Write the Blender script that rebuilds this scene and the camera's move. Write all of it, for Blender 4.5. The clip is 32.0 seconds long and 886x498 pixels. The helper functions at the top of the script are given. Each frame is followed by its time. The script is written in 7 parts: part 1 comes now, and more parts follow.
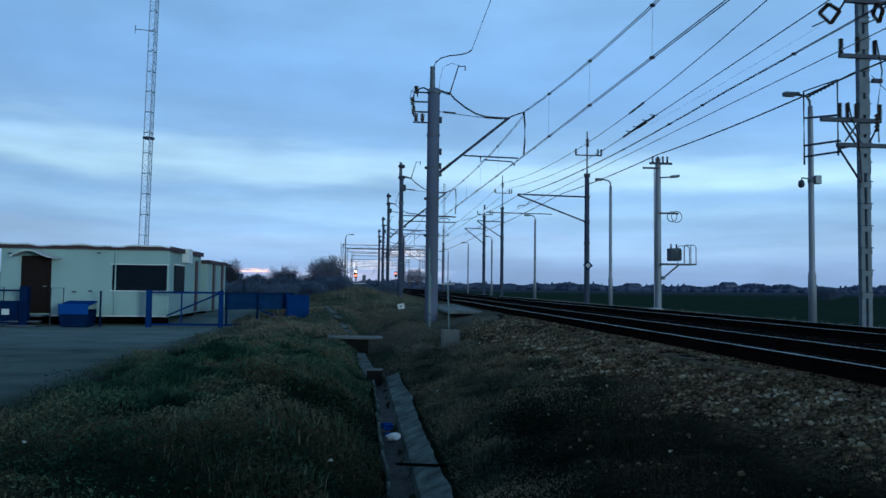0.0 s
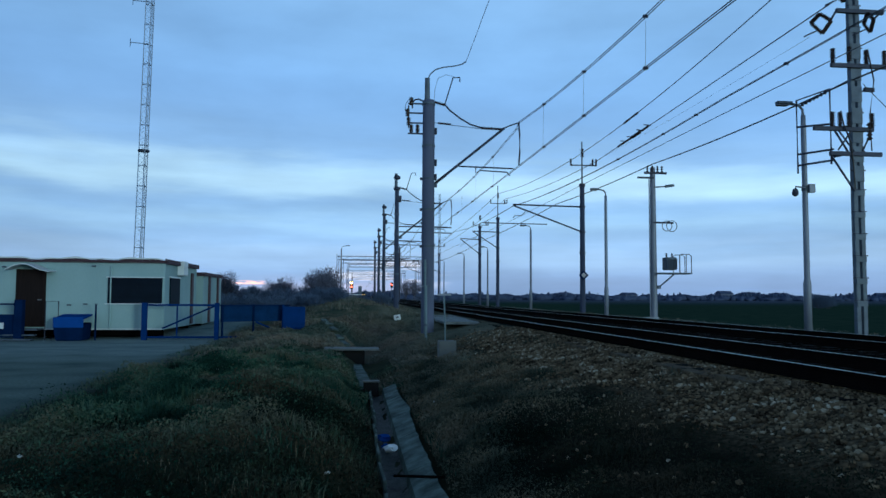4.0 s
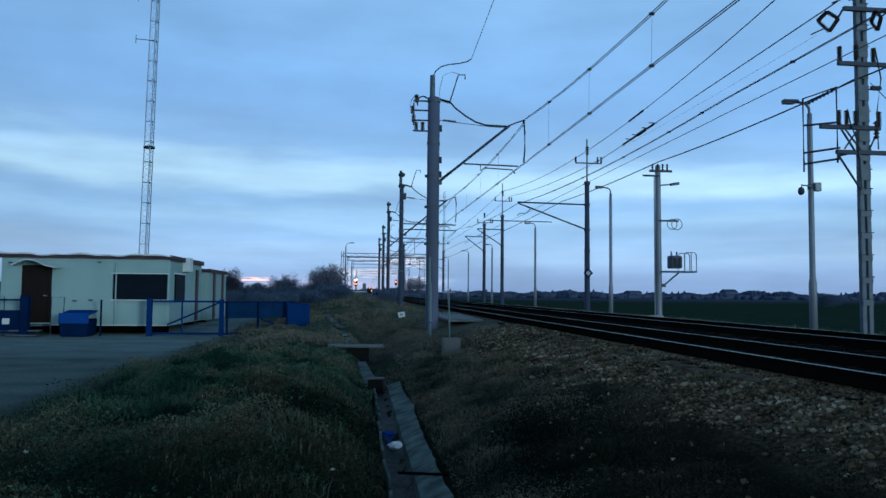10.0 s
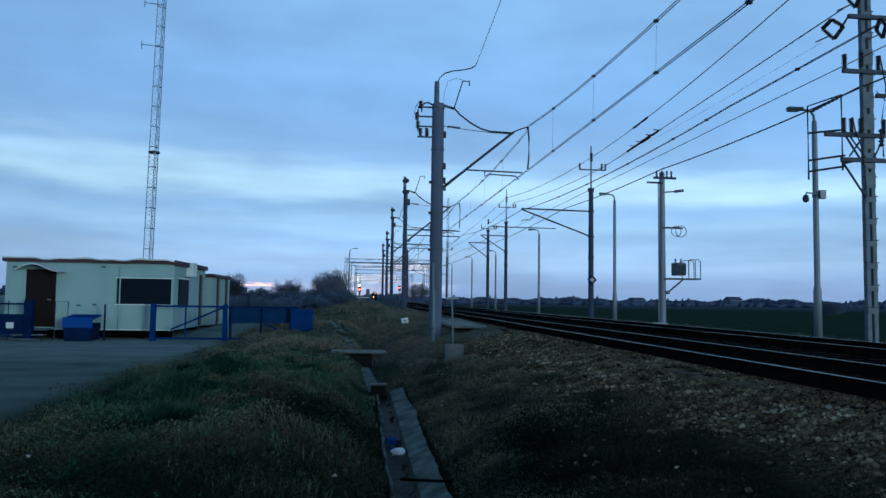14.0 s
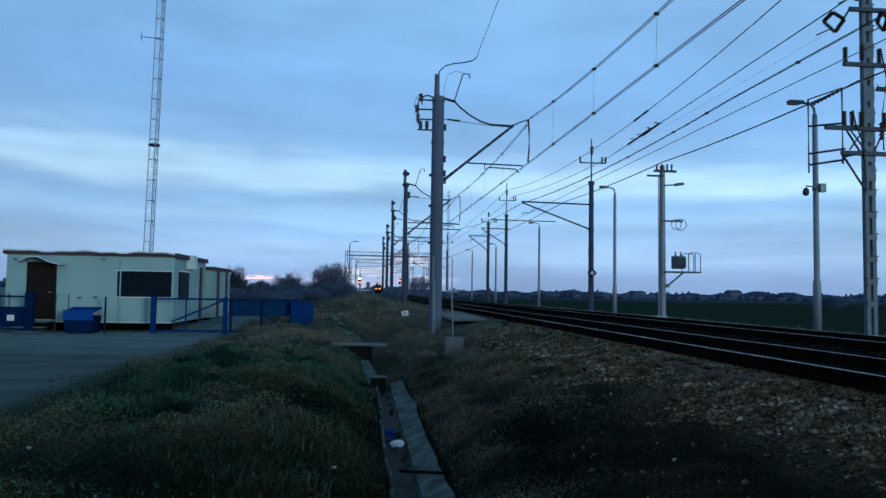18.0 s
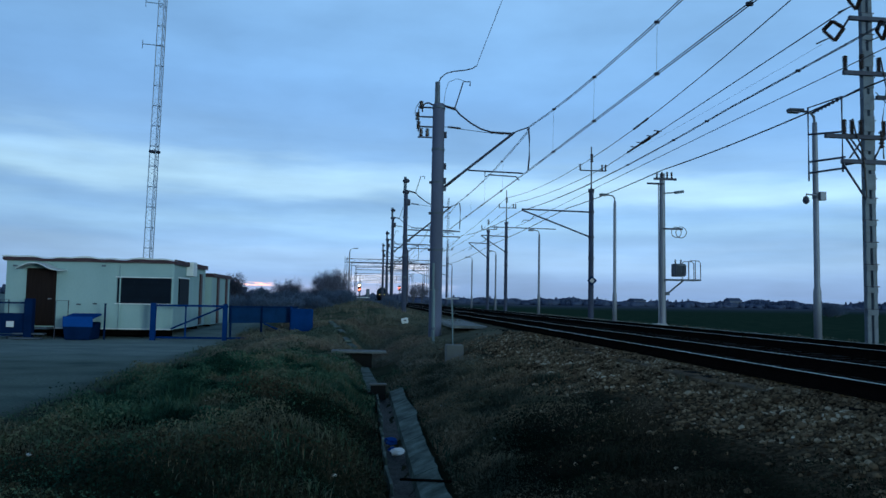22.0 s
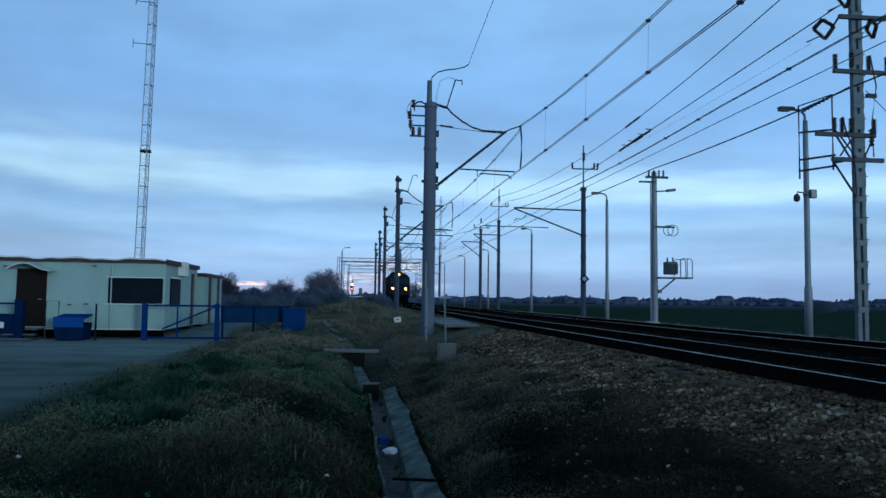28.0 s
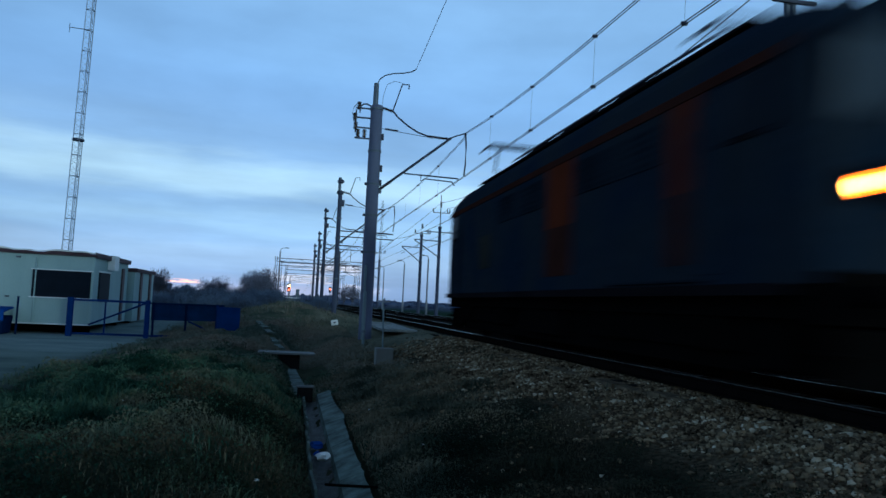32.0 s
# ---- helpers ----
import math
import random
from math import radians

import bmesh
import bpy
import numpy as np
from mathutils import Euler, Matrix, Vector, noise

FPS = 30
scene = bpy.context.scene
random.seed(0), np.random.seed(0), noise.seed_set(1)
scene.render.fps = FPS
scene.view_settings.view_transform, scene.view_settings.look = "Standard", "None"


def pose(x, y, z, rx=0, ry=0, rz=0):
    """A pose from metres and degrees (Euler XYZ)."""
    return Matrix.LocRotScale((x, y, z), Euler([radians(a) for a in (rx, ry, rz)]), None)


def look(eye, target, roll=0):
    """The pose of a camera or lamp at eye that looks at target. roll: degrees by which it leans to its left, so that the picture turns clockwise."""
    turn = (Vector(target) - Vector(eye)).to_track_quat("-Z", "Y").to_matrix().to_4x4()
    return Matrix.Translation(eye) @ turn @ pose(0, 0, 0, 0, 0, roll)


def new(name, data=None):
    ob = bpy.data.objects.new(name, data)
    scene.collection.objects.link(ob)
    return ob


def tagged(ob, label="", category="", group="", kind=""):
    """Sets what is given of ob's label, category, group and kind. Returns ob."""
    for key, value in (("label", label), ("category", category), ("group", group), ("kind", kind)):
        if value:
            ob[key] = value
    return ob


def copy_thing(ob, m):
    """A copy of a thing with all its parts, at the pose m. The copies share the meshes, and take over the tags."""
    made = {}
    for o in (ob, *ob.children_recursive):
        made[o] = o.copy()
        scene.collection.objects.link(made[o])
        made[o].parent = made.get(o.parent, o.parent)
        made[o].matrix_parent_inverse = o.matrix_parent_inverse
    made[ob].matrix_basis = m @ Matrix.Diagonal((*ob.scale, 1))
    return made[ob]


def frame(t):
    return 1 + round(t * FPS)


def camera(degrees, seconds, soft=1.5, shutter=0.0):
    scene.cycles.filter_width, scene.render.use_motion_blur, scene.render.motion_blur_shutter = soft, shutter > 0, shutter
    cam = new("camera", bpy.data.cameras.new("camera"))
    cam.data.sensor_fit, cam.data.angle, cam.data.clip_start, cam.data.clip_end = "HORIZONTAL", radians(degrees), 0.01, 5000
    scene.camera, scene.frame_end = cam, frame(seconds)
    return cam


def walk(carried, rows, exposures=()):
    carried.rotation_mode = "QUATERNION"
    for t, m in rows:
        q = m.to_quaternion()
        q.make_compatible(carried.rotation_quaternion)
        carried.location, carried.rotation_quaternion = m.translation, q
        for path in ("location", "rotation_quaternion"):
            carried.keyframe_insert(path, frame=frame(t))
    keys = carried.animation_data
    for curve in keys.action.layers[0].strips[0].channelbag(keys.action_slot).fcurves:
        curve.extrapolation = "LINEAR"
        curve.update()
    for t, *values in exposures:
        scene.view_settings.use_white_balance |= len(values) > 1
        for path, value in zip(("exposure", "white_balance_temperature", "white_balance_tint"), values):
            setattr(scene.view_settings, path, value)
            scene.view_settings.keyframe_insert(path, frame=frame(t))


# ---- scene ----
# ---------------------------------------------------------------- camera
cam = camera(61.0, 32.0, soft=1.5, shutter=0.95)
EYE = (0.0, 0.0, 1.6)
PATH = [
    (0, 2.773, 0.701, -6.361, 0.008, 0.009, -0.001),
    (0.5, 2.967, 0.405, -6.638, 0.002, 0.000, -0.000),
    (1, 3.337, 0.144, -6.815, 0.008, 0.009, 0.000),
    (1.5, 3.415, 0.104, -6.706, 0.011, 0.004, -0.000),
    (2, 3.589, 0.116, -6.684, -0.001, 0.014, -0.001),
    (2.5, 3.547, 0.027, -6.502, 0.012, -0.001, -0.001),
    (3, 3.643, 0.203, -6.753, -0.002, 0.006, 0.000),
    (3.5, 3.566, 0.249, -6.742, 0.001, -0.001, -0.002),
    (5.5, 3.724, 0.435, -6.491, 0.006, 0.004, -0.000),
    (6, 3.631, 0.360, -6.629, 0.004, -0.005, 0.002),
    (6.5, 3.522, 0.425, -6.565, 0.002, -0.002, 0.000),
    (7, 3.517, 0.481, -6.693, 0.006, 0.016, 0.000),
    (7.5, 3.523, 0.507, -6.622, 0.004, 0.004, 0.000),
    (8, 3.564, 0.514, -6.360, 0.003, -0.009, 0.001),
    (8.5, 3.487, 0.447, -6.238, 0.002, -0.009, -0.000),
    (9, 3.382, 0.447, -6.136, -0.001, 0.000, 0.000),
    (9.5, 3.306, 0.530, -6.092, 0.011, -0.002, 0.001),
    (10, 3.390, 0.536, -6.347, -0.005, 0.002, 0.000),
    (10.5, 3.380, 0.519, -6.158, -0.005, 0.007, -0.001),
    (11, 3.463, 0.511, -5.967, 0.007, 0.007, 0.001),
    (11.5, 3.360, 0.637, -6.099, 0.009, -0.004, -0.001),
    (12, 3.570, 0.656, -5.929, 0.005, 0.001, -0.000),
    (12.5, 3.576, 0.750, -6.031, 0.001, 0.002, 0.001),
    (13, 3.703, 0.700, -6.090, -0.000, -0.000, -0.000),
    (13.5, 3.565, 0.825, -6.202, -0.004, 0.001, -0.000),
    (14, 3.849, 0.806, -6.059, -0.003, 0.010, 0.000),
    (14.5, 3.662, 0.761, -6.158, -0.002, 0.000, -0.001),
    (16.5, 3.522, 0.861, -6.099, 0.005, -0.000, -0.001),
    (17, 3.397, 0.929, -6.147, -0.003, 0.007, 0.000),
    (17.5, 3.445, 0.857, -6.149, -0.002, -0.000, -0.001),
    (18, 3.314, 0.862, -6.039, 0.007, -0.010, -0.000),
    (18.5, 3.343, 0.899, -6.148, -0.005, 0.005, 0.002),
    (19, 3.487, 0.931, -6.179, -0.009, -0.005, -0.001),
    (19.5, 3.538, 0.916, -6.179, 0.003, 0.009, 0.001),
    (20, 3.340, 1.030, -6.261, 0.003, -0.002, -0.000),
    (20.5, 3.933, 1.081, -6.422, -0.000, 0.008, 0.001),
    (21, 3.900, 0.957, -5.960, -0.004, 0.004, 0.001),
    (21.5, 3.930, 1.013, -5.945, -0.010, -0.003, 0.001),
    (22, 3.866, 0.997, -6.053, -0.007, -0.003, 0.001),
    (22.5, 3.806, 0.953, -6.093, -0.005, -0.008, 0.000),
    (23, 3.607, 0.965, -6.182, -0.003, 0.001, 0.001),
    (23.5, 3.466, 0.920, -6.231, -0.002, -0.002, -0.000),
    (24, 3.354, 1.006, -6.276, -0.002, 0.004, -0.001),
    (24.5, 3.333, 0.893, -6.333, -0.001, -0.002, -0.000),
    (25, 3.426, 0.773, -6.161, -0.002, 0.002, -0.001),
    (25.5, 3.297, 0.820, -6.101, -0.000, 0.003, -0.000),
    (27.5, 3.600, 0.794, -6.224, -0.011, 0.006, -0.000),
    (28, 3.782, 0.763, -6.616, 0.000, 0.009, 0.004),
    (28.5, 3.292, 1.028, -6.814, -0.014, 0.009, 0.017),
    (29, 3.447, 1.262, -7.276, 0.002, 0.029, -0.011),
    (29.5, 3.681, 1.452, -8.129, -0.017, 0.049, 0.016),
    (30, 3.875, 1.722, -8.922, -0.011, 0.057, 0.022),
    (30.5, 4.107, 2.093, -9.941, -0.032, 0.065, 0.009),
    (31, 4.496, 2.264, -10.973, -0.023, 0.085, 0.020),
    (31.5, 4.935, 2.384, -11.235, -0.009, 0.082, 0.009),
    (31.7, 4.369, 2.412, -10.888, -0.015, 0.072, 0.001),
    (31.8, 4.179, 2.493, -10.815, -0.019, 0.078, 0.003),
    (31.9, 4.309, 2.567, -11.029, -0.018, 0.075, 0.004),
    (32, 4.320, 2.658, -11.180, -0.017, 0.078, -0.001),
]


def turned(pitch, roll, yaw, dx, dy, dz):
    """Camera pose from pitch, roll and yaw in degrees and a small step off the standing place."""
    return pose(EYE[0] + dx, EYE[1] + dy, EYE[2] + dz, 90 + pitch, 0, yaw) @ pose(0, 0, 0, 0, 0, roll)


walk(cam, [(r[0], turned(*r[1:])) for r in PATH])

# ---------------------------------------------------------------- world and sun
world = bpy.data.worlds.new("dusk_sky")
scene.world = world
world.use_nodes = True


def build_sky():
    nt = world.node_tree
    nt.nodes.clear()
    N, L = nt.nodes.new, nt.links.new
    out, bg = N("ShaderNodeOutputWorld"), N("ShaderNodeBackground")
    tc = N("ShaderNodeTexCoord")
    sep = N("ShaderNodeSeparateXYZ")
    L(tc.outputs["Generated"], sep.inputs[0])
    # cloud sheets: noise stretched along the horizon
    mp = N("ShaderNodeMapping")
    mp.inputs["Scale"].default_value = (1.3, 1.3, 7.5)
    mp.inputs["Location"].default_value = (2.3, 0.6, 0.35)
    L(tc.outputs["Generated"], mp.inputs[0])
    n1 = N("ShaderNodeTexNoise")
    n1.inputs["Scale"].default_value = 1.7
    n1.inputs["Detail"].default_value = 4.5
    n1.inputs["Roughness"].default_value = 0.45
    L(mp.outputs[0], n1.inputs["Vector"])
    n2 = N("ShaderNodeTexNoise")
    n2.inputs["Scale"].default_value = 5.0
    n2.inputs["Detail"].default_value = 5.0
    n2.inputs["Roughness"].default_value = 0.5
    L(mp.outputs[0], n2.inputs["Vector"])
    # elevation, rippled by the cloud noise
    a = N("ShaderNodeMath")
    a.operation = "MULTIPLY_ADD"
    a.inputs[1].default_value = 0.075
    L(n1.outputs["Fac"], a.inputs[0])
    tilt = N("ShaderNodeMath")
    tilt.operation = "MULTIPLY_ADD"
    tilt.inputs[1].default_value, tilt.inputs[2].default_value = 0.14, 1.0
    L(sep.outputs["X"], tilt.inputs[0])
    rise = N("ShaderNodeMath")
    rise.operation = "MULTIPLY"
    L(sep.outputs["Z"], rise.inputs[0])
    L(tilt.outputs[0], rise.inputs[1])
    L(rise.outputs[0], a.inputs[2])
    b = N("ShaderNodeMath")
    b.operation = "MULTIPLY_ADD"
    b.inputs[1].default_value = 0.045
    L(n2.outputs["Fac"], b.inputs[0])
    L(a.outputs[0], b.inputs[2])
    off = N("ShaderNodeMath")
    off.operation = "SUBTRACT"
    off.inputs[1].default_value = 0.06
    L(b.outputs[0], off.inputs[0])
    ramp = N("ShaderNodeValToRGB")
    ramp.color_ramp.interpolation = "B_SPLINE"
    stops = SKY_STOPS
    el = ramp.color_ramp.elements
    el[0].position, el[0].color = stops[0][0], (*stops[0][1], 1)
    el[1].position, el[1].color = stops[-1][0], (*stops[-1][1], 1)
    for p, c in stops[1:-1]:
        e = el.new(p)
        e.color = (*c, 1)
    L(off.outputs[0], ramp.inputs[0])
    # soft mottling of the cloud deck
    mot = N("ShaderNodeMapRange")
    mot.inputs["From Min"].default_value, mot.inputs["From Max"].default_value = 0.3, 0.7
    mot.inputs["To Min"].default_value, mot.inputs["To Max"].default_value = 0.90, 1.09
    L(n1.outputs["Fac"], mot.inputs[0])
    mul = N("ShaderNodeVectorMath")
    mul.operation = "SCALE"
    mp3 = N("ShaderNodeMapping")
    mp3.inputs["Scale"].default_value = (3.0, 3.0, 7.0)
    L(tc.outputs["Generated"], mp3.inputs[0])
    n3 = N("ShaderNodeTexNoise")
    n3.inputs["Scale"].default_value, n3.inputs["Detail"].default_value, n3.inputs["Roughness"].default_value = 2.2, 6.0, 0.55
    L(mp3.outputs[0], n3.inputs["Vector"])
    puff = N("ShaderNodeMapRange")
    puff.inputs["From Min"].default_value, puff.inputs["From Max"].default_value = 0.3, 0.7
    puff.inputs["To Min"].default_value, puff.inputs["To Max"].default_value = 0.92, 1.07
    L(n3.outputs["Fac"], puff.inputs[0])
    both = N("ShaderNodeMath")
    both.operation = "MULTIPLY"
    L(mot.outputs[0], both.inputs[0])
    L(puff.outputs[0], both.inputs[1])
    # the deck is duller towards the left
    wd = N("ShaderNodeVectorMath")
    wd.operation = "DOT_PRODUCT"
    wd.inputs[1].default_value = (-0.75, 0.66, 0.0)
    L(tc.outputs["Generated"], wd.inputs[0])
    dull = N("ShaderNodeMapRange")
    dull.interpolation_type = "SMOOTHSTEP"
    dull.inputs["From Min"].default_value, dull.inputs["From Max"].default_value = 0.70, 0.97
    dull.inputs["To Min"].default_value, dull.inputs["To Max"].default_value = 1.0, 0.83
    L(wd.outputs["Value"], dull.inputs[0])
    # thin wisps drawn out along the horizon
    mp5 = N("ShaderNodeMapping")
    mp5.inputs["Scale"].default_value = (2.4, 2.4, 24.0)
    mp5.inputs["Rotation"].default_value = (0.0, radians(2.5), 0.0)
    L(tc.outputs["Generated"], mp5.inputs[0])
    n5 = N("ShaderNodeTexNoise")
    n5.inputs["Scale"].default_value, n5.inputs["Detail"].default_value, n5.inputs["Roughness"].default_value = 1.0, 6.0, 0.55
    L(mp5.outputs[0], n5.inputs["Vector"])
    wisp = N("ShaderNodeMapRange")
    wisp.inputs["From Min"].default_value, wisp.inputs["From Max"].default_value = 0.3, 0.7
    wisp.inputs["To Min"].default_value, wisp.inputs["To Max"].default_value = 0.87, 1.13
    calm = N("ShaderNodeMapRange")
    calm.interpolation_type = "SMOOTHSTEP"
    calm.inputs["From Min"].default_value, calm.inputs["From Max"].default_value = 0.16, 0.26
    L(rise.outputs[0], calm.inputs[0])
    still = N("ShaderNodeMix")
    L(calm.outputs[0], still.inputs[0])
    L(n5.outputs["Fac"], still.inputs[2])
    still.inputs[3].default_value = 0.5
    L(still.outputs[0], wisp.inputs[0])
    wispy = N("ShaderNodeMath")
    wispy.operation = "MULTIPLY"
    L(both.outputs[0], wispy.inputs[0])
    L(wisp.outputs[0], wispy.inputs[1])
    deck = N("ShaderNodeMath")
    deck.operation = "MULTIPLY"
    L(wispy.outputs[0], deck.inputs[0])
    L(dull.outputs[0], deck.inputs[1])
    L(ramp.outputs[0], mul.inputs[0])
    L(deck.outputs[0], mul.inputs["Scale"])
    # a little clear twilight sky shows through
    sky = N("ShaderNodeTexSky")
    sky.sky_type = "NISHITA"
    sky.sun_disc = False
    sky.sun_elevation, sky.sun_rotation = radians(12), radians(200)
    sk = N("ShaderNodeVectorMath")
    sk.operation = "SCALE"
    sk.inputs["Scale"].default_value = 0.012
    L(sky.outputs[0], sk.inputs[0])
    add = N("ShaderNodeVectorMath")
    add.operation = "ADD"
    L(mul.outputs[0], add.inputs[0])
    L(sk.outputs[0], add.inputs[1])
    # pale rosy glow low over the horizon beyond the line
    dt = N("ShaderNodeVectorMath")
    dt.operation = "DOT_PRODUCT"
    dt.inputs[1].default_value = (-0.05, 0.998, 0.02)
    L(tc.outputs["Generated"], dt.inputs[0])
    side = N("ShaderNodeMapRange")
    side.interpolation_type = "SMOOTHSTEP"
    side.inputs["From Min"].default_value, side.inputs["From Max"].default_value = 0.984, 0.999
    L(dt.outputs["Value"], side.inputs[0])
    low = N("ShaderNodeMapRange")
    low.interpolation_type = "SMOOTHSTEP"
    low.inputs["From Min"].default_value, low.inputs["From Max"].default_value = 0.034, 0.012
    L(off.outputs[0], low.inputs[0])
    gl = N("ShaderNodeMath")
    gl.operation = "MULTIPLY"
    L(side.outputs[0], gl.inputs[0])
    L(low.outputs[0], gl.inputs[1])
    gc = N("ShaderNodeVectorMath")
    gc.operation = "SCALE"
    gc.inputs[0].default_value = (0.16, 0.085, 0.05)
    L(gl.outputs[0], gc.inputs["Scale"])
    add2 = N("ShaderNodeVectorMath")
    add2.operation = "ADD"
    L(add.outputs[0], add2.inputs[0])
    L(gc.outputs[0], add2.inputs[1])
    # thin bright cloud streaks low over the line
    st = N("ShaderNodeTexNoise")
    st.inputs["Scale"].default_value, st.inputs["Detail"].default_value, st.inputs["Roughness"].default_value = 1.0, 4.0, 0.5
    mp4 = N("ShaderNodeMapping")
    mp4.inputs["Scale"].default_value = (11.0, 11.0, 95.0)
    L(tc.outputs["Generated"], mp4.inputs[0])
    L(mp4.outputs[0], st.inputs["Vector"])

    def window(src, *pairs):
        outs = []
        for lo_, hi_ in pairs:
            w_ = N("ShaderNodeMapRange")
            w_.interpolation_type = "SMOOTHSTEP"
            w_.inputs["From Min"].default_value, w_.inputs["From Max"].default_value = lo_, hi_
            L(src, w_.inputs[0])
            outs.append(w_.outputs[0])
        return outs

    dt2 = N("ShaderNodeVectorMath")
    dt2.operation = "DOT_PRODUCT"
    dt2.inputs[1].default_value = (0.045, 0.998, 0.03)
    L(tc.outputs["Generated"], dt2.inputs[0])
    facs = window(sep.outputs["Z"], (0.006, 0.018), (0.060, 0.036)) + window(st.outputs["Fac"], (0.44, 0.62)) + window(dt2.outputs["Value"], (0.9955, 0.9992))
    f_ = facs[0]
    for g_ in facs[1:]:
        mm = N("ShaderNodeMath")
        mm.operation = "MULTIPLY"
        L(f_, mm.inputs[0])
        L(g_, mm.inputs[1])
        f_ = mm.outputs[0]
    # an orange slit of after-glow beyond the cabins
    dt3 = N("ShaderNodeVectorMath")
    dt3.operation = "DOT_PRODUCT"
    dt3.inputs[1].default_value = (-0.147, 0.9891, 0.0)
    L(tc.outputs["Generated"], dt3.inputs[0])
    mp6 = N("ShaderNodeMapping")
    mp6.inputs["Scale"].default_value = (70.0, 70.0, 330.0)
    L(tc.outputs["Generated"], mp6.inputs[0])
    st2 = N("ShaderNodeTexNoise")
    st2.inputs["Scale"].default_value, st2.inputs["Detail"].default_value = 1.0, 3.0
    L(mp6.outputs[0], st2.inputs["Vector"])
    slit = window(sep.outputs["Z"], (0.0135, 0.0152), (0.0196, 0.0176)) + window(st2.outputs["Fac"], (0.40, 0.60)) + window(dt3.outputs["Value"], (0.9991, 0.9997))
    s_ = slit[0]
    for g_ in slit[1:]:
        mm = N("ShaderNodeMath")
        mm.operation = "MULTIPLY"
        L(s_, mm.inputs[0])
        L(g_, mm.inputs[1])
        s_ = mm.outputs[0]
    gc3 = N("ShaderNodeVectorMath")
    gc3.operation = "SCALE"
    gc3.inputs[0].default_value = (1.5, 0.52, 0.06)
    L(s_, gc3.inputs["Scale"])
    add4 = N("ShaderNodeVectorMath")
    add4.operation = "ADD"
    L(add2.outputs[0], add4.inputs[0])
    L(gc3.outputs[0], add4.inputs[1])
    gc2 = N("ShaderNodeVectorMath")
    gc2.operation = "SCALE"
    gc2.inputs[0].default_value = (0.64, 0.50, 0.38)
    L(f_, gc2.inputs["Scale"])
    add3 = N("ShaderNodeVectorMath")
    add3.operation = "ADD"
    L(add4.outputs[0], add3.inputs[0])
    L(gc2.outputs[0], add3.inputs[1])
    L(add3.outputs[0], bg.inputs["Color"])
    bg.inputs["Strength"].default_value = 1.0
    L(bg.outputs[0], out.inputs["Surface"])


SKY_STOPS = [
    (0.0, (0.215, 0.37, 0.67)),
    (0.03, (0.225, 0.42, 0.77)),
    (0.06, (0.35, 0.59, 0.92)),
    (0.079, (0.20, 0.41, 0.76)),
    (0.099, (0.37, 0.66, 0.98)),
    (0.122, (0.145, 0.345, 0.72)),
    (0.151, (0.58, 0.91, 1.12)),
    (0.186, (0.190, 0.415, 0.81)),
    (0.30, (0.204, 0.445, 0.815)),
    (0.42, (0.255, 0.515, 0.875)),
    (0.60, (0.085, 0.17, 0.33)),
    (1.0, (0.035, 0.07, 0.14)),
]
build_sky()
sun = new("sun", bpy.data.lights.new("sun", "SUN"))
sun.data.energy, sun.data.angle, sun.data.color = 1.05, radians(12), (0.72, 0.97, 0.98)
sun.matrix_world = look((32, -51, 26.5), (0, 0, 21))
scene.view_settings.exposure = 0.0


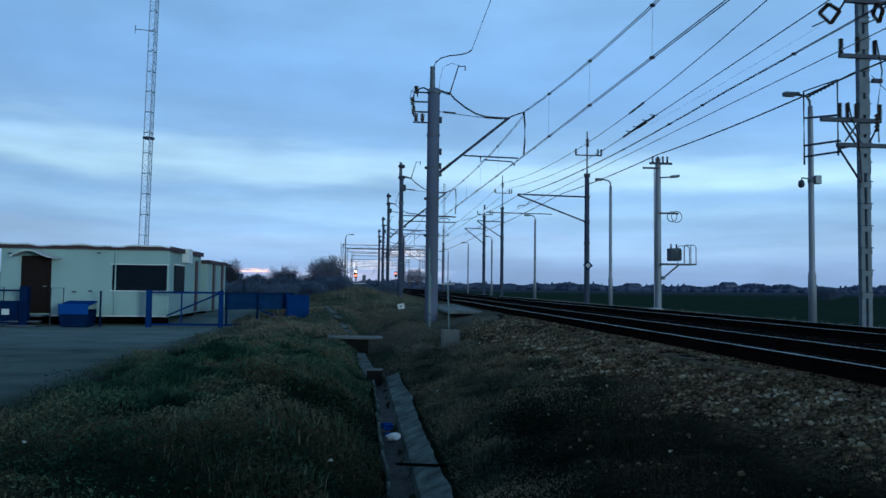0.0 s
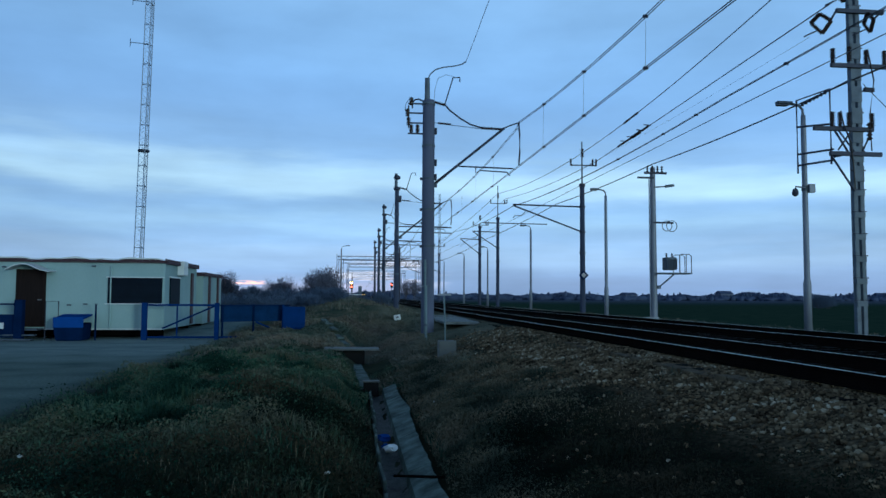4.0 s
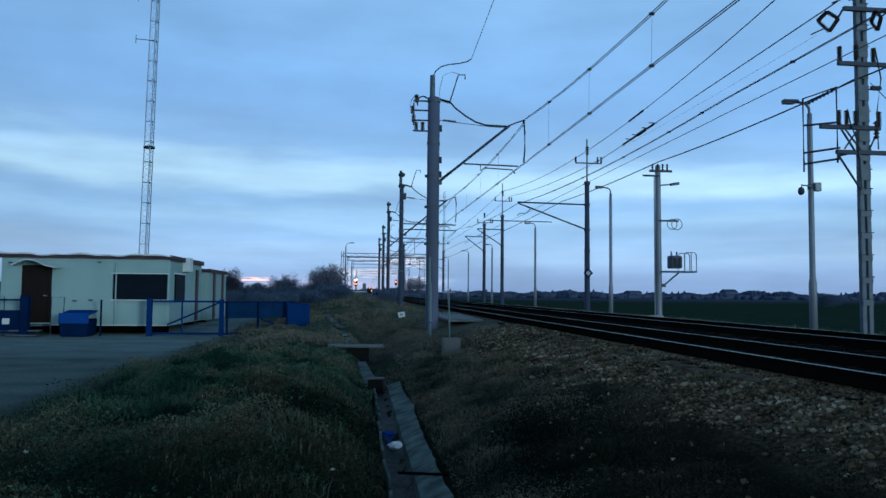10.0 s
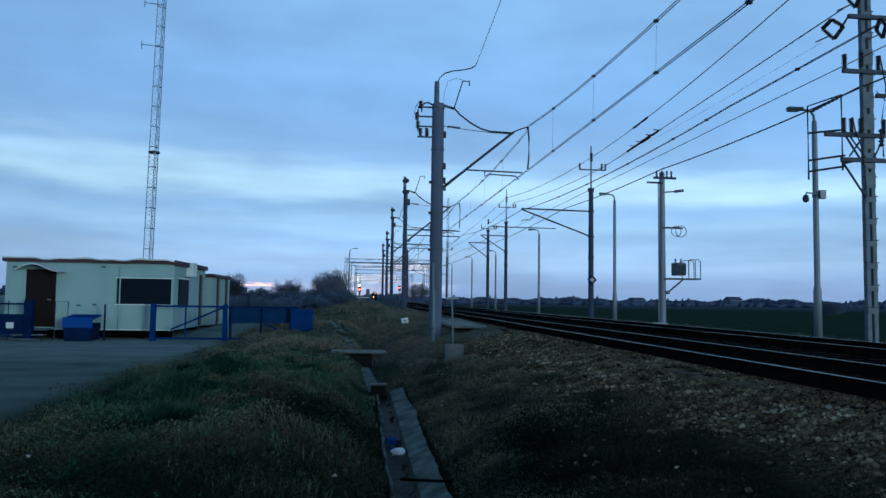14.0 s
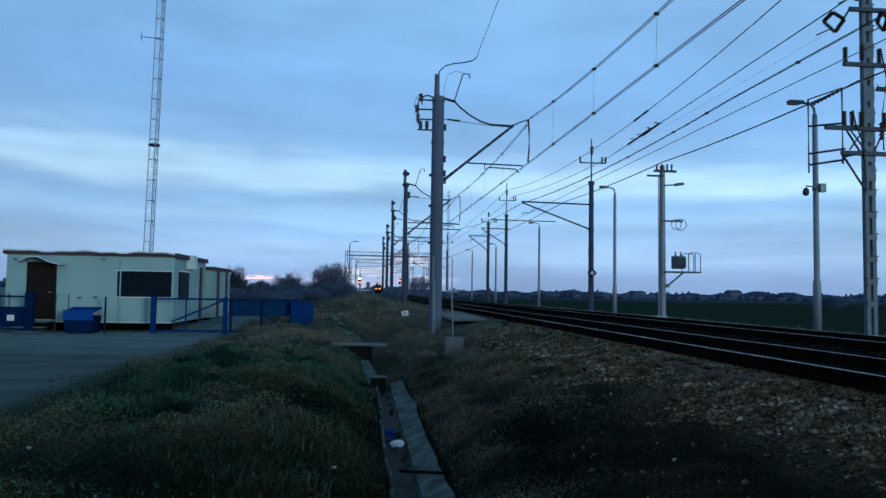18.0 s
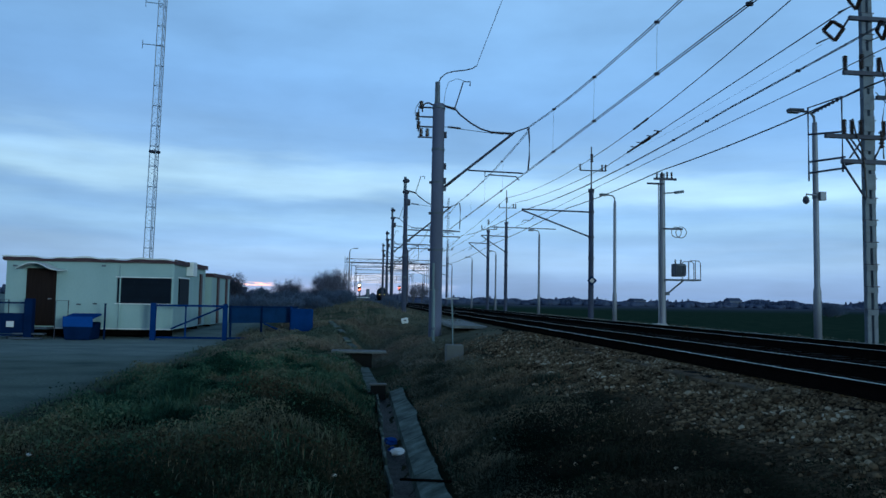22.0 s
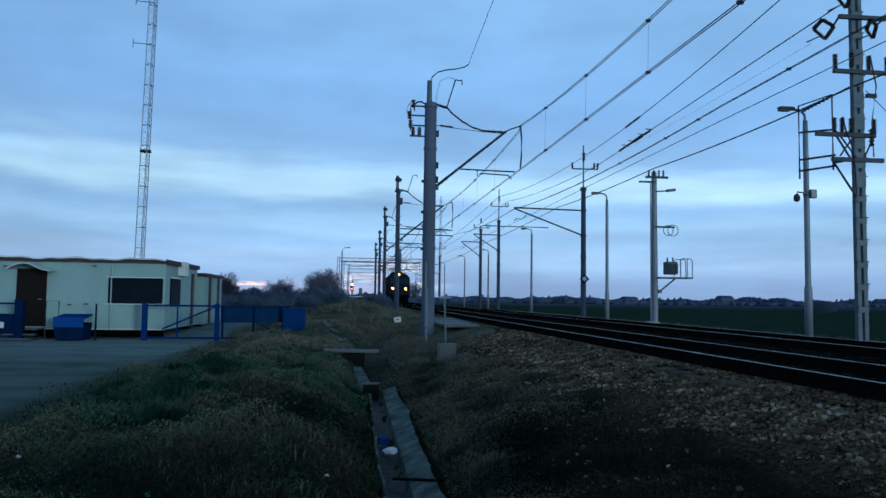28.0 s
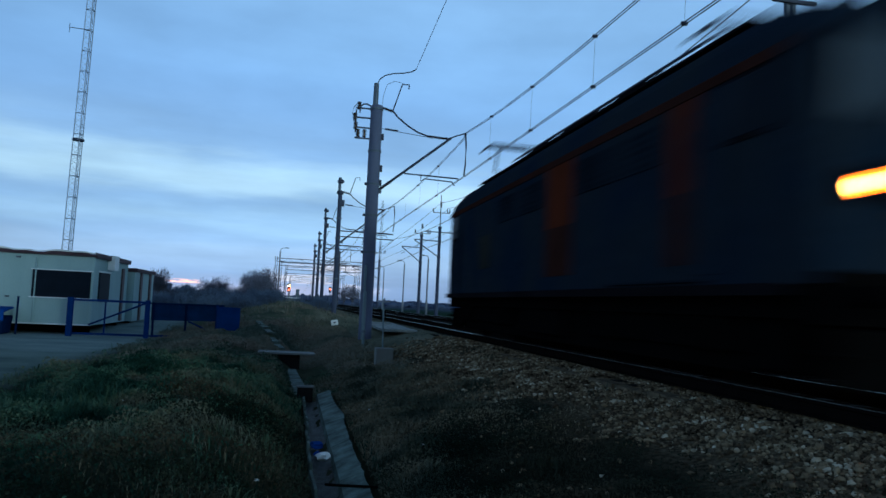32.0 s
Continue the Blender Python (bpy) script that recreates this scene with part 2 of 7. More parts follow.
# ---------------------------------------------------------------- materials
def material(name, color, rough=0.7, metal=0.0, scale=3.0, spread=0.25, bump=0.0, second=None, fine=40.0, coord="Object", spec=0.5, stretch=(1, 1, 1)):
    """A surface with stains at one scale, grain at another and fine relief."""
    m = bpy.data.materials.new(name)
    m.use_nodes = True
    nt = m.node_tree
    N, L = nt.nodes.new, nt.links.new
    p = nt.nodes["Principled BSDF"]
    p.inputs["Roughness"].default_value, p.inputs["Metallic"].default_value = rough, metal
    p.inputs["Specular IOR Level"].default_value = spec
    tc = N("ShaderNodeTexCoord")
    mp = N("ShaderNodeMapping")
    mp.inputs["Scale"].default_value = stretch
    L(tc.outputs[coord], mp.inputs[0])
    big, small = N("ShaderNodeTexNoise"), N("ShaderNodeTexNoise")
    big.inputs["Scale"].default_value, big.inputs["Detail"].default_value = scale, 5
    small.inputs["Scale"].default_value, small.inputs["Detail"].default_value = fine, 3
    L(mp.outputs[0], big.inputs["Vector"])
    L(mp.outputs[0], small.inputs["Vector"])
    info = N("ShaderNodeObjectInfo")
    mix = N("ShaderNodeMixRGB")
    lo = second or [c * (1 - spread) for c in color]
    mix.inputs[1].default_value, mix.inputs[2].default_value = (*lo, 1), (*color, 1)
    st = N("ShaderNodeMapRange")
    st.inputs["From Min"].default_value, st.inputs["From Max"].default_value = 0.35, 0.65
    L(big.outputs["Fac"], st.inputs[0])
    L(st.outputs[0], mix.inputs[0])
    gr = N("ShaderNodeMapRange")
    gr.inputs["To Min"].default_value, gr.inputs["To Max"].default_value = 1 - spread, 1 + spread
    L(small.outputs["Fac"], gr.inputs[0])
    rn = N("ShaderNodeMapRange")
    rn.inputs["To Min"].default_value, rn.inputs["To Max"].default_value = 0.88, 1.12
    L(info.outputs["Random"], rn.inputs[0])
    k = N("ShaderNodeMath")
    k.operation = "MULTIPLY"
    L(gr.outputs[0], k.inputs[0])
    L(rn.outputs[0], k.inputs[1])
    sc = N("ShaderNodeVectorMath")
    sc.operation = "SCALE"
    L(mix.outputs[0], sc.inputs[0])
    L(k.outputs[0], sc.inputs["Scale"])
    L(sc.outputs[0], p.inputs["Base Color"])
    if bump:
        bp = N("ShaderNodeBump")
        bp.inputs["Strength"].default_value, bp.inputs["Distance"].default_value = bump, 0.02
        L(small.outputs["Fac"], bp.inputs["Height"])
        L(bp.outputs[0], p.inputs["Normal"])
    return m


def glow(name, color, strength):
    m = bpy.data.materials.new(name)
    m.use_nodes = True
    p = m.node_tree.nodes["Principled BSDF"]
    p.inputs["Base Color"].default_value = (*color, 1)
    p.inputs["Emission Color"].default_value = (*color, 1)
    p.inputs["Emission Strength"].default_value = strength
    return m


CONCRETE = material("weathered_concrete", (0.12, 0.138, 0.13), 0.85, scale=1.5, spread=0.22, bump=0.3)
POLE_DARK = material("sooty_dark_concrete", (0.046, 0.063, 0.104), 0.8, scale=1.2, spread=0.25, bump=0.2, stretch=(1, 1, 0.3), spec=0.2)
POLE_CONCRETE = material("spun_concrete", (0.074, 0.096, 0.152), 0.8, scale=1.2, spread=0.25, bump=0.2, stretch=(1, 1, 0.3))
GALV = material("galvanised_steel", (0.22, 0.23, 0.25), 0.5, 0.6, scale=4, spread=0.2)
LAMP_GREY = material("pale_galvanised_post", (0.185, 0.22, 0.265), 0.55, 0.3, scale=2, spread=0.15, stretch=(1, 1, 0.3))
MAST = material("pale_zinc_lattice", (0.29, 0.37, 0.48), 0.6, 0.1, scale=2, spread=0.15)
DARK_STEEL = material("dark_weathered_steel", (0.034, 0.046, 0.075), 0.65, 0.3, scale=5, spread=0.3)
OLD_STEEL = material("grey_painted_steel", (0.080, 0.115, 0.15), 0.6, 0.3, scale=3, spread=0.3)
PORCELAIN = material("brown_porcelain", (0.035, 0.022, 0.018), 0.25, scale=8, spread=0.2)
WIRE = material("aged_copper_wire", (0.034, 0.046, 0.066), 0.6, 0.3, scale=2, spread=0.2)
CABLE = material("black_cable_sheath", (0.015, 0.015, 0.017), 0.6, scale=2, spread=0.2)
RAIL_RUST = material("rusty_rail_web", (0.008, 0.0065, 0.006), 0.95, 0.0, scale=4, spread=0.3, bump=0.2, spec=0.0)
RAIL_HEAD = material("polished_rail_head", (0.42, 0.52, 0.54), 0.28, 1.0, scale=3, spread=0.1, stretch=(1, 0.1, 1))
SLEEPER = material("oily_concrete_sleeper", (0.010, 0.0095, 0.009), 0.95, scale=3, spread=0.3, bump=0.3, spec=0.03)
CREAM = material("cream_painted_panel", (0.262, 0.395, 0.388), 0.6, scale=0.8, spread=0.08, stretch=(1, 1, 0.4), second=(0.215, 0.335, 0.33), fine=25, spec=0.2)
FASCIA = material("red_brown_roof_edge", (0.055, 0.025, 0.034), 0.8, scale=3, spread=0.3)
ROOF = material("grey_roof_felt", (0.16, 0.15, 0.15), 0.9, scale=2, spread=0.25)
REDPOST = material("red_brown_door_paint", (0.045, 0.016, 0.021), 0.6, scale=3, spread=0.25)
DOOR_WOOD = material("dark_brown_door_wood", (0.017, 0.011, 0.010), 0.7, scale=4, spread=0.35, stretch=(4, 4, 0.4), spec=0.1)
SHUTTER = material("dark_window_shutter", (0.005, 0.011, 0.019), 0.6, scale=3, spread=0.2, spec=0.06)
WHITE = material("white_paint", (0.60, 0.66, 0.66), 0.5, scale=3, spread=0.08)
BLUE = material("blue_gate_paint", (0.003, 0.030, 0.122), 0.5, scale=3, spread=0.2, spec=0.0)
INFILL = material("faded_blue_sheet", (0.006, 0.036, 0.105), 0.6, scale=2, spread=0.3, spec=0.0)
TEAL_PIPE = material("weathered_green_grey_pipe", (0.10, 0.165, 0.18), 0.6, scale=3, spread=0.2)
DARK_BLUE = material("navy_steel_paint", (0.003, 0.017, 0.060), 0.6, scale=2, spread=0.3, spec=0.0)
BIN_BLUE = material("blue_bin_plastic", (0.006, 0.058, 0.24), 0.4, scale=2, spread=0.1, spec=0.0)
# near-black for black parts, and for shade under the locomotive and cabin
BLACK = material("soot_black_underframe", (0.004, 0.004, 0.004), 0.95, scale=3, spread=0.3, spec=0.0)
# wood tone paled and blued to carry distance haze
TWIG = material("bare_twig", (0.07, 0.072, 0.09), 0.9, scale=5, spread=0.3)
# distance haze is mixed into the far-wood and house colours
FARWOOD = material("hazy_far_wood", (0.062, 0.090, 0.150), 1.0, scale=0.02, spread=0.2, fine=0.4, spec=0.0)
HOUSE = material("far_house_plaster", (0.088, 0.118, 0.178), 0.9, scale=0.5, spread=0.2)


# ---------------------------------------------------------------- mesh helpers
def box(bm, x, y, z, sx, sy, sz, rz=0.0, rx=0.0, ry=0.0, bevel=0.0):
    m = pose(x, y, z, rx, ry, rz) @ Matrix.Diagonal((sx, sy, sz, 1))
    r = bmesh.ops.create_cube(bm, size=1.0, matrix=m)
    if bevel:
        es = list({e for v in r["verts"] for e in v.link_edges})
        bmesh.ops.bevel(bm, geom=es, offset=bevel, segments=2, affect="EDGES", profile=0.6)
    return bm


def tube(bm, a, b, r1, r2=None, n=8, caps=True):
    a, b = Vector(a), Vector(b)
    d = b - a
    q = d.to_track_quat("Z", "Y").to_matrix().to_4x4()
    m = Matrix.Translation((a + b) / 2) @ q
    bmesh.ops.create_cone(bm, cap_ends=caps, segments=n, radius1=r1, radius2=r1 if r2 is None else r2, depth=d.length, matrix=m)
    return bm


def pipe(bm, pts, r, n=6):
    """A bent round bar through the points, with mitred rings."""
    pts = [Vector(p) for p in pts]
    rings = []
    for i, p in enumerate(pts):
        d = (pts[min(i + 1, len(pts) - 1)] - pts[max(i - 1, 0)]).normalized()
        q = d.to_track_quat("Z", "Y").to_matrix()
        rings.append([bm.verts.new(p + q @ Vector((r * math.cos(k * math.tau / n), r * math.sin(k * math.tau / n), 0))) for k in range(n)])
    for a, b in zip(rings, rings[1:]):
        for k in range(n):
            bm.faces.new((a[k], a[(k + 1) % n], b[(k + 1) % n], b[k]))
    bm.faces.new(rings[0][::-1])
    bm.faces.new(rings[-1])
    return bm


def lathe(bm, profile, origin=(0, 0, 0), axis=(0, 0, 1), n=12, caps=True):
    """Turns (radius, height) pairs round an axis."""
    q = Vector(axis).to_track_quat("Z", "Y").to_matrix()
    o = Vector(origin)
    rings = [[bm.verts.new(o + q @ Vector((max(r, 0.0005) * math.cos(k * math.tau / n), max(r, 0.0005) * math.sin(k * math.tau / n), h))) for k in range(n)] for r, h in profile]
    for a, b in zip(rings, rings[1:]):
        for k in range(n):
            bm.faces.new((a[k], a[(k + 1) % n], b[(k + 1) % n], b[k]))
    if caps:
        bm.faces.new(rings[0][::-1])
        bm.faces.new(rings[-1])
    return bm


def part(name, bm, mat, parent=None, label="", smooth=False):
    me = bpy.data.meshes.new(name)
    bm.normal_update()
    bm.to_mesh(me)
    bm.free()
    me.materials.append(mat)
    if smooth:
        me.polygons.foreach_set("use_smooth", [True] * len(me.polygons))
    ob = new(name, me)
    if parent:
        ob.parent = parent
    if label:
        ob["label"] = label
    return ob


def same(ob, parent, m):
    """Another piece on the same mesh, under the parent."""
    o = new(ob.name.split(".")[0], ob.data)
    o.parent = parent
    o.matrix_basis = m
    return o


def thing(name, x, y, z, label, category, group="", rz=0.0):
    e = new(name)
    e.matrix_basis = pose(x, y, z, 0, 0, rz)
    e.empty_display_size = 0.2
    return tagged(e, label, category, group)


def raw(name, verts, faces, mat, kind="", label="", category="", smooth=False):
    me = bpy.data.meshes.new(name)
    me.from_pydata(verts, [], faces)
    me.materials.append(mat)
    if smooth:
        me.polygons.foreach_set("use_smooth", [True] * len(me.polygons))
    me.update()
    return tagged(new(name, me), label, category, "", kind)


B = bmesh.new

# ---------------------------------------------------------------- ground
RAIL_Z = 0.833
TRACKS = (5.95, 10.0)
NEAR = ([-4000, -60, -4.6, -3.6, -2.6, -1.7, -0.9, -0.3, 0.12, 0.45, 0.85, 1.5, 2.4, 3.4, 4.55, 4.85, 5.2, 5.4, 12.2, 12.9, 15.0, 18.0, 60, 4000],
        [0.0, 0.0, 0.0, 0.07, 0.18, 0.24, 0.20, 0.02, -0.36, -0.42, -0.30, -0.06, 0.14, 0.36, 0.59, 0.62, 0.62, 0.59, 0.60, 0.58, 0.55, 0.30, 0.1, 0.1])
FAR = ([-4000, -60, -8, -3.5, -2.0, -0.8, 0.0, 0.8, 1.6, 2.4, 3.4, 4.55, 4.85, 5.2, 5.4, 12.2, 12.9, 15.0, 18.0, 60, 4000],
       [0.4, 0.4, 0.35, 0.58, 0.92, 1.18, 1.24, 1.18, 1.0, 0.74, 0.62, 0.59, 0.62, 0.62, 0.59, 0.60, 0.58, 0.55, 0.30, 0.1, 0.1])


def bend(y):
    """How far the line swings aside far up the track."""
    return np.interp(y, [110, 180, 250, 322, 469, 900, 4000], [0.0, 0.35, 0.55, 1.0, 1.3, 2.6, 13.0])


def smooth01(t):
    t = np.clip(t, 0, 1)
    return t * t * (3 - 2 * t)


def ground_z(x, y):
    x, y = np.asarray(x, float), np.asarray(y, float)
    k = smooth01((y - 25) / 16)
    z = np.interp(x, *NEAR) * (1 - k) + np.interp(x, *FAR) * k
    rough = np.where((x > -4.4) & (x < 4.9), 1.0, np.where(x > 13, 0.6, 0.15)) * np.clip(1.3 - np.abs(y) / 120, 0, 1)
    rough = rough * np.where((x > -0.1) & (x < 1.0) & (y < 26), 0.15, 1.0)
    hump = 0.10 * np.sin(x * 1.9 + 0.7 * np.sin(y * 0.55)) * np.sin(y * 0.62 + 1.1 * np.sin(x * 1.2)) * np.where((x > -4.2) & (x < 0.0), 1.0, 0.0) * smooth01((x + 4.2) / 0.8) * smooth01(-x / 0.5) * np.clip(1.2 - np.abs(y) / 40, 0, 1)
    bumps = hump + np.sin(x * 2.3 + 1.7 * np.sin(y * 0.9)) * np.sin(y * 1.31 + 0.8 * np.sin(x * 1.9)) * 0.032 + np.sin(x * 5.1 + y * 2.2) * np.sin(y * 4.3 - x * 1.3) * 0.02
    dip = 0.24 * np.exp(-((x - 2.42) / 0.45) ** 2 - ((y - 19.5) / 0.9) ** 2)
    saddle = 0.24 * np.exp(-((x + 0.95) / 0.5) ** 2 - ((y - 20.6) / 1.8) ** 2)
    return z + bumps * rough - dip - saddle


def build_ground():
    xs = np.unique(np.round(np.concatenate([-np.geomspace(14, 3900, 34), np.arange(-14, -5, 0.5), np.arange(-5, 5.8, 0.16), np.arange(5.8, 13, 0.8), np.arange(13, 20, 0.5), np.geomspace(20, 3900, 34)]), 3))
    ys = np.unique(np.round(np.concatenate([-np.geomspace(6, 3900, 24), np.arange(-6, 32, 0.2), np.arange(32, 70, 0.6), np.geomspace(70, 3900, 60)]), 3))
    X, Y = np.meshgrid(xs, ys)
    Z = ground_z(X, Y)
    nx, ny = len(xs), len(ys)
    v = np.stack([X, Y, Z], -1).reshape(-1, 3)
    i = np.arange((ny - 1) * nx).reshape(ny - 1, nx)[:, :-1].ravel()
    f = np.stack([i, i + 1, i + nx + 1, i + nx], 1)
    m = bpy.data.materials.new("ground_cover")
    m.use_nodes = True
    nt = m.node_tree
    N, L = nt.nodes.new, nt.links.new
    p = nt.nodes["Principled BSDF"]
    p.inputs["Roughness"].default_value = 0.95
    p.inputs["Specular IOR Level"].default_value = 0.0
    tc, sep = N("ShaderNodeTexCoord"), N("ShaderNodeSeparateXYZ")
    big, fine = N("ShaderNodeTexNoise"), N("ShaderNodeTexNoise")
    big.inputs["Scale"].default_value, big.inputs["Detail"].default_value = 0.9, 6
    fine.inputs["Scale"].default_value, fine.inputs["Detail"].default_value = 18, 4
    for n in (big, fine):
        L(tc.outputs["Object"], n.inputs["Vector"])
    wob = N("ShaderNodeVectorMath")
    wob.operation = "MULTIPLY_ADD"
    sh = N("ShaderNodeVectorMath")
    sh.operation = "SUBTRACT"
    sh.inputs[1].default_value = (0.5, 0.5, 0.5)
    L(big.outputs["Color"], sh.inputs[0])
    L(sh.outputs[0], wob.inputs[0])
    wob.inputs[1].default_value = (0.7, 1.6, 0)
    L(tc.outputs["Object"], wob.inputs[2])
    L(wob.outputs[0], sep.inputs[0])

    def blend(lo, hi, axis="X"):
        r = N("ShaderNodeMapRange")
        r.interpolation_type = "SMOOTHSTEP"
        r.inputs["From Min"].default_value, r.inputs["From Max"].default_value = lo, hi
        L(sep.outputs[axis], r.inputs[0])
        return r.outputs[0]

    def tone(c1, c2, noise_):
        r = N("ShaderNodeValToRGB")
        r.color_ramp.elements[0].position, r.color_ramp.elements[0].color = 0.35, (*c1, 1)
        r.color_ramp.elements[1].position, r.color_ramp.elements[1].color = 0.68, (*c2, 1)
        L(noise_.outputs["Fac"], r.inputs[0])
        return r.outputs[0]

    def mix(fac, a, b):
        n = N("ShaderNodeMixRGB")
        L(fac, n.inputs[0])
        L(a, n.inputs[1])
        L(b, n.inputs[2])
        return n.outputs[0]

    rut = N("ShaderNodeTexNoise")
    rut.inputs["Scale"].default_value, rut.inputs["Detail"].default_value = 0.6, 7
    ruts = N("ShaderNodeMapping")
    ruts.inputs["Scale"].default_value = (1.0, 1.5, 1.0)
    L(tc.outputs["Object"], ruts.inputs[0])
    L(ruts.outputs[0], rut.inputs["Vector"])
    rf = N("ShaderNodeMapRange")
    rf.inputs["From Min"].default_value, rf.inputs["From Max"].default_value = 0.32, 0.68
    L(rut.outputs["Fac"], rf.inputs[0])
    mud = mix(rf.outputs[0], tone((0.062, 0.096, 0.086), (0.118, 0.158, 0.138), big), tone((0.094, 0.134, 0.117), (0.160, 0.212, 0.19), fine))
    pale = mix(rf.outputs[0], tone((0.108, 0.160, 0.150), (0.17, 0.225, 0.212), big), tone((0.155, 0.215, 0.20), (0.25, 0.315, 0.295), fine))
    yard = mix(blend(16.5, 23.5, "Y"), mud, pale)
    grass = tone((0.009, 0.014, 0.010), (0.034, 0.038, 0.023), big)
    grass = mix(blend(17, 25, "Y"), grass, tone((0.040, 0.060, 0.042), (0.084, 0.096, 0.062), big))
    # near ground is toned darker, the hollow's shade put into its colour
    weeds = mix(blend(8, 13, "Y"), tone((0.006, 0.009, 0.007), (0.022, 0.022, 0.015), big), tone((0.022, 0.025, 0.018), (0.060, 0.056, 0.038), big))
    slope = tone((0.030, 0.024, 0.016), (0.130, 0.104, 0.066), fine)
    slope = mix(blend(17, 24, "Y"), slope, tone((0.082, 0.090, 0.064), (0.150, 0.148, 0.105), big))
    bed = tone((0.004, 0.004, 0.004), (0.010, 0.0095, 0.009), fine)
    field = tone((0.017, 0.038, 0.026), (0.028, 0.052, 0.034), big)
    # bluish haze put into the colour of the far field
    haze_field = tone((0.056, 0.074, 0.104), (0.070, 0.088, 0.122), big)
    field = mix(blend(110, 300, "Y"), field, haze_field)
    c = mix(blend(-5.3, -3.9), yard, grass)
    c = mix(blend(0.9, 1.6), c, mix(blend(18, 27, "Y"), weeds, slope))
    c = mix(blend(2.9, 3.7), c, slope)
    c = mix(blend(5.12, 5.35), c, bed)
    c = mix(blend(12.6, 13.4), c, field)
    L(c, p.inputs["Base Color"])
    bp = N("ShaderNodeBump")
    bp.inputs["Strength"].default_value, bp.inputs["Distance"].default_value = 0.6, 0.04
    L(fine.outputs["Fac"], bp.inputs["Height"])
    L(bp.outputs[0], p.inputs["Normal"])
    raw("ground", v.tolist(), f.tolist(), m, "structure", "dark grassy bank, gravel yard and flat green field", "ground", True)


build_ground()


# ---------------------------------------------------------------- overhead line supports beside the near track
def insulator_profile(r, h, n=5):
    pr = [(r * 0.45, 0)]
    for i in range(n):
        a = h * (i + 0.15) / n
        b = h * (i + 0.85) / n
        pr += [(r * 0.5, a), (r, a + (b - a) * 0.3), (r * 0.95, a + (b - a) * 0.55), (r * 0.5, b)]
    return pr + [(r * 0.45, h)]


def cantilever_pole(x, y, top=8.96, base=0.0, group="overhead line poles of the near track", horn=True, skin=None, k=1.0):
    t = thing("catenary_pole", x, y, base, "tall grey concrete catenary pole with a steel cantilever over the track", "catenary pole", group)
    h = top - base
    r0, r1 = (0.24, 0.232) if k == 1.0 else (0.166, 0.135)
    part("pole", lathe(B(), [(r0, -0.6), (r0, 0.4), (r1, h * 0.7), (r1 * 0.97, h), (r1 * 0.85, h + 0.03)], n=18), skin or POLE_CONCRETE, t, smooth=True)
    part("cap_tube", tube(B(), (-0.06, 0, h), (-0.06, 0, h + 0.87), 0.105, 0.095, 10), OLD_STEEL, t)
    for z in (h * 0.36, h * 0.52, h * 0.655, h * 0.8, h - 0.12):
        part("band_clamp", tube(B(), (0, 0, z - 0.04), (0, 0, z + 0.04), r0 + 0.012, r0 + 0.01, 18), OLD_STEEL, t)
    # feeder bracket on the field side
    if k == 1.0:
        bm = B()
        for z in (-0.12, -0.48, -0.86, -1.26):
            box(bm, -0.47, 0, h + z, 0.62, 0.06, 0.05)
        box(bm, -0.76, 0, h - 0.62, 0.05, 0.06, 0.85)
        box(bm, -0.62, 0, h - 0.12, 0.05, 0.05, 0.35)
        part("feeder_bracket", bm, DARK_STEEL, t)
        part("feeder_loop", pipe(B(), [(-0.64, 0, h - 0.1), (-0.52, 0, h + 0.03), (-0.38, 0, h + 0.06), (-0.22, 0, h - 0.02)], 0.03), DARK_STEEL, t)
        part("feeder_loop", pipe(B(), [(-0.7, 0, h + 0.1), (-0.86, 0, h - 0.12), (-0.9, 0, h - 0.36), (-0.78, 0, h - 0.55)], 0.013), CABLE, t)
        part("earth_lead", pipe(B(), [(1.0, 0, h + 0.96), (0.65, 0, h + 1.04), (0.34, 0, h + 0.88), (0.22, 0, h + 0.4), (0.2, 0, h)], 0.008), WIRE, t)
        for z in (h - 2.35, h - 2.9, h - 1.15):
            part("clamp_bolt", box(B(), 0.27, -0.02, z, 0.09, 0.12, 0.24, bevel=0.02), DARK_STEEL, t)
        for z in (h * 0.655, h * 0.52, h * 0.36):
            part("clamp_bolt", box(B(), -0.27, -0.02, z, 0.09, 0.1, 0.1, bevel=0.02), DARK_STEEL, t)
        for dx, z in ((-0.66, -0.18), (-0.76, -0.95), (-0.66, -1.22), (-0.42, -1.22), (-0.8, -0.62)):
            part("insulator", lathe(B(), insulator_profile(0.085, 0.3, 6), (dx, 0, h + z)), PORCELAIN, t)
    if horn:
        part("horn_wire", pipe(B(), [(-0.03, 0, h + 0.86), (0.06, 0, h + 1.05), (0.25, 0, h + 1.22), (0.55, 0, h + 1.32), (0.95, 0, h + 1.38), (1.25, 0, h + 1.46), (1.42, 0, h + 1.58)], 0.022), CABLE, t)
    part("stay_hook", pipe(B(), [(0.15, 0, h + 0.0), (0.45, 0, h - 0.1), (0.62, 0, h - 0.08), (0.92, 0, h + 0.93), (1.18, 0, h + 0.95), (1.18, 0, h + 0.78)], 0.026), DARK_STEEL, t)
    part("hook_insulator", lathe(B(), insulator_profile(0.07, 0.45, 9), (0.18, 0, h - 0.02), (0.9, 0, -0.25)), PORCELAIN, t)
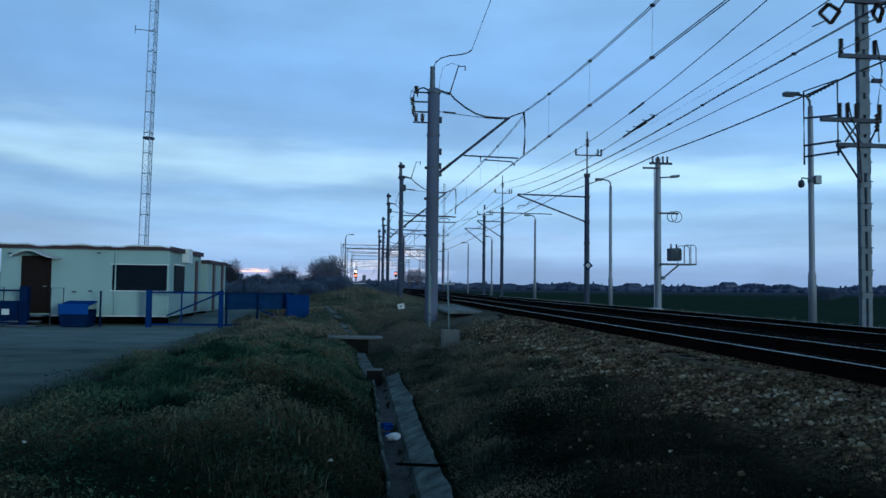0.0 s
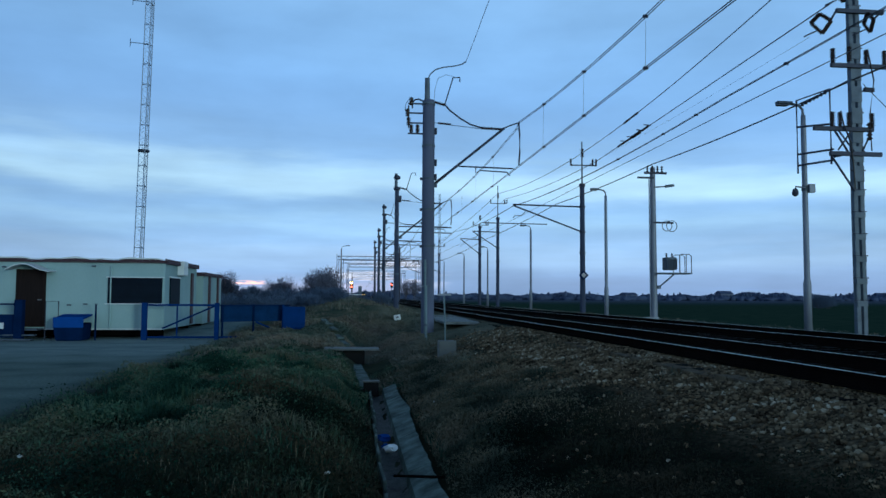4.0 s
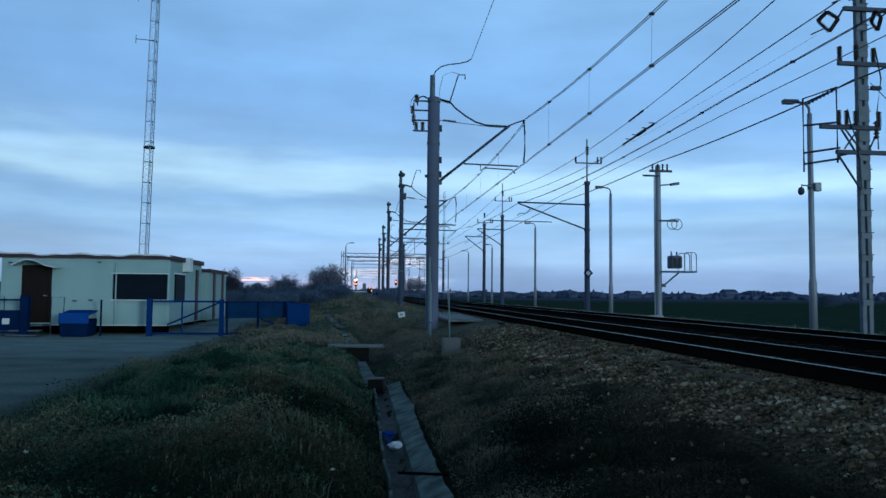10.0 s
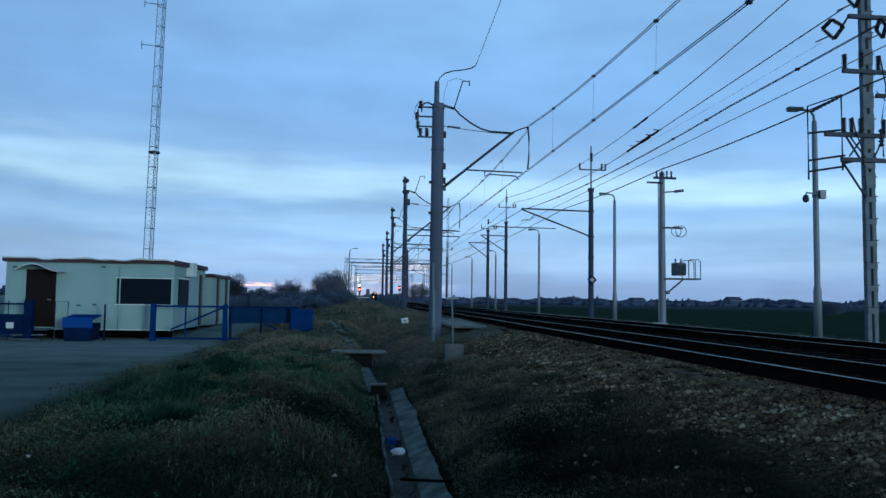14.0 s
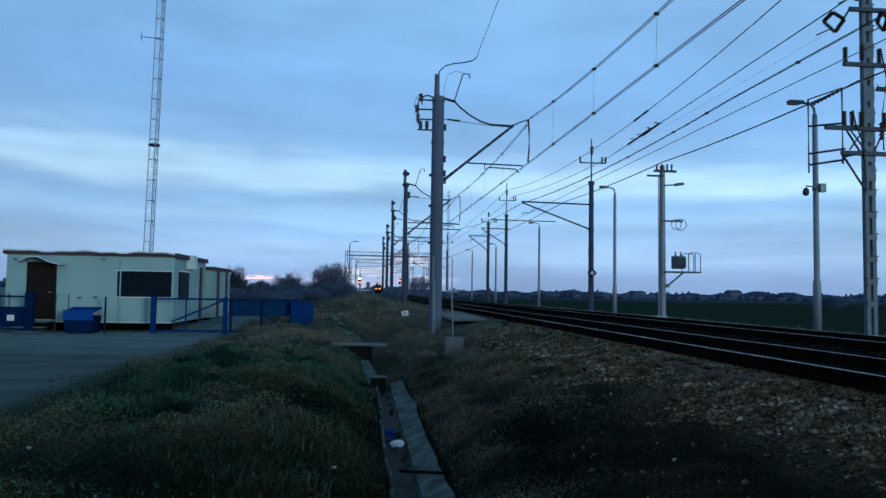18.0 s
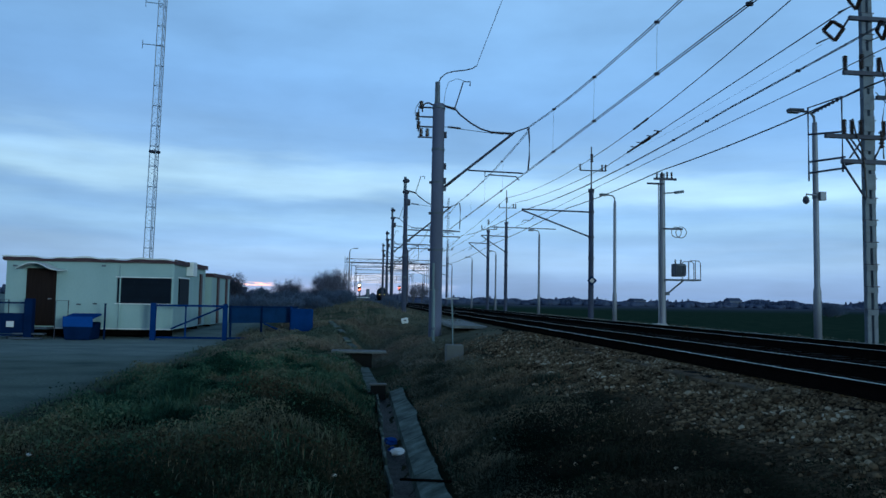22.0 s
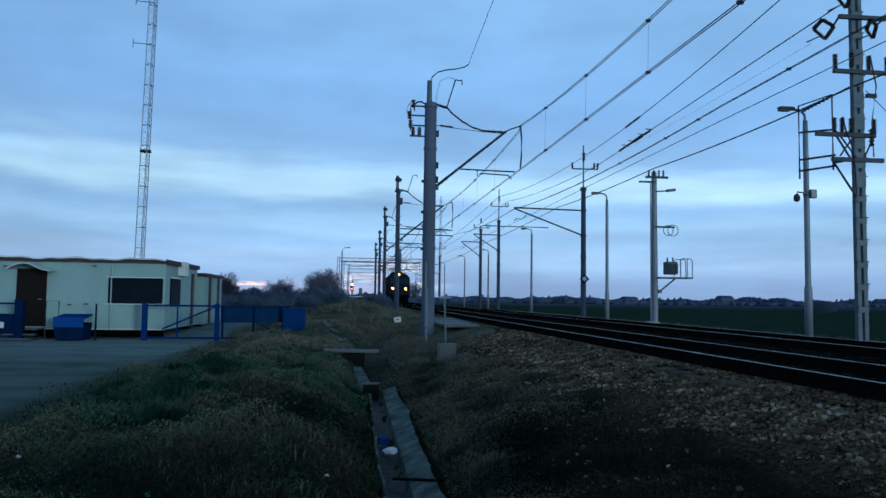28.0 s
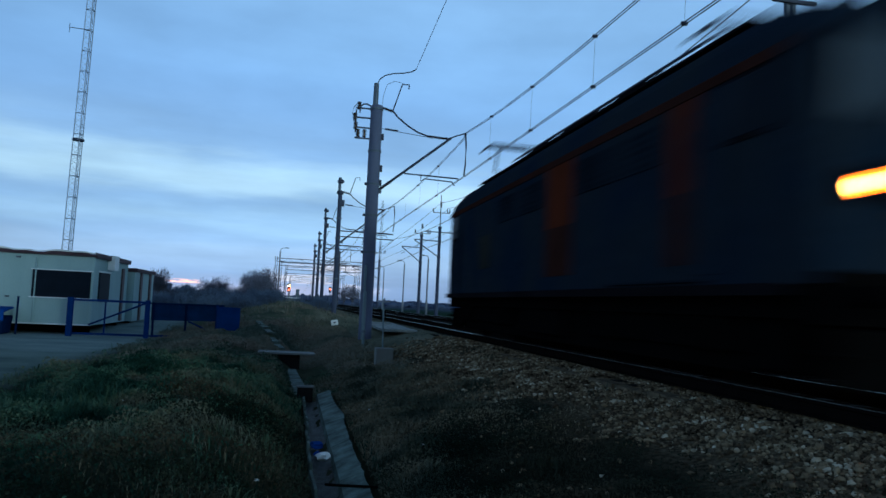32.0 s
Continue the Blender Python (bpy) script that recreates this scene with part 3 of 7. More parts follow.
    # cantilever: hanging tie, diagonal strut, registration tubes
    part("top_tie", pipe(B(), [(0.6, 0, h - 0.1), (0.8, 0, h - 0.33), (1.2, 0, h - 0.63), (1.6, 0, h - 0.85), (2.0, 0, h - 0.96), (2.4, 0, h - 0.99), (2.85, 0, h - 0.98)], 0.032), DARK_STEEL, t)
    part("tie_insulator", lathe(B(), insulator_profile(0.065, 0.75, 14), (2.0, 0, h - 0.97), (1, 0, -0.03)), PORCELAIN, t)
    part("strut", tube(B(), (0.17, 0, h - 3.2), (2.9, 0, h - 0.95), 0.048, n=8), DARK_STEEL, t)
    part("strut_insulator", lathe(B(), insulator_profile(0.07, 0.6, 12), (0.22, 0, h - 3.16), (2.73, 0, 2.25)), PORCELAIN, t)
    part("strut_foot", box(B(), 0.22, 0, h - 3.2, 0.22, 0.12, 0.16, bevel=0.02), OLD_STEEL, t)
    part("tie_rod", pipe(B(), [(0.15, 0, h - 0.82), (0.9, 0, h - 0.9), (2.0, 0, h - 1.0)], 0.012), WIRE, t)
    part("rod_insulator", lathe(B(), insulator_profile(0.05, 0.5, 12), (0.35, 0, h - 0.83), (1, 0, -0.08)), PORCELAIN, t)
    part("end_arm", pipe(B(), [(2.85, 0, h - 0.97), (3.1, 0, h - 0.85), (3.46, 0, h - 0.72)], 0.026), DARK_STEEL, t)
    part("drop_rod", pipe(B(), [(3.46, 0, h - 0.72), (3.5, 0, h - 1.2), (3.5, 0, h - 1.9), (3.46, 0, h - 2.35)], 0.033), DARK_STEEL, t)
    part("registration_tube", tube(B(), (1.15, 0, h - 2.46), (3.25, 0, h - 2.5), 0.028), DARK_STEEL, t)
    part("steady_arm", pipe(B(), [(1.8, 0, h - 2.48), (1.8, 0, h - 2.7), (1.95, 0, h - 2.6), (3.0, 0, h - 2.64), (3.12, 0, h - 2.78)], 0.024), DARK_STEEL, t)
    if k == 1.0:
        part("cable_conduit", tube(B(), (-0.12, -0.26, -0.9), (-0.12, -0.26, 2.6), 0.045, n=8), TEAL_PIPE, t, "pale conduit strapped to the pole")
    else:
        for z in (h + 0.62, h - 0.1):
            part("pole_insulator", lathe(B(), [(0.11, -0.13), (0.21, -0.08), (0.22, 0.05), (0.12, 0.13)], (0, 0, z), n=12), DARK_STEEL, t)
        part("strut_clamp", box(B(), 0.12, 0, h - 0.75, 0.34, 0.3, 0.4, bevel=0.05), DARK_STEEL, t)
    return t


POLES_NEAR = [(2.70, 27.9, 8.96), (2.70, 47.5, 8.5), (2.70, 69.6, 9.2), (2.70, 84.1, 8.3), (2.70, 100.5, 8.1)]
pole_a = cantilever_pole(*POLES_NEAR[0], base=0.35)
pole_b = cantilever_pole(2.60, POLES_NEAR[1][1], 8.96, base=0.35, skin=POLE_DARK, horn=False, k=0.74)
for dz in (2.5, 2.85):
    part("cross_tube", tube(B(), (0.15, 0, 8.61 - dz), (3.5, 0, 8.58 - dz), 0.035), DARK_STEEL, pole_b)
pole_b.location.z += POLES_NEAR[1][2] - 8.96
for px, py, pt in POLES_NEAR[2:]:
    copy_thing(pole_b, pose(px - 0.05, py, 0.35 + pt - 8.96))


def signal_stub(x, y):
    t = thing("line_mast", x, y, 0.6, "slim dark steel mast standing between the two tracks", "mast")
    part("post", lathe(B(), [(0.17, -0.3), (0.17, 6.0), (0.13, 9.9), (0.05, 9.95)], n=12), DARK_STEEL, t)
    part("collar", tube(B(), (0, 0, 5.9), (0, 0, 6.1), 0.2, n=12), OLD_STEEL, t)


signal_stub(7.95, 135.0)


# ---------------------------------------------------------------- supports of the far track
def far_pole(x, y, top, group="overhead line poles of the far track", rod=2.9, arm=4.6, sign=False, both=False):
    t = thing("catenary_pole", x, y, 0.5, "slim concrete catenary pole with tall rod and long cantilever", "catenary pole", group)
    h = top - 0.5
    part("pole", lathe(B(), [(0.19, -0.5), (0.185, 0.3), (0.15, h), (0.1, h + 0.05)], n=14), POLE_DARK, t, smooth=True)
    part("cap", tube(B(), (0, 0, h - 0.1), (0, 0, h + 0.12), 0.2, n=14), DARK_STEEL, t)
    part("rod", tube(B(), (0, 0, h), (0, 0, h + rod), 0.055, 0.045), OLD_STEEL, t)
    z = h + rod * 0.46
    part("crossarm", box(B(), 0.1, 0, z, 1.75, 0.07, 0.07), DARK_STEEL, t)
    for dx in (-0.75, 0.95, 0.72):
        part("insulator", lathe(B(), insulator_profile(0.08, 0.42, 4), (dx, 0, z)), PORCELAIN, t)
    part("rod_insulator", lathe(B(), insulator_profile(0.13, 0.55, 4), (0.02, 0, z + 0.55)), PORCELAIN, t)
    part("top_tube", tube(B(), (0, 0, h - 1.4), (-arm, 0, h - 1.33), 0.05), DARK_STEEL, t)
    part("strut", tube(B(), (0, 0, h - 3.05), (-arm, 0, h - 1.38), 0.05), DARK_STEEL, t)
    part("steady_arm", pipe(B(), [(-arm * 0.82, 0, h - 1.75), (-arm * 0.88, 0, h - 2.05), (-arm * 0.97, 0, h - 2.05), (-arm, 0, h - 2.2)], 0.025), DARK_STEEL, t)
    for z in (h - 3.05, h - 1.4, h - 4.4):
        part("band_clamp", tube(B(), (0, 0, z - 0.06), (0, 0, z + 0.06), 0.2, n=14), DARK_STEEL, t)
    if both:
        part("far_tube", tube(B(), (-1.7, 0, h - 0.45), (5.2, 0, h - 0.5), 0.05), DARK_STEEL, t)
    if sign:
        s = part("warning_sign", box(B(), 0, -0.24, 2.5, 0.46, 0.03, 0.46, ry=45, bevel=0.01), DARK_BLUE, t, "dark diamond board with a pale centre")
        part("sign_face", box(B(), 0, -0.26, 2.5, 0.24, 0.01, 0.24, ry=45), GALV, s)
    return t


far_pole(14.68, 47.4, 8.86, sign=True)
far_pole(14.55, 75.9, 9.6, rod=3.4, arm=2.6, both=True)
far_pole(13.95, 83.5, 9.4, rod=0.5, arm=2.2)
far_pole(14.3, 128.0, 8.8)
far_pole(14.3, 150.0, 8.8)


# ---------------------------------------------------------------- lamp posts on the far side
def lamp_post(x, y, top):
    t = thing("lamp_post", x, y, 0.45, "tapered pale grey steel lamp post beside the tracks", "lamp post", "lamp posts along the far track")
    h = top - 0.45
    part("post", lathe(B(), [(0.12, -0.3), (0.12, 1.6), (0.09, 1.75), (0.082, h * 0.9), (0.07, h - 0.3)], n=14), LAMP_GREY, t, smooth=True)
    part("arm", pipe(B(), [(0, 0, h - 0.35), (-0.02, 0, h - 0.12), (-0.12, 0, h), (-0.3, 0, h + 0.04), (-0.45, 0, h + 0.05)], 0.04), LAMP_GREY, t)
    hd = part("lamp_head", box(B(), -0.64, 0, h + 0.07, 0.5, 0.22, 0.10, bevel=0.04), OLD_STEEL, t, "unlit grey lamp head")
    part("lamp_glass", box(B(), -0.7, 0, h + 0.0, 0.36, 0.18, 0.05, bevel=0.02), GALV, hd)
    part("base_flange", tube(B(), (0, 0, 0.0), (0, 0, 0.06), 0.24, n=12), CONCRETE, t)
    return t


for lx, ly, lz in ((14.09, 22.1, 7.7), (14.0, 40.8, 7.6), (14.0, 59.0, 7.25), (14.0, 78.7, 6.8), (14.0, 96.1, 7.1), (14.0, 118.0, 7.2)):
    lamp_post(lx, ly, lz)


# ---------------------------------------------------------------- railway tracks
def rail_profile():
    return [(-0.07, -0.17), (0.07, -0.17), (0.07, -0.155), (0.012, -0.135), (0.012, -0.045), (0.036, -0.035), (0.036, -0.004), (-0.036, -0.004), (-0.036, -0.035), (-0.012, -0.045), (-0.012, -0.135), (-0.07, -0.155)]


def railway_track(cx, label):
    t = thing("railway_track", cx, 0, RAIL_Z, label, "railway track", "tracks of the line")
    ys = list(np.arange(-60, 150, 30)) + list(np.arange(150, 1001, 50))
    for s in (-0.7525, 0.7525):
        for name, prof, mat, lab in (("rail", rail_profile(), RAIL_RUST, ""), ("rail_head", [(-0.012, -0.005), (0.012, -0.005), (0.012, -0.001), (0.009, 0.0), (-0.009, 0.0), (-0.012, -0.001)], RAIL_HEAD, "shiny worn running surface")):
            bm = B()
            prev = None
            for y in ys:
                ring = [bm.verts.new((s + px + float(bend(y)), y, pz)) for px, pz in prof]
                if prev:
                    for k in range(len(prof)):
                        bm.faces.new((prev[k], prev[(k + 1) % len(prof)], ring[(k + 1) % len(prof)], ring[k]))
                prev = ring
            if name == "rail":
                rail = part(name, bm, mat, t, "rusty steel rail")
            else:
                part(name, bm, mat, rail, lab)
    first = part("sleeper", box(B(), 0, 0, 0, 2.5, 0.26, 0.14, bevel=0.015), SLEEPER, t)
    first.matrix_basis = pose(0, -5, -0.285)
    n = 1
    while n < 110:
        same(first, t, pose(random.uniform(-0.02, 0.02), -5 + n * 0.6, -0.285, 0, 0, random.uniform(-0.8, 0.8)))
        n += 1
    bm = B()
    y = 61.0
    while y < 160:
        box(bm, float(bend(y)), y, -0.285, 2.5, 0.26, 0.14)
        y += 0.6
    tagged(part("sleeper_row", bm, SLEEPER, t), kind="stuff")
    return t


railway_track(TRACKS[0], "near main line of rusty rails on dark concrete sleepers")
railway_track(TRACKS[1], "far main line of rusty rails on dark concrete sleepers")


# ---------------------------------------------------------------- site office cabin
def cabin():
    t = thing("site_cabin", -12.5, 28.0, 0.0, "cream panel site cabin with a red-brown roof edge", "cabin", rz=0)
    z0, z1 = 0.35, 2.72
    w, d = 5.7, 5.4
    bm = B()
    box(bm, w / 2, 0.05, (z0 + z1) / 2, w, 0.1, z1 - z0)
    part("front_wall", bm, CREAM, t)
    part("side_wall", box(B(), w - 0.05, 0.1 + d / 2, (z0 + z1) / 2, 0.1, d, z1 - z0), CREAM, t)
    part("side_wall", box(B(), 0.05, 0.1 + d / 2, (z0 + z1) / 2, 0.1, d, z1 - z0), CREAM, t)
    part("back_wall", box(B(), w / 2, d + 0.15, (z0 + z1) / 2, w, 0.1, z1 - z0), CREAM, t)
    part("roof", box(B(), w / 2, d / 2 + 0.1, z1 + 0.05, w + 0.16, d + 0.3, 0.1, bevel=0.02), ROOF, t)
    bm, cap = B(), B()
    n = 36
    for m_, z_lo, z_hi, y_out in ((bm, 0.02, 0.125, -0.12), (cap, 0.128, 0.168, -0.15)):
        rows = []
        for i in range(n + 1):
            a = i / n
            dz = 0.028 * math.sin(a * 17) + 0.018 * math.sin(a * 41 + 1)
            xx = -0.1 + (w + 0.22) * a
            rows.append([m_.verts.new(q) for q in ((xx, y_out, z1 + z_lo + dz * 0.4), (xx, y_out, z1 + z_hi + dz), (xx, -0.02, z1 + z_hi + dz), (xx, -0.02, z1 + z_lo + dz * 0.4))])
        for r1, r2 in zip(rows, rows[1:]):
            for k in range(4):
                m_.faces.new((r1[k], r1[(k + 1) % 4], r2[(k + 1) % 4], r2[k]))
        m_.faces.new(rows[0])
        m_.faces.new(rows[-1][::-1])
        bmesh.ops.recalc_face_normals(m_, faces=m_.faces)
    part("roof_edge", bm, FASCIA, t, "wavy red-brown roof edge trim")
    part("edge_flashing", cap, WHITE, t, "pale metal flashing along the roof edge")
    part("roof_edge", box(B(), w + 0.09, d / 2, z1 + 0.07, 0.05, d + 0.3, 0.17), FASCIA, t, "red-brown roof edge trim")
    part("skid", box(B(), w / 2, 0.5, 0.24, w - 0.3, 0.2, 0.22), BLACK, t)
    part("skid", box(B(), w / 2, d - 0.5, 0.2, w - 0.3, 0.2, 0.3), BLACK, t)
    # black sheet added in the gap under the floor to stand for shade
    part("plinth_shadow_board", box(B(), w / 2, 1.0, 0.17, w - 0.4, 0.04, 0.34), BLACK, t)
    # door with a bent canopy
    dr = part("door", box(B(), 1.2, -0.02, 1.45, 0.88, 0.06, 1.94, bevel=0.008), DOOR_WOOD, t, "dark brown wooden entrance door")
    part("door_handle", box(B(), 1.52, -0.07, 1.4, 0.12, 0.04, 0.03), GALV, dr)
    part("door_frame", box(B(), 1.2, -0.005, 1.46, 1.0, 0.05, 2.02), DOOR_WOOD, t)
    bm = B()
    pts = []
    for i in range(11):
        a = i / 10
        pts.append((0.62 + a * 1.42, 2.42 + 0.2 * math.sin(math.pi * min(1, a * 1.35) * 0.95) - max(0, a - 0.7) * 0.3))
    for (xa, za), (xb, zb) in zip(pts, pts[1:]):
        vs = [bm.verts.new(p) for p in ((xa, -0.75, za), (xb, -0.75, zb), (xb, 0, zb + 0.03), (xa, 0, za + 0.03), (xa, -0.75, za + 0.03), (xb, -0.75, zb + 0.03), (xb, 0, zb + 0.06), (xa, 0, za + 0.06))]
        for q in ((0, 1, 2, 3), (7, 6, 5, 4), (0, 4, 5, 1), (1, 5, 6, 2), (2, 6, 7, 3), (3, 7, 4, 0)):
            bm.faces.new([vs[k] for k in q])
    part("door_canopy", bm, WHITE, t, "arched white door canopy")
    # front window with shutter
    wn = part("window", box(B(), 4.73, -0.03, 1.74, 1.86, 0.07, 0.92, bevel=0.01), SHUTTER, t, "wide dark shuttered window")
    for dz, sz in ((0.475, 0.03), (-0.475, 0.03)):
        part("window_trim", box(B(), 4.73, -0.05, 1.74 + dz, 1.98, 0.07, sz), WHITE, wn)
    for i in range(6):
        part("slat", box(B(), 4.73, -0.07, 1.36 + i * 0.15, 1.8, 0.012, 0.13), SHUTTER, wn)
    part("corner_post", box(B(), w + 0.005, 0.02, (z0 + z1) / 2, 0.08, 0.12, z1 - z0), CREAM, t)
    part("base_trim", box(B(), w / 2, -0.02, z0 + 0.02, w + 0.04, 0.05, 0.04), WHITE, t, "white base trim")
    # side window and red-brown posts
    sw = part("side_window", box(B(), w + 0.02, 1.6, 1.7, 0.06, 1.5, 1.05, bevel=0.01), SHUTTER, t, "dark side window")
    part("window_trim", box(B(), w + 0.03, 1.6, 2.25, 0.06, 1.62, 0.05), WHITE, sw)
    part("air_unit", box(B(), w + 0.12, 2.4, 2.62, 0.26, 0.7, 0.55, bevel=0.02), WHITE, t, "white air conditioner box")
    part("downpipe", tube(B(), (3.9, -0.06, 0.4), (3.9, -0.06, 2.6), 0.03), CREAM, t)
    for yy in (4.6,):
        part("side_post", box(B(), w + 0.02, yy, 1.45, 0.08, 0.36, 2.1), REDPOST, t, "red-brown upright")
    for dx, dz in ((3.05, 1.25), (2.5, 1.22), (3.3, 2.6), (0.3, 2.55)):
        part("bracket", box(B(), dx, -0.04, dz, 0.12, 0.08, 0.05), OLD_STEEL, t)
    # steps and handrails
    st = part("steps", box(B(), 1.2, -0.35, 0.38, 1.0, 0.6, 0.06), OLD_STEEL, t, "grey steel door steps")
    part("tread", box(B(), 1.2, -0.75, 0.2, 1.0, 0.28, 0.05), OLD_STEEL, st)
    part("tread", box(B(), 1.2, -1.0, 0.06, 1.0, 0.28, 0.05), OLD_STEEL, st)
    for sx in (0.45, 1.98):
        part("handrail", pipe(B(), [(sx, -0.7, 0.0), (sx, -0.7, 1.35), (sx + (0.42 if sx > 1 else -0.3), -0.7, 1.35), (sx + (0.42 if sx > 1 else -0.3), -0.7, 0.0)], 0.02), DARK_STEEL, t)
    return t


def cabin_back():
    t = thing("site_cabin", -12.3, 33.8, 0.0, "second cream site cabin joined behind the first", "cabin")
    w, d, z0, z1 = 5.75, 4.2, 0.35, 2.45
    part("front_wall", box(B(), w / 2, 0.05, (z0 + z1) / 2, w, 0.1, z1 - z0), CREAM, t)
    part("side_wall", box(B(), w - 0.05, d / 2 + 0.1, (z0 + z1) / 2, 0.1, d, z1 - z0), CREAM, t)
    part("side_wall", box(B(), 0.05, d / 2 + 0.1, (z0 + z1) / 2, 0.1, d, z1 - z0), CREAM, t)
    part("back_wall", box(B(), w / 2, d + 0.15, (z0 + z1) / 2, w, 0.1, z1 - z0), CREAM, t)
    part("roof", box(B(), w / 2, d / 2 + 0.1, z1 + 0.05, w + 0.1, d + 0.25, 0.1, bevel=0.02), ROOF, t)
    part("roof_edge", box(B(), w + 0.06, d / 2 + 0.1, z1 + 0.05, 0.05, d + 0.3, 0.16), FASCIA, t)
    part("roof_edge", box(B(), w / 2, -0.05, z1 + 0.05, w + 0.2, 0.05, 0.16), FASCIA, t)
    for yy in (1.3, 3.4):
        part("side_post", box(B(), w + 0.02, yy, 1.4, 0.08, 0.36, 2.05), REDPOST, t, "red-brown upright")
    part("skid", box(B(), w / 2, 0.5, 0.19, w - 0.3, 0.2, 0.3), BLACK, t)
    part("skid", box(B(), w / 2, d - 0.4, 0.19, w - 0.3, 0.2, 0.3), BLACK, t)


cabin()
cabin_back()


# ---------------------------------------------------------------- lattice mast
def lattice_mast(x, y, h=34.0, w=0.58, lean=0.0):
    t = thing("radio_mast", x, y, 0.0, "tall slender galvanised lattice radio mast", "mast")
    t.matrix_basis = pose(x, y, 0, 0, lean, 0)
    r = w / 1.732
    corners = [(r * math.cos(radians(a)), r * math.sin(radians(a))) for a in (-90 + 25, 30 + 25, 150 + 25)]
    part("foot", box(B(), 0, 0, 0.15, 1.6, 1.6, 0.5, bevel=0.03), CONCRETE, t)
    for cx, cy in corners:
        part("leg", tube(B(), (cx, cy, 0.3), (cx * 0.8, cy * 0.8, h), 0.034, 0.03), MAST, t)
    step, z = 1.33, 0.6
    web = B()
    while z < h - step:
        k = 1 - 0.2 * z / h
        for a in range(3):
            p, q = corners[a], corners[(a + 1) % 3]
            part("crossbar", tube(B(), (p[0] * k, p[1] * k, z), (q[0] * k, q[1] * k, z), 0.02, n=5), MAST, t)
            for s in range(4):
                u, v = (p, q) if s % 2 == 0 else (q, p)
                tube(web, (u[0] * k, u[1] * k, z + step * s / 4), (v[0] * k, v[1] * k, z + step * (s + 1) / 4), 0.008, n=4)
        z += step
    tagged(part("bracing", web, MAST, t), kind="stuff")
    part("cable_run", tube(B(), (corners[1][0] * 0.6, corners[1][1] * 0.6 - 0.05, 0.3), (corners[1][0] * 0.5, corners[1][1] * 0.5, h), 0.014, n=5), CABLE, t)
    for z, l in ((17.9, 0.95), (20.7, 0.9), (27.0, 0.9)):
        an = part("antenna_arm", tube(B(), (0, 0, z), (-l - 0.2, 0, z + 0.05), 0.025, n=6), OLD_STEEL, t)
        part("antenna", tube(B(), (-l - 0.2, 0, z - 0.25), (-l - 0.2, 0, z + 0.3), 0.022, n=6), OLD_STEEL, an)
    part("platform_ring", tube(B(), (0, 0, 10.8), (0, 0, 10.92), 0.36, n=10), DARK_STEEL, t)


lattice_mast(-13.78, 50.0, lean=0.8)


def distant_mast(x, y, h, w):
    t = thing("radio_mast", x, y, 0.1, "far slender lattice mast beyond the station", "mast")
    for sx in (-w / 2, w / 2):
        part("leg", tube(B(), (sx, 0, -0.3), (sx * 0.7, 0, h), 0.05, 0.04, n=5), OLD_STEEL, t)
    part("leg", tube(B(), (0, w * 0.8, -0.3), (0, w * 0.55, h), 0.05, 0.04, n=5), OLD_STEEL, t)
    bm = B()
    n = int(h / 1.5)
    for k in range(n):
        a, b = h * k / n, h * (k + 1) / n
        s = w / 2 * (1 - 0.3 * k / n)
        tube(bm, (-s, 0, a), (s, 0, b), 0.028, n=4)
        tube(bm, (s, 0, a), (0, w * 0.7, b), 0.028, n=4)
        tube(bm, (-s, 0, b), (s, 0, b), 0.028, n=4)
    tagged(part("bracing", bm, OLD_STEEL, t), kind="stuff")


distant_mast(27.9, 248.4, 35.5, 0.85)


# ---------------------------------------------------------------- blue fence, gate, bin, skip
def fence_post(bm, x, h, w):
    box(bm, x, 0, h / 2 - 0.05, w, w, h + 0.1, bevel=0.008)


def blue_gate():
    t = thing("yard_gate", -7.25, 27.3, 0.0, "blue painted steel yard gate leaf with a diagonal brace", "gate")
    for x, w in ((0, 0.17), (2.45, 0.15)):
        bm = B()
        fence_post(bm, x, 1.32, w)
        part("post", bm, BLUE, t)
    for z in (1.24, 0.12):
        part("rail", box(B(), 1.22, 0, z, 2.4, 0.07, 0.07, bevel=0.01), BLUE, t)
    part("brace", tube(B(), (0.6, 0, 0.42), (2.4, 0, 1.22), 0.03, n=6), BLUE, t)
    part("stile", box(B(), 1.1, 0, 0.68, 0.045, 0.045, 1.1), BLUE, t)
    t2 = thing("yard_gate", -4.75, 27.6, 0.0, "open blue steel gate leaf ending in a solid panel", "gate", rz=34)
    for x in (0.1, 1.3, 2.5):
        part("stile", box(B(), x, 0, 0.66, 0.06, 0.06, 1.2), DARK_BLUE, t2)
    part("rail", box(B(), 1.4, 0, 0.1, 2.8, 0.06, 0.06), BLUE, t2)
    part("rail", box(B(), 1.4, 0, 1.22, 2.8, 0.06, 0.06), DARK_BLUE, t2)
    part("brace", tube(B(), (1.4, 0, 0.62), (2.7, 0, 0.1), 0.03, n=6), BLUE, t2)
    part("infill", box(B(), 1.4, 0.03, 0.93, 2.7, 0.03, 0.58), INFILL, t2, "navy sheet infill")
    t3 = thing("blue_fence", -2.62, 28.6, 0.0, "short solid blue sheet fence beside the gate", "fence", rz=14)
    part("sheet", box(B(), 0.4, 0, 0.62, 0.82, 0.05, 1.12, bevel=0.01), BLUE, t3)
    part("post", box(B(), 0, 0.05, 0.6, 0.08, 0.08, 1.3), BLUE, t3)


blue_gate()


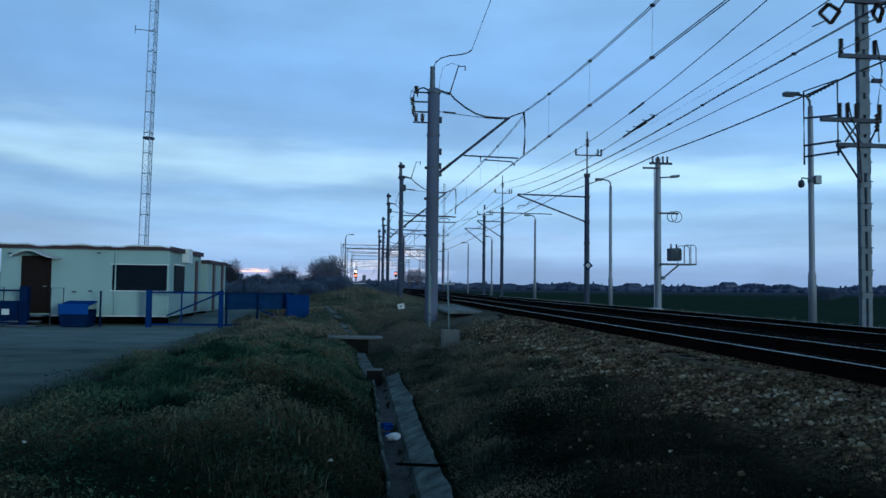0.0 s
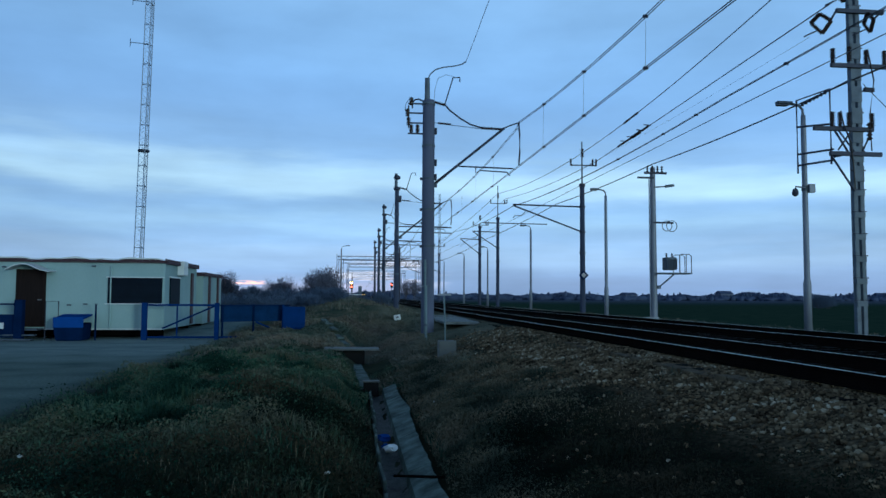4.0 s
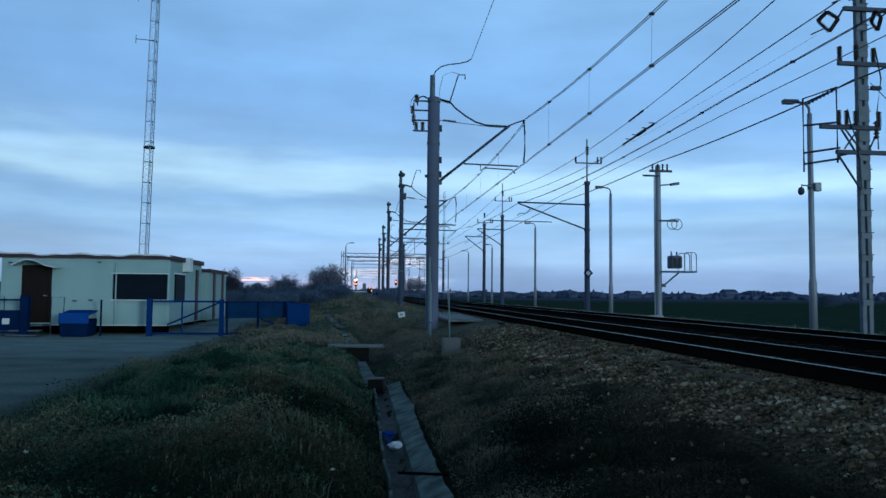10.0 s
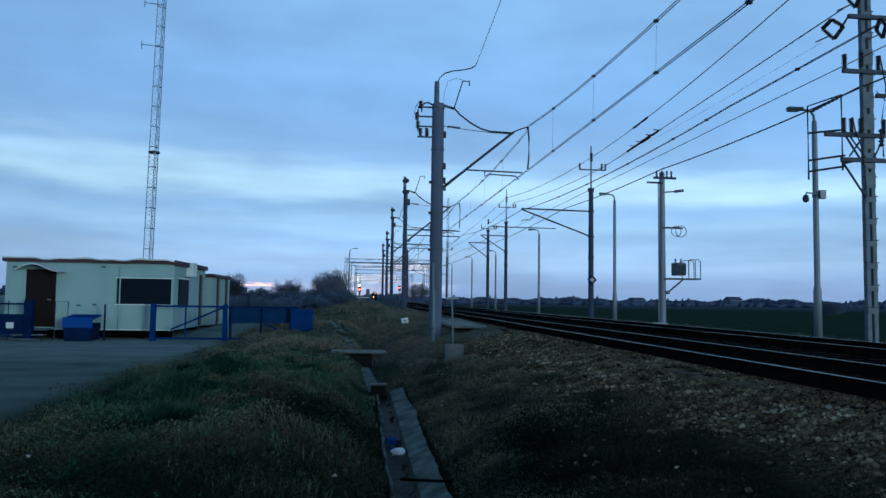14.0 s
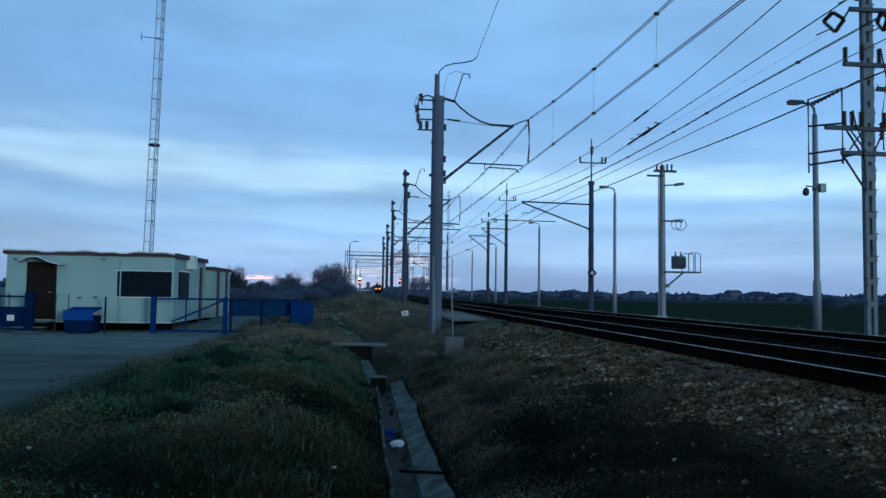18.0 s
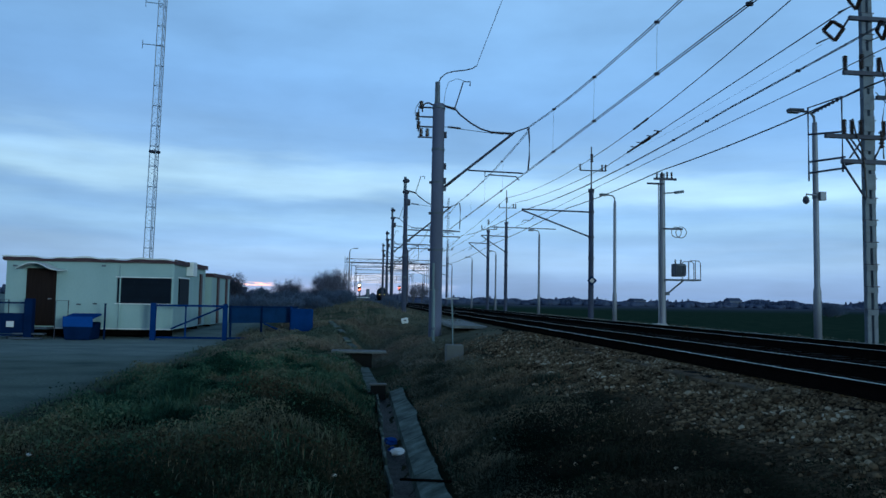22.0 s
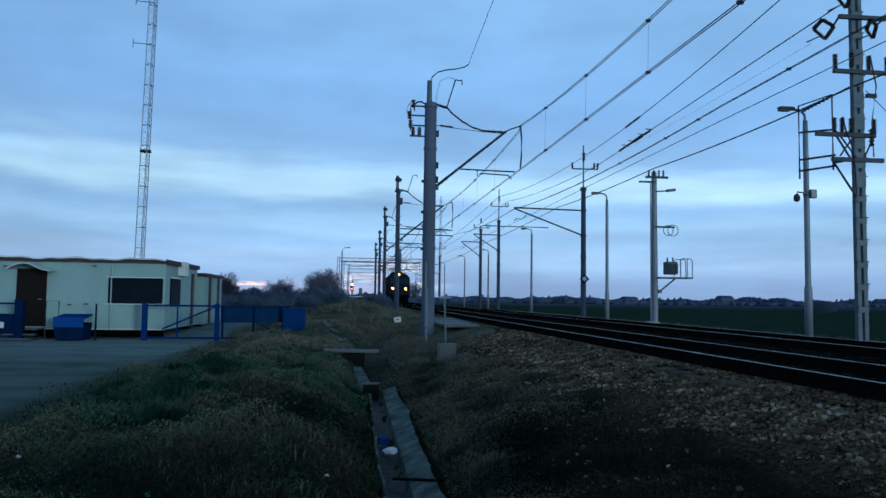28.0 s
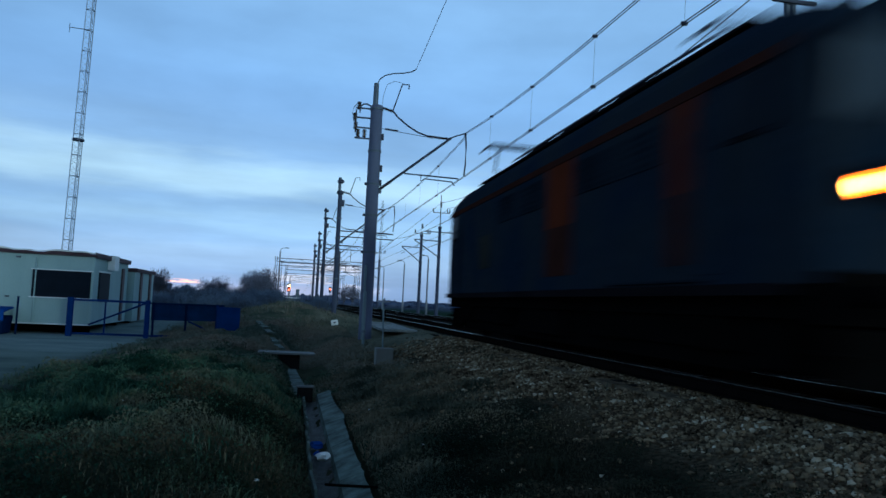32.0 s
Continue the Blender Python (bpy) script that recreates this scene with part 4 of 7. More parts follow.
def left_fence():
    t = thing("yard_fence", -11.32, 27.2, 0.0, "low blue steel fence with a thick gate post", "fence")
    bm = B()
    fence_post(bm, 0, 1.4, 0.26)
    part("gate_post", bm, DARK_BLUE, t)
    part("rail", box(B(), -2.4, 0, 1.25, 4.7, 0.06, 0.06), DARK_BLUE, t)
    part("rail", box(B(), -2.4, 0, 0.15, 4.7, 0.06, 0.06), DARK_BLUE, t)
    for x in (-4.7, -2.4):
        part("post", box(B(), x, 0, 0.62, 0.08, 0.08, 1.34), DARK_BLUE, t)
    part("infill", box(B(), -2.4, 0.03, 0.55, 4.6, 0.03, 0.7), DARK_BLUE, t)
    part("notice", box(B(), -0.6, -0.04, 0.52, 0.24, 0.012, 0.2), WHITE, t, "small white notice plate")
    t2 = thing("fence_post", -8.87, 27.3, 0.0, "thin dark blue steel fence post", "post")
    part("post", box(B(), 0, 0, 0.6, 0.05, 0.05, 1.3), DARK_BLUE, t2)
    part("cap", box(B(), 0, 0, 1.26, 0.07, 0.07, 0.02), DARK_BLUE, t2)


left_fence()


def salt_bin():
    t = thing("grit_bin", -9.62, 27.35, 0.0, "blue plastic grit bin with a sloping lid", "bin")
    bm = B()
    prof = [(-0.42, 0.02), (0.42, 0.02), (0.46, 0.62), (-0.5, 0.5)]
    vs = [[bm.verts.new((s * (0.43 if z < 0.1 else 0.48), y, z)) for y, z in prof] for s in (-1, 1)]
    bm.faces.new(vs[0])
    bm.faces.new(vs[1][::-1])
    for k in range(4):
        bm.faces.new((vs[0][k], vs[1][k], vs[1][(k + 1) % 4], vs[0][(k + 1) % 4]))
    bmesh.ops.recalc_face_normals(bm, faces=bm.faces)
    bmesh.ops.bevel(bm, geom=bm.edges[:], offset=0.03, segments=2, affect="EDGES")
    part("tub", bm, DARK_BLUE, t)
    part("lid", box(B(), 0, 0.0, 0.82, 0.98, 0.9, 0.06, rx=8, bevel=0.025), BIN_BLUE, t, "bright blue lid")
    part("lid_front", box(B(), 0, -0.46, 0.64, 0.98, 0.06, 0.36, bevel=0.02), BIN_BLUE, t)


salt_bin()


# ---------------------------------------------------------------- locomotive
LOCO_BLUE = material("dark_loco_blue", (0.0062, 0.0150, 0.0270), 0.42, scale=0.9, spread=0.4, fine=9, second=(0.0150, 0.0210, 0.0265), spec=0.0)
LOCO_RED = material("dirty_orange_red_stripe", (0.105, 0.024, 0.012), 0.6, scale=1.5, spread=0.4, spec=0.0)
LOCO_RED_BROWN = material("sooty_red_brown_paint", (0.045, 0.017, 0.013), 0.8, scale=1.5, spread=0.4, spec=0.0)
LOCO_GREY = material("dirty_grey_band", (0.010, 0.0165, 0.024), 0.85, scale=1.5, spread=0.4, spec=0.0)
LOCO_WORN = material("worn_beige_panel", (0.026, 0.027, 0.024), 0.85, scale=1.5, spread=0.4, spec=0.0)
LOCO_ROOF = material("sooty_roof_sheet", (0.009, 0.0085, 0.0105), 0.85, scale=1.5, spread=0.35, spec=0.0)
LOCO_PANE = material("dark_side_glass", (0.006, 0.010, 0.016), 0.3, scale=1, spread=0.1, spec=0.01)
# bluish base colour stands in for sky reflected in the windscreens
LOCO_GLASS = material("dark_cab_glass", (0.014, 0.033, 0.054), 0.3, scale=1, spread=0.25, spec=0.02)
LAMP_CORE = glow("headlight_core", (1.0, 0.33, 0.05), 70.0)
# the reflector bowl emits too, imitating reflected lamp light and its orange halo
LAMP_RIM = glow("headlight_reflector", (1.0, 0.20, 0.015), 10.0)


def hull(sections, close=True):
    """Skins rings of equal count."""
    bm = B()
    rings = [[bm.verts.new(p) for p in s] for s in sections]
    n = len(rings[0])
    for a, b in zip(rings, rings[1:]):
        for k in range(n):
            bm.faces.new((a[k], a[(k + 1) % n], b[(k + 1) % n], b[k]))
    if close:
        bm.faces.new(rings[0][::-1])
        bm.faces.new(rings[-1])
    bmesh.ops.recalc_face_normals(bm, faces=bm.faces)
    return bm


def loco_ring(y, w, lo, eave, crown):
    """Cross-section: straight sides, rounded eaves and a low arched roof."""
    pts = [(-w, lo), (-w, eave)]
    for i in range(1, 10):
        a = math.pi * i / 10
        pts.append((-w * math.cos(a) ** 1 if abs(math.cos(a)) < 1e-6 else -w * math.copysign(abs(math.cos(a)) ** 0.85, math.cos(a)), eave + (crown - eave) * math.sin(a) ** 0.9))
    pts += [(w, eave), (w, lo)]
    return [(x, y, z) for x, z in pts]


def pantograph(t, y, up):
    h = 0.22 if not up else 0.9
    p = part("pantograph", box(B(), 0, y, 4.36, 1.2, 1.7, 0.06), DARK_STEEL, t, "raised pantograph touching the wire" if up else "folded pantograph")
    for sx in (-0.5, 0.5):
        for sy in (-0.7, 0.7):
            part("insulator", lathe(B(), insulator_profile(0.07, 0.2, 3), (sx, y + sy, 4.2)), PORCELAIN, p)
    k = y + (1.15 if up else 1.5)
    mid = 4.4 + h * 0.5 if up else 4.46
    for s in (-1, 1):
        part("lower_arm", tube(B(), (s * 0.45, y - 0.5, 4.4), (s * 0.3, k, mid), 0.035, n=6), DARK_STEEL, p)
        part("upper_arm", tube(B(), (s * 0.3, k, mid), (s * 0.5, y, 4.4 + h), 0.03, n=6), DARK_STEEL, p)
    for dy in (-0.2, 0.2):
        part("collector", pipe(B(), [(-0.98, y + dy, 4.25 + h), (-0.78, y + dy, 4.42 + h), (0.78, y + dy, 4.42 + h), (0.98, y + dy, 4.25 + h)], 0.035), DARK_STEEL, p)


def locomotive():
    t = thing("locomotive", TRACKS[0], 101.0, RAIL_Z, "dark blue electric locomotive with orange-red stripes, headlights lit", "locomotive")
    W, LO, EA, CR, LEN = 1.5, 1.12, 3.45, 4.26, 16.1
    secs = [loco_ring(0.0, 1.3, LO, EA - 0.14, CR - 0.56), loco_ring(0.05, 1.38, LO, EA - 0.08, CR - 0.44), loco_ring(0.35, 1.47, LO, EA, CR - 0.2), loco_ring(1.2, W, LO, EA, CR),
            loco_ring(LEN - 1.2, W, LO, EA, CR), loco_ring(LEN - 0.35, 1.47, LO, EA, CR - 0.2), loco_ring(LEN - 0.05, 1.38, LO, EA - 0.08, CR - 0.44), loco_ring(LEN, 1.3, LO, EA - 0.14, CR - 0.56)]
    body = part("body", hull(secs), LOCO_BLUE, t)
    # roof deck and reddish cantrail
    bm = B()
    box(bm, 0, LEN / 2, CR - 0.02, 1.3, LEN - 2.6, 0.06)
    part("roof_deck", bm, LOCO_ROOF, t)
    for s in (-1, 1):
        part("cantrail", box(B(), s * (W + 0.006), LEN / 2, EA - 0.05, 0.02, LEN - 0.7, 0.12), LOCO_RED_BROWN, t, "dull red-brown line below the roof")
        for y0, wd in ((1.95, 0.62), (5.85, 1.3)):
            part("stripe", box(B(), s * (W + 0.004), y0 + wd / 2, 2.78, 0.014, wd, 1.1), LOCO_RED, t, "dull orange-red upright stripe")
            part("stripe", box(B(), s * (W + 0.004), y0 + wd / 2, 1.8, 0.014, wd, 0.856), LOCO_RED_BROWN, t, "darker foot of the orange-red stripe")
        for y0, y1 in ((2.9, 3.8), (4.1, 5.6), (7.4, 8.9), (9.3, 10.4)):
            g = part("side_grille", box(B(), s * (W + 0.006), (y0 + y1) / 2, 2.95, 0.03, y1 - y0, 0.55, bevel=0.008), LOCO_GREY, t, "grey air-intake grille")
            for k in range(5):
                part("louvre", box(B(), s * (W + 0.022), (y0 + y1) / 2, 2.74 + k * 0.105, 0.014, y1 - y0 - 0.06, 0.05, ry=s * 12), LOCO_GREY, g)
        part("side_plate", box(B(), s * (W + 0.005), 11.6, 2.1, 0.014, 1.0, 0.8), LOCO_WORN, t, "pale worn panel")
        for y0 in (1.0, LEN - 1.0):
            cw = part("cab_window", box(B(), s * (W + 0.002), y0, 2.98, 0.03, 0.72, 0.62, bevel=0.012), LOCO_PANE, t)
            part("window_surround", box(B(), s * (W + 0.0), y0, 2.98, 0.02, 0.82, 0.72, bevel=0.008), LOCO_ROOF, cw)
        for y0 in (1.72, LEN - 1.72):
            dr = part("cab_door", box(B(), s * (W + 0.004), y0, 2.2, 0.02, 0.58, 1.9), LOCO_BLUE, t)
            for dy in (-0.36, 0.36):
                part("grab_rail", tube(B(), (s * (W + 0.06), y0 + dy, 1.3), (s * (W + 0.06), y0 + dy, 2.9), 0.016, n=5), LOCO_GREY, dr)
        part("sill", box(B(), s * (W - 0.02), LEN / 2, LO - 0.05, 0.12, LEN - 0.6, 0.12), LOCO_ROOF, t, "dark sill beam")
        part("step_board", box(B(), s * (W - 0.1), 3.0, LO + 0.06, 0.3, 2.6, 0.03), LOCO_GREY, t)
    # fronts: both ends
    for face, sgn in ((0.0, -1), (LEN, 1)):
        f = lambda d: face + sgn * d
        for s in (-1, 1):
            ws = part("windscreen", box(B(), s * 0.66, f(-0.02), 3.06, 1.18, 0.12, 0.88, rx=-sgn * 7, bevel=0.02), LOCO_GLASS, t, "large dark windscreen")
            part("screen_rim", box(B(), s * 0.66, f(-0.035), 3.06, 1.27, 0.12, 1.0, rx=-sgn * 7, bevel=0.02), LOCO_ROOF, ws)
            part("wiper", tube(B(), (s * 0.66, f(0.05), 2.66), (s * 0.35, f(0.04), 3.2), 0.012, n=4), BLACK, ws)
            hl = part("headlight", lathe(B(), [(0.10, -0.02), (0.15, 0.0), (0.15, 0.08), (0.125, 0.08), (0.117, 0.02), (0.10, 0.0)], (s * 0.875, f(0.0), 2.07), (0, sgn, 0), 16), LOCO_ROOF, t, "deep round headlight")
            if sgn < 0:
                part("reflector", lathe(B(), [(0.119, 0.07), (0.112, 0.03), (0.08, 0.01)], (s * 0.875, f(0.0), 2.07), (0, sgn, 0), 16, False), LAMP_RIM, hl)
                part("lens", lathe(B(), [(0.080, 0), (0.065, 0.015), (0.012, 0.025)], (s * 0.875, f(0.035), 2.07), (0, sgn, 0), 14), LAMP_CORE, hl)
            part("headlight_housing", box(B(), s * 0.875, f(-0.01), 2.07, 0.52, 0.06, 0.38, bevel=0.03), LOCO_ROOF, t)
            bf = part("buffer", tube(B(), (s * 0.875, f(-0.1), 1.02), (s * 0.875, f(0.62), 1.02), 0.1, n=12), BLACK, t)
            part("buffer_plate", box(B(), s * 0.875, f(0.66), 1.02, 0.56, 0.05, 0.38, bevel=0.03), BLACK, bf)
            part("front_step", box(B(), s * 1.15, f(0.05), 0.5, 0.4, 0.25, 0.04), BLACK, t)
        part("front_band", box(B(), 0, f(0.01), 1.82, 1.08, 0.035, 0.07, bevel=0.008), LOCO_WORN, t, "pale strip between the headlights")
        part("vent_slot", box(B(), 0, f(0.0), 1.94, 1.2, 0.035, 0.12, bevel=0.01), BLACK, t)
        part("buffer_beam", box(B(), 0, f(-0.1), 1.0, 2.7, 0.3, 0.5, bevel=0.02), BLACK, t)
        part("snow_plough", box(B(), 0, f(0.02), 0.45, 2.5, 0.12, 0.55, rx=sgn * -12, bevel=0.02), BLACK, t)
        part("coupler", tube(B(), (0, f(-0.1), 0.98), (0, f(0.4), 0.98), 0.06, n=8), BLACK, t)
        tl = part("roof_light", lathe(B(), [(0.08, -0.02), (0.115, 0.0), (0.115, 0.08), (0.094, 0.08), (0.09, 0.02), (0.08, 0.0)], (0, f(-0.1), 4.0), (0, sgn, 0.03), 14), LOCO_ROOF, t, "deep top headlight")
        if sgn < 0:
            part("reflector", lathe(B(), [(0.092, 0.07), (0.086, 0.03), (0.06, 0.01)], (0, f(-0.1), 4.0), (0, sgn, 0.03), 14, False), LAMP_RIM, tl)
            part("lens", lathe(B(), [(0.062, 0), (0.05, 0.015), (0.012, 0.025)], (0, f(-0.065), 4.0), (0, sgn, 0.03), 14), LAMP_CORE, tl)
        part("light_hood", box(B(), 0, f(-0.6), 3.99, 0.42, 1.0, 0.34, bevel=0.06), LOCO_ROOF, t)
        for s in (-1, 1):
            part("horn", lathe(B(), [(0.03, 0), (0.04, 0.25), (0.09, 0.4)], (s * 0.45, f(-0.9), 4.08), (0, sgn, 0.0), 10), DARK_STEEL, t)
    # roof gear
    pantograph(t, 2.9, False)
    pantograph(t, LEN - 1.75, True)
    for y0, ln in ((5.6, 1.6), (7.9, 2.0), (10.3, 1.5)):
        part("roof_box", box(B(), 0, y0, CR + 0.14, 1.3, ln, 0.28, bevel=0.04), LOCO_ROOF, t)
    part("roof_busbar", pipe(B(), [(-0.55, 3.2, 4.6), (-0.55, 12.6, 4.6)], 0.025), DARK_STEEL, t)
    for y0 in (4.4, 6.9, 9.2, 11.6):
        part("busbar_insulator", lathe(B(), insulator_profile(0.06, 0.38, 4), (-0.55, y0, 4.2)), PORCELAIN, t)
    for s in (-1, 1):
        part("roof_walk", box(B(), s * 0.8, LEN / 2, CR - 0.02, 0.3, LEN - 3.0, 0.04), LOCO_ROOF, t)
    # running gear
    # black colour carries the shade below the body; added filler boxes close its gaps
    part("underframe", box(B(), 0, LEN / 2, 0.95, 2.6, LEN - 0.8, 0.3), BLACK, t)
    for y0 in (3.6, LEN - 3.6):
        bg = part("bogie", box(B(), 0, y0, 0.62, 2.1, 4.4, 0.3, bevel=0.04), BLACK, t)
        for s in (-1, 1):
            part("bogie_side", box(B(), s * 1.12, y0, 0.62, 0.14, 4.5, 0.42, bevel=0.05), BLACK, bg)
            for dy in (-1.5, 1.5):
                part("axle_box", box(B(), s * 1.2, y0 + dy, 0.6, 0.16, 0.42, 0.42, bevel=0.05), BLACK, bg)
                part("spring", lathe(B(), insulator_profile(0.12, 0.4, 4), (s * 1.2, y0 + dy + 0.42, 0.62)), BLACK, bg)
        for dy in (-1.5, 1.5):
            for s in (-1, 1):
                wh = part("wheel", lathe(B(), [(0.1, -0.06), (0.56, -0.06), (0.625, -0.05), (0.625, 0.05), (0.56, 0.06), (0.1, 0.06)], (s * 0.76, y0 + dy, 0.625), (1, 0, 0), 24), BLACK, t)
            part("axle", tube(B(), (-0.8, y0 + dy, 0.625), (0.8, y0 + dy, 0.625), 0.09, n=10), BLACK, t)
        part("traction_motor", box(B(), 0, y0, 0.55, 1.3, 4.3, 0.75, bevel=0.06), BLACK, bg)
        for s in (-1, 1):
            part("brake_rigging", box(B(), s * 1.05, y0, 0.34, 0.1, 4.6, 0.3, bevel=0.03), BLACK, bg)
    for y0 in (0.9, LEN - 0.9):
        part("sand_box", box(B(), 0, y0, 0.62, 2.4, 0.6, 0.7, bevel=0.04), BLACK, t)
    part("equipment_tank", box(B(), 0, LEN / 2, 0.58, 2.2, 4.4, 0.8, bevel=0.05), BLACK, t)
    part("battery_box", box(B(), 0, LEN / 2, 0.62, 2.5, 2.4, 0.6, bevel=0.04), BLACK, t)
    return t


LOCO = locomotive()


# ---------------------------------------------------------------- overhead wires
def wire(name, label, pts, r=0.012, mat=None, clamps=(), pair=0.0):
    """A strung wire through support points, each (x, y, z, sag of the span that follows)."""
    t = thing(name, pts[0][0], pts[0][1], pts[0][2], label, "wire", "overhead wires")
    o = Vector(pts[0][:3])
    path = []
    for a, b in zip(pts, pts[1:]):
        sag = a[3] if len(a) > 3 else 0.0
        n = 10 if sag else 2
        for i in range(n):
            k = i / n
            p = Vector(a[:3]).lerp(Vector(b[:3]), k)
            p.z -= 4 * sag * k * (1 - k)
            path.append(p - o)
    path.append(Vector(pts[-1][:3]) - o)
    for s in ((-pair, pair) if pair else (0.0,)):
        bm = B()
        pipe(bm, [p + Vector((s, 0, 0)) for p in path], r, 5)
        part("strand", bm, mat or WIRE, t)
    for y in clamps:
        for a, b in zip(path, path[1:]):
            ya, yb = a.y + o.y, b.y + o.y
            if min(ya, yb) <= y < max(ya, yb):
                p = a.lerp(b, (y - ya) / (yb - ya))
                part("clamp", box(B(), p.x, p.y, p.z, 0.045 + 2 * pair, 0.06, 0.055), DARK_STEEL, t)
                break
    return t


PY = [q[1] for q in POLES_NEAR]
near_clamps = [4, 8, 11.3, 15.2, 19.6, 24, 33, 38, 43, 52, 58, 64]
wire("contact_wire", "twin copper contact wire over the near track", [(6.25, -30, 6.42), (6.08, -2, 6.40), (6.16, 27.9, 6.56), (5.8, 47.5, 6.4), (6.1, 69.6, 6.6), (5.85, 84, 6.5), (6.1, 100.5, 6.5), (5.95, 150, 6.5), (7.2, 500, 6.5)], 0.011, pair=0.03, clamps=near_clamps)
wire("messenger_wire", "sagging twin messenger wire over the near track", [(6.2, -32, 8.25, 0.75), (6.1, -2, 8.25, 0.64), (6.16, 27.85, 8.24), (6.16, 28.0, 8.1, 0.22), (5.9, 47.5, 7.8, 0.4), (6.1, 69.6, 8.5, 0.4), (5.9, 84, 7.6, 0.3), (6.1, 100.5, 7.4, 0.6), (5.95, 150, 7.7, 0.5), (7.2, 500, 7.7)], 0.011, pair=0.03, clamps=near_clamps)
wire("earth_wire", "thin earth wire along the pole tops", [(4.12, -15, 14.2), (4.12, 27.9, 10.54)], 0.010)
far_clamps = [8, 12, 16.3, 21, 23.4, 27.7, 33, 38, 44, 52, 60, 68]
wire("messenger_wire", "sagging twin messenger wire over the far track", [(10.0, -35, 8.0, 0.5), (10.0, -8, 7.75, 0.1), (10.0, 19.5, 7.05, 0.32), (10.05, 47.4, 7.42, 0.3), (10.0, 75.9, 8.2, 0.4), (10.0, 128, 7.6, 0.3), (10.0, 150, 7.6, 0.3), (11.2, 500, 7.6)], 0.011, pair=0.025, clamps=far_clamps)
wire("contact_wire", "copper contact wire over the far track", [(10.0, -30, 6.65), (10.0, 19.5, 6.64), (10.1, 47.4, 6.55), (9.9, 75.9, 6.6), (10.0, 150, 6.5), (11.2, 500, 6.5)], 0.011)
wire("aerial_cable", "thick black aerial cable strung along the lamp posts", [(14.0, -30, 8.2, 0.2), (14.0, 0, 7.9, 0.1), (13.95, 19.6, 7.78, 0.1), (14.0, 34.0, 7.92, 0.1), (14.0, 51, 8.1, 0.1), (14.0, 81, 7.75, 0.3), (14.0, 130, 7.6)], 0.026, CABLE, clamps=[6, 10, 14, 22.2, 27.6, 31])
l3 = wire("feeder_wire", "feeder wire from the far pole to the lattice anchor mast", [(13.35, 19.4, 11.62, 0.32), (14.75, 47.4, 11.05, 0.4), (14.55, 75.9, 12.2, 0.4), (14.3, 128, 11.0)], 0.02)
for k in (0.605, 0.65):
    part("strain_insulator", lathe(B(), insulator_profile(0.055, 1.1, 10), (1.4 * k, 28 * k, -0.57 * k - 1.28 * k * (1 - k)), (1.4, 28, -0.2)), PORCELAIN, l3)
l4 = wire("feeder_wire", "feeder wire with an inline strain insulator", [(13.42, 19.45, 10.02, 0.0), (15.63, 47.4, 10.47, 0.3), (15.4, 75.9, 11.7, 0.4), (15.2, 128, 10.6)], 0.02)
a4, b4 = Vector((0, 0, 0)), Vector((2.21, 27.95, 0.45))
for k, ln in ((0.605, 1.1), (0.655, 1.5), (0.715, 1.2), (0.765, 1.3)):
    part("strain_insulator", lathe(B(), insulator_profile(0.06 if k != 0.655 else 0.09, ln, 12), a4.lerp(b4, k), b4 - a4), PORCELAIN, l4, "long dark strain insulator")
for k in (0.61, 0.655, 0.72, 0.765):
    q4 = a4.lerp(b4, k)
    part("arcing_horn", tube(B(), q4 + Vector((-0.2, 0, 0.1)), q4 + Vector((0.2, 0, 0.08)), 0.028, n=5), DARK_STEEL, l4)
wire("feeder_wire", "thin slack jumper wire below the strain insulators", [(12.75, 19.6, 9.0, 0.1), (15.0, 47.4, 10.2)], 0.004)

wire("feeder_wire", "feeder wire running back from the anchor mast crossarm", [(14.8, 19.45, 9.72, 0.2), (14.9, -32, 10.4)], 0.014)


def droppers(name, label, stations, top, low, x):
    """Thin hangers that tie the contact wire to the messenger above it."""
    t = thing(name, x, stations[0], low, label, "wire", "overhead wires")
    for y in stations:
        part("dropper", tube(B(), (0, y - stations[0], 0), (0.02, y - stations[0], top(y) - low), 0.0035, n=4), WIRE, t)


droppers("dropper_wires", "thin hangers between contact and messenger wire", [8, 11.3, 15.2, 19.6, 24, 33, 38, 43], lambda y: 8.25 - 4 * 0.6 * (1 - abs((y + 2) % 29.9 - 14.95) / 14.95) * 0.28 - 0.15, 6.45, 6.12)


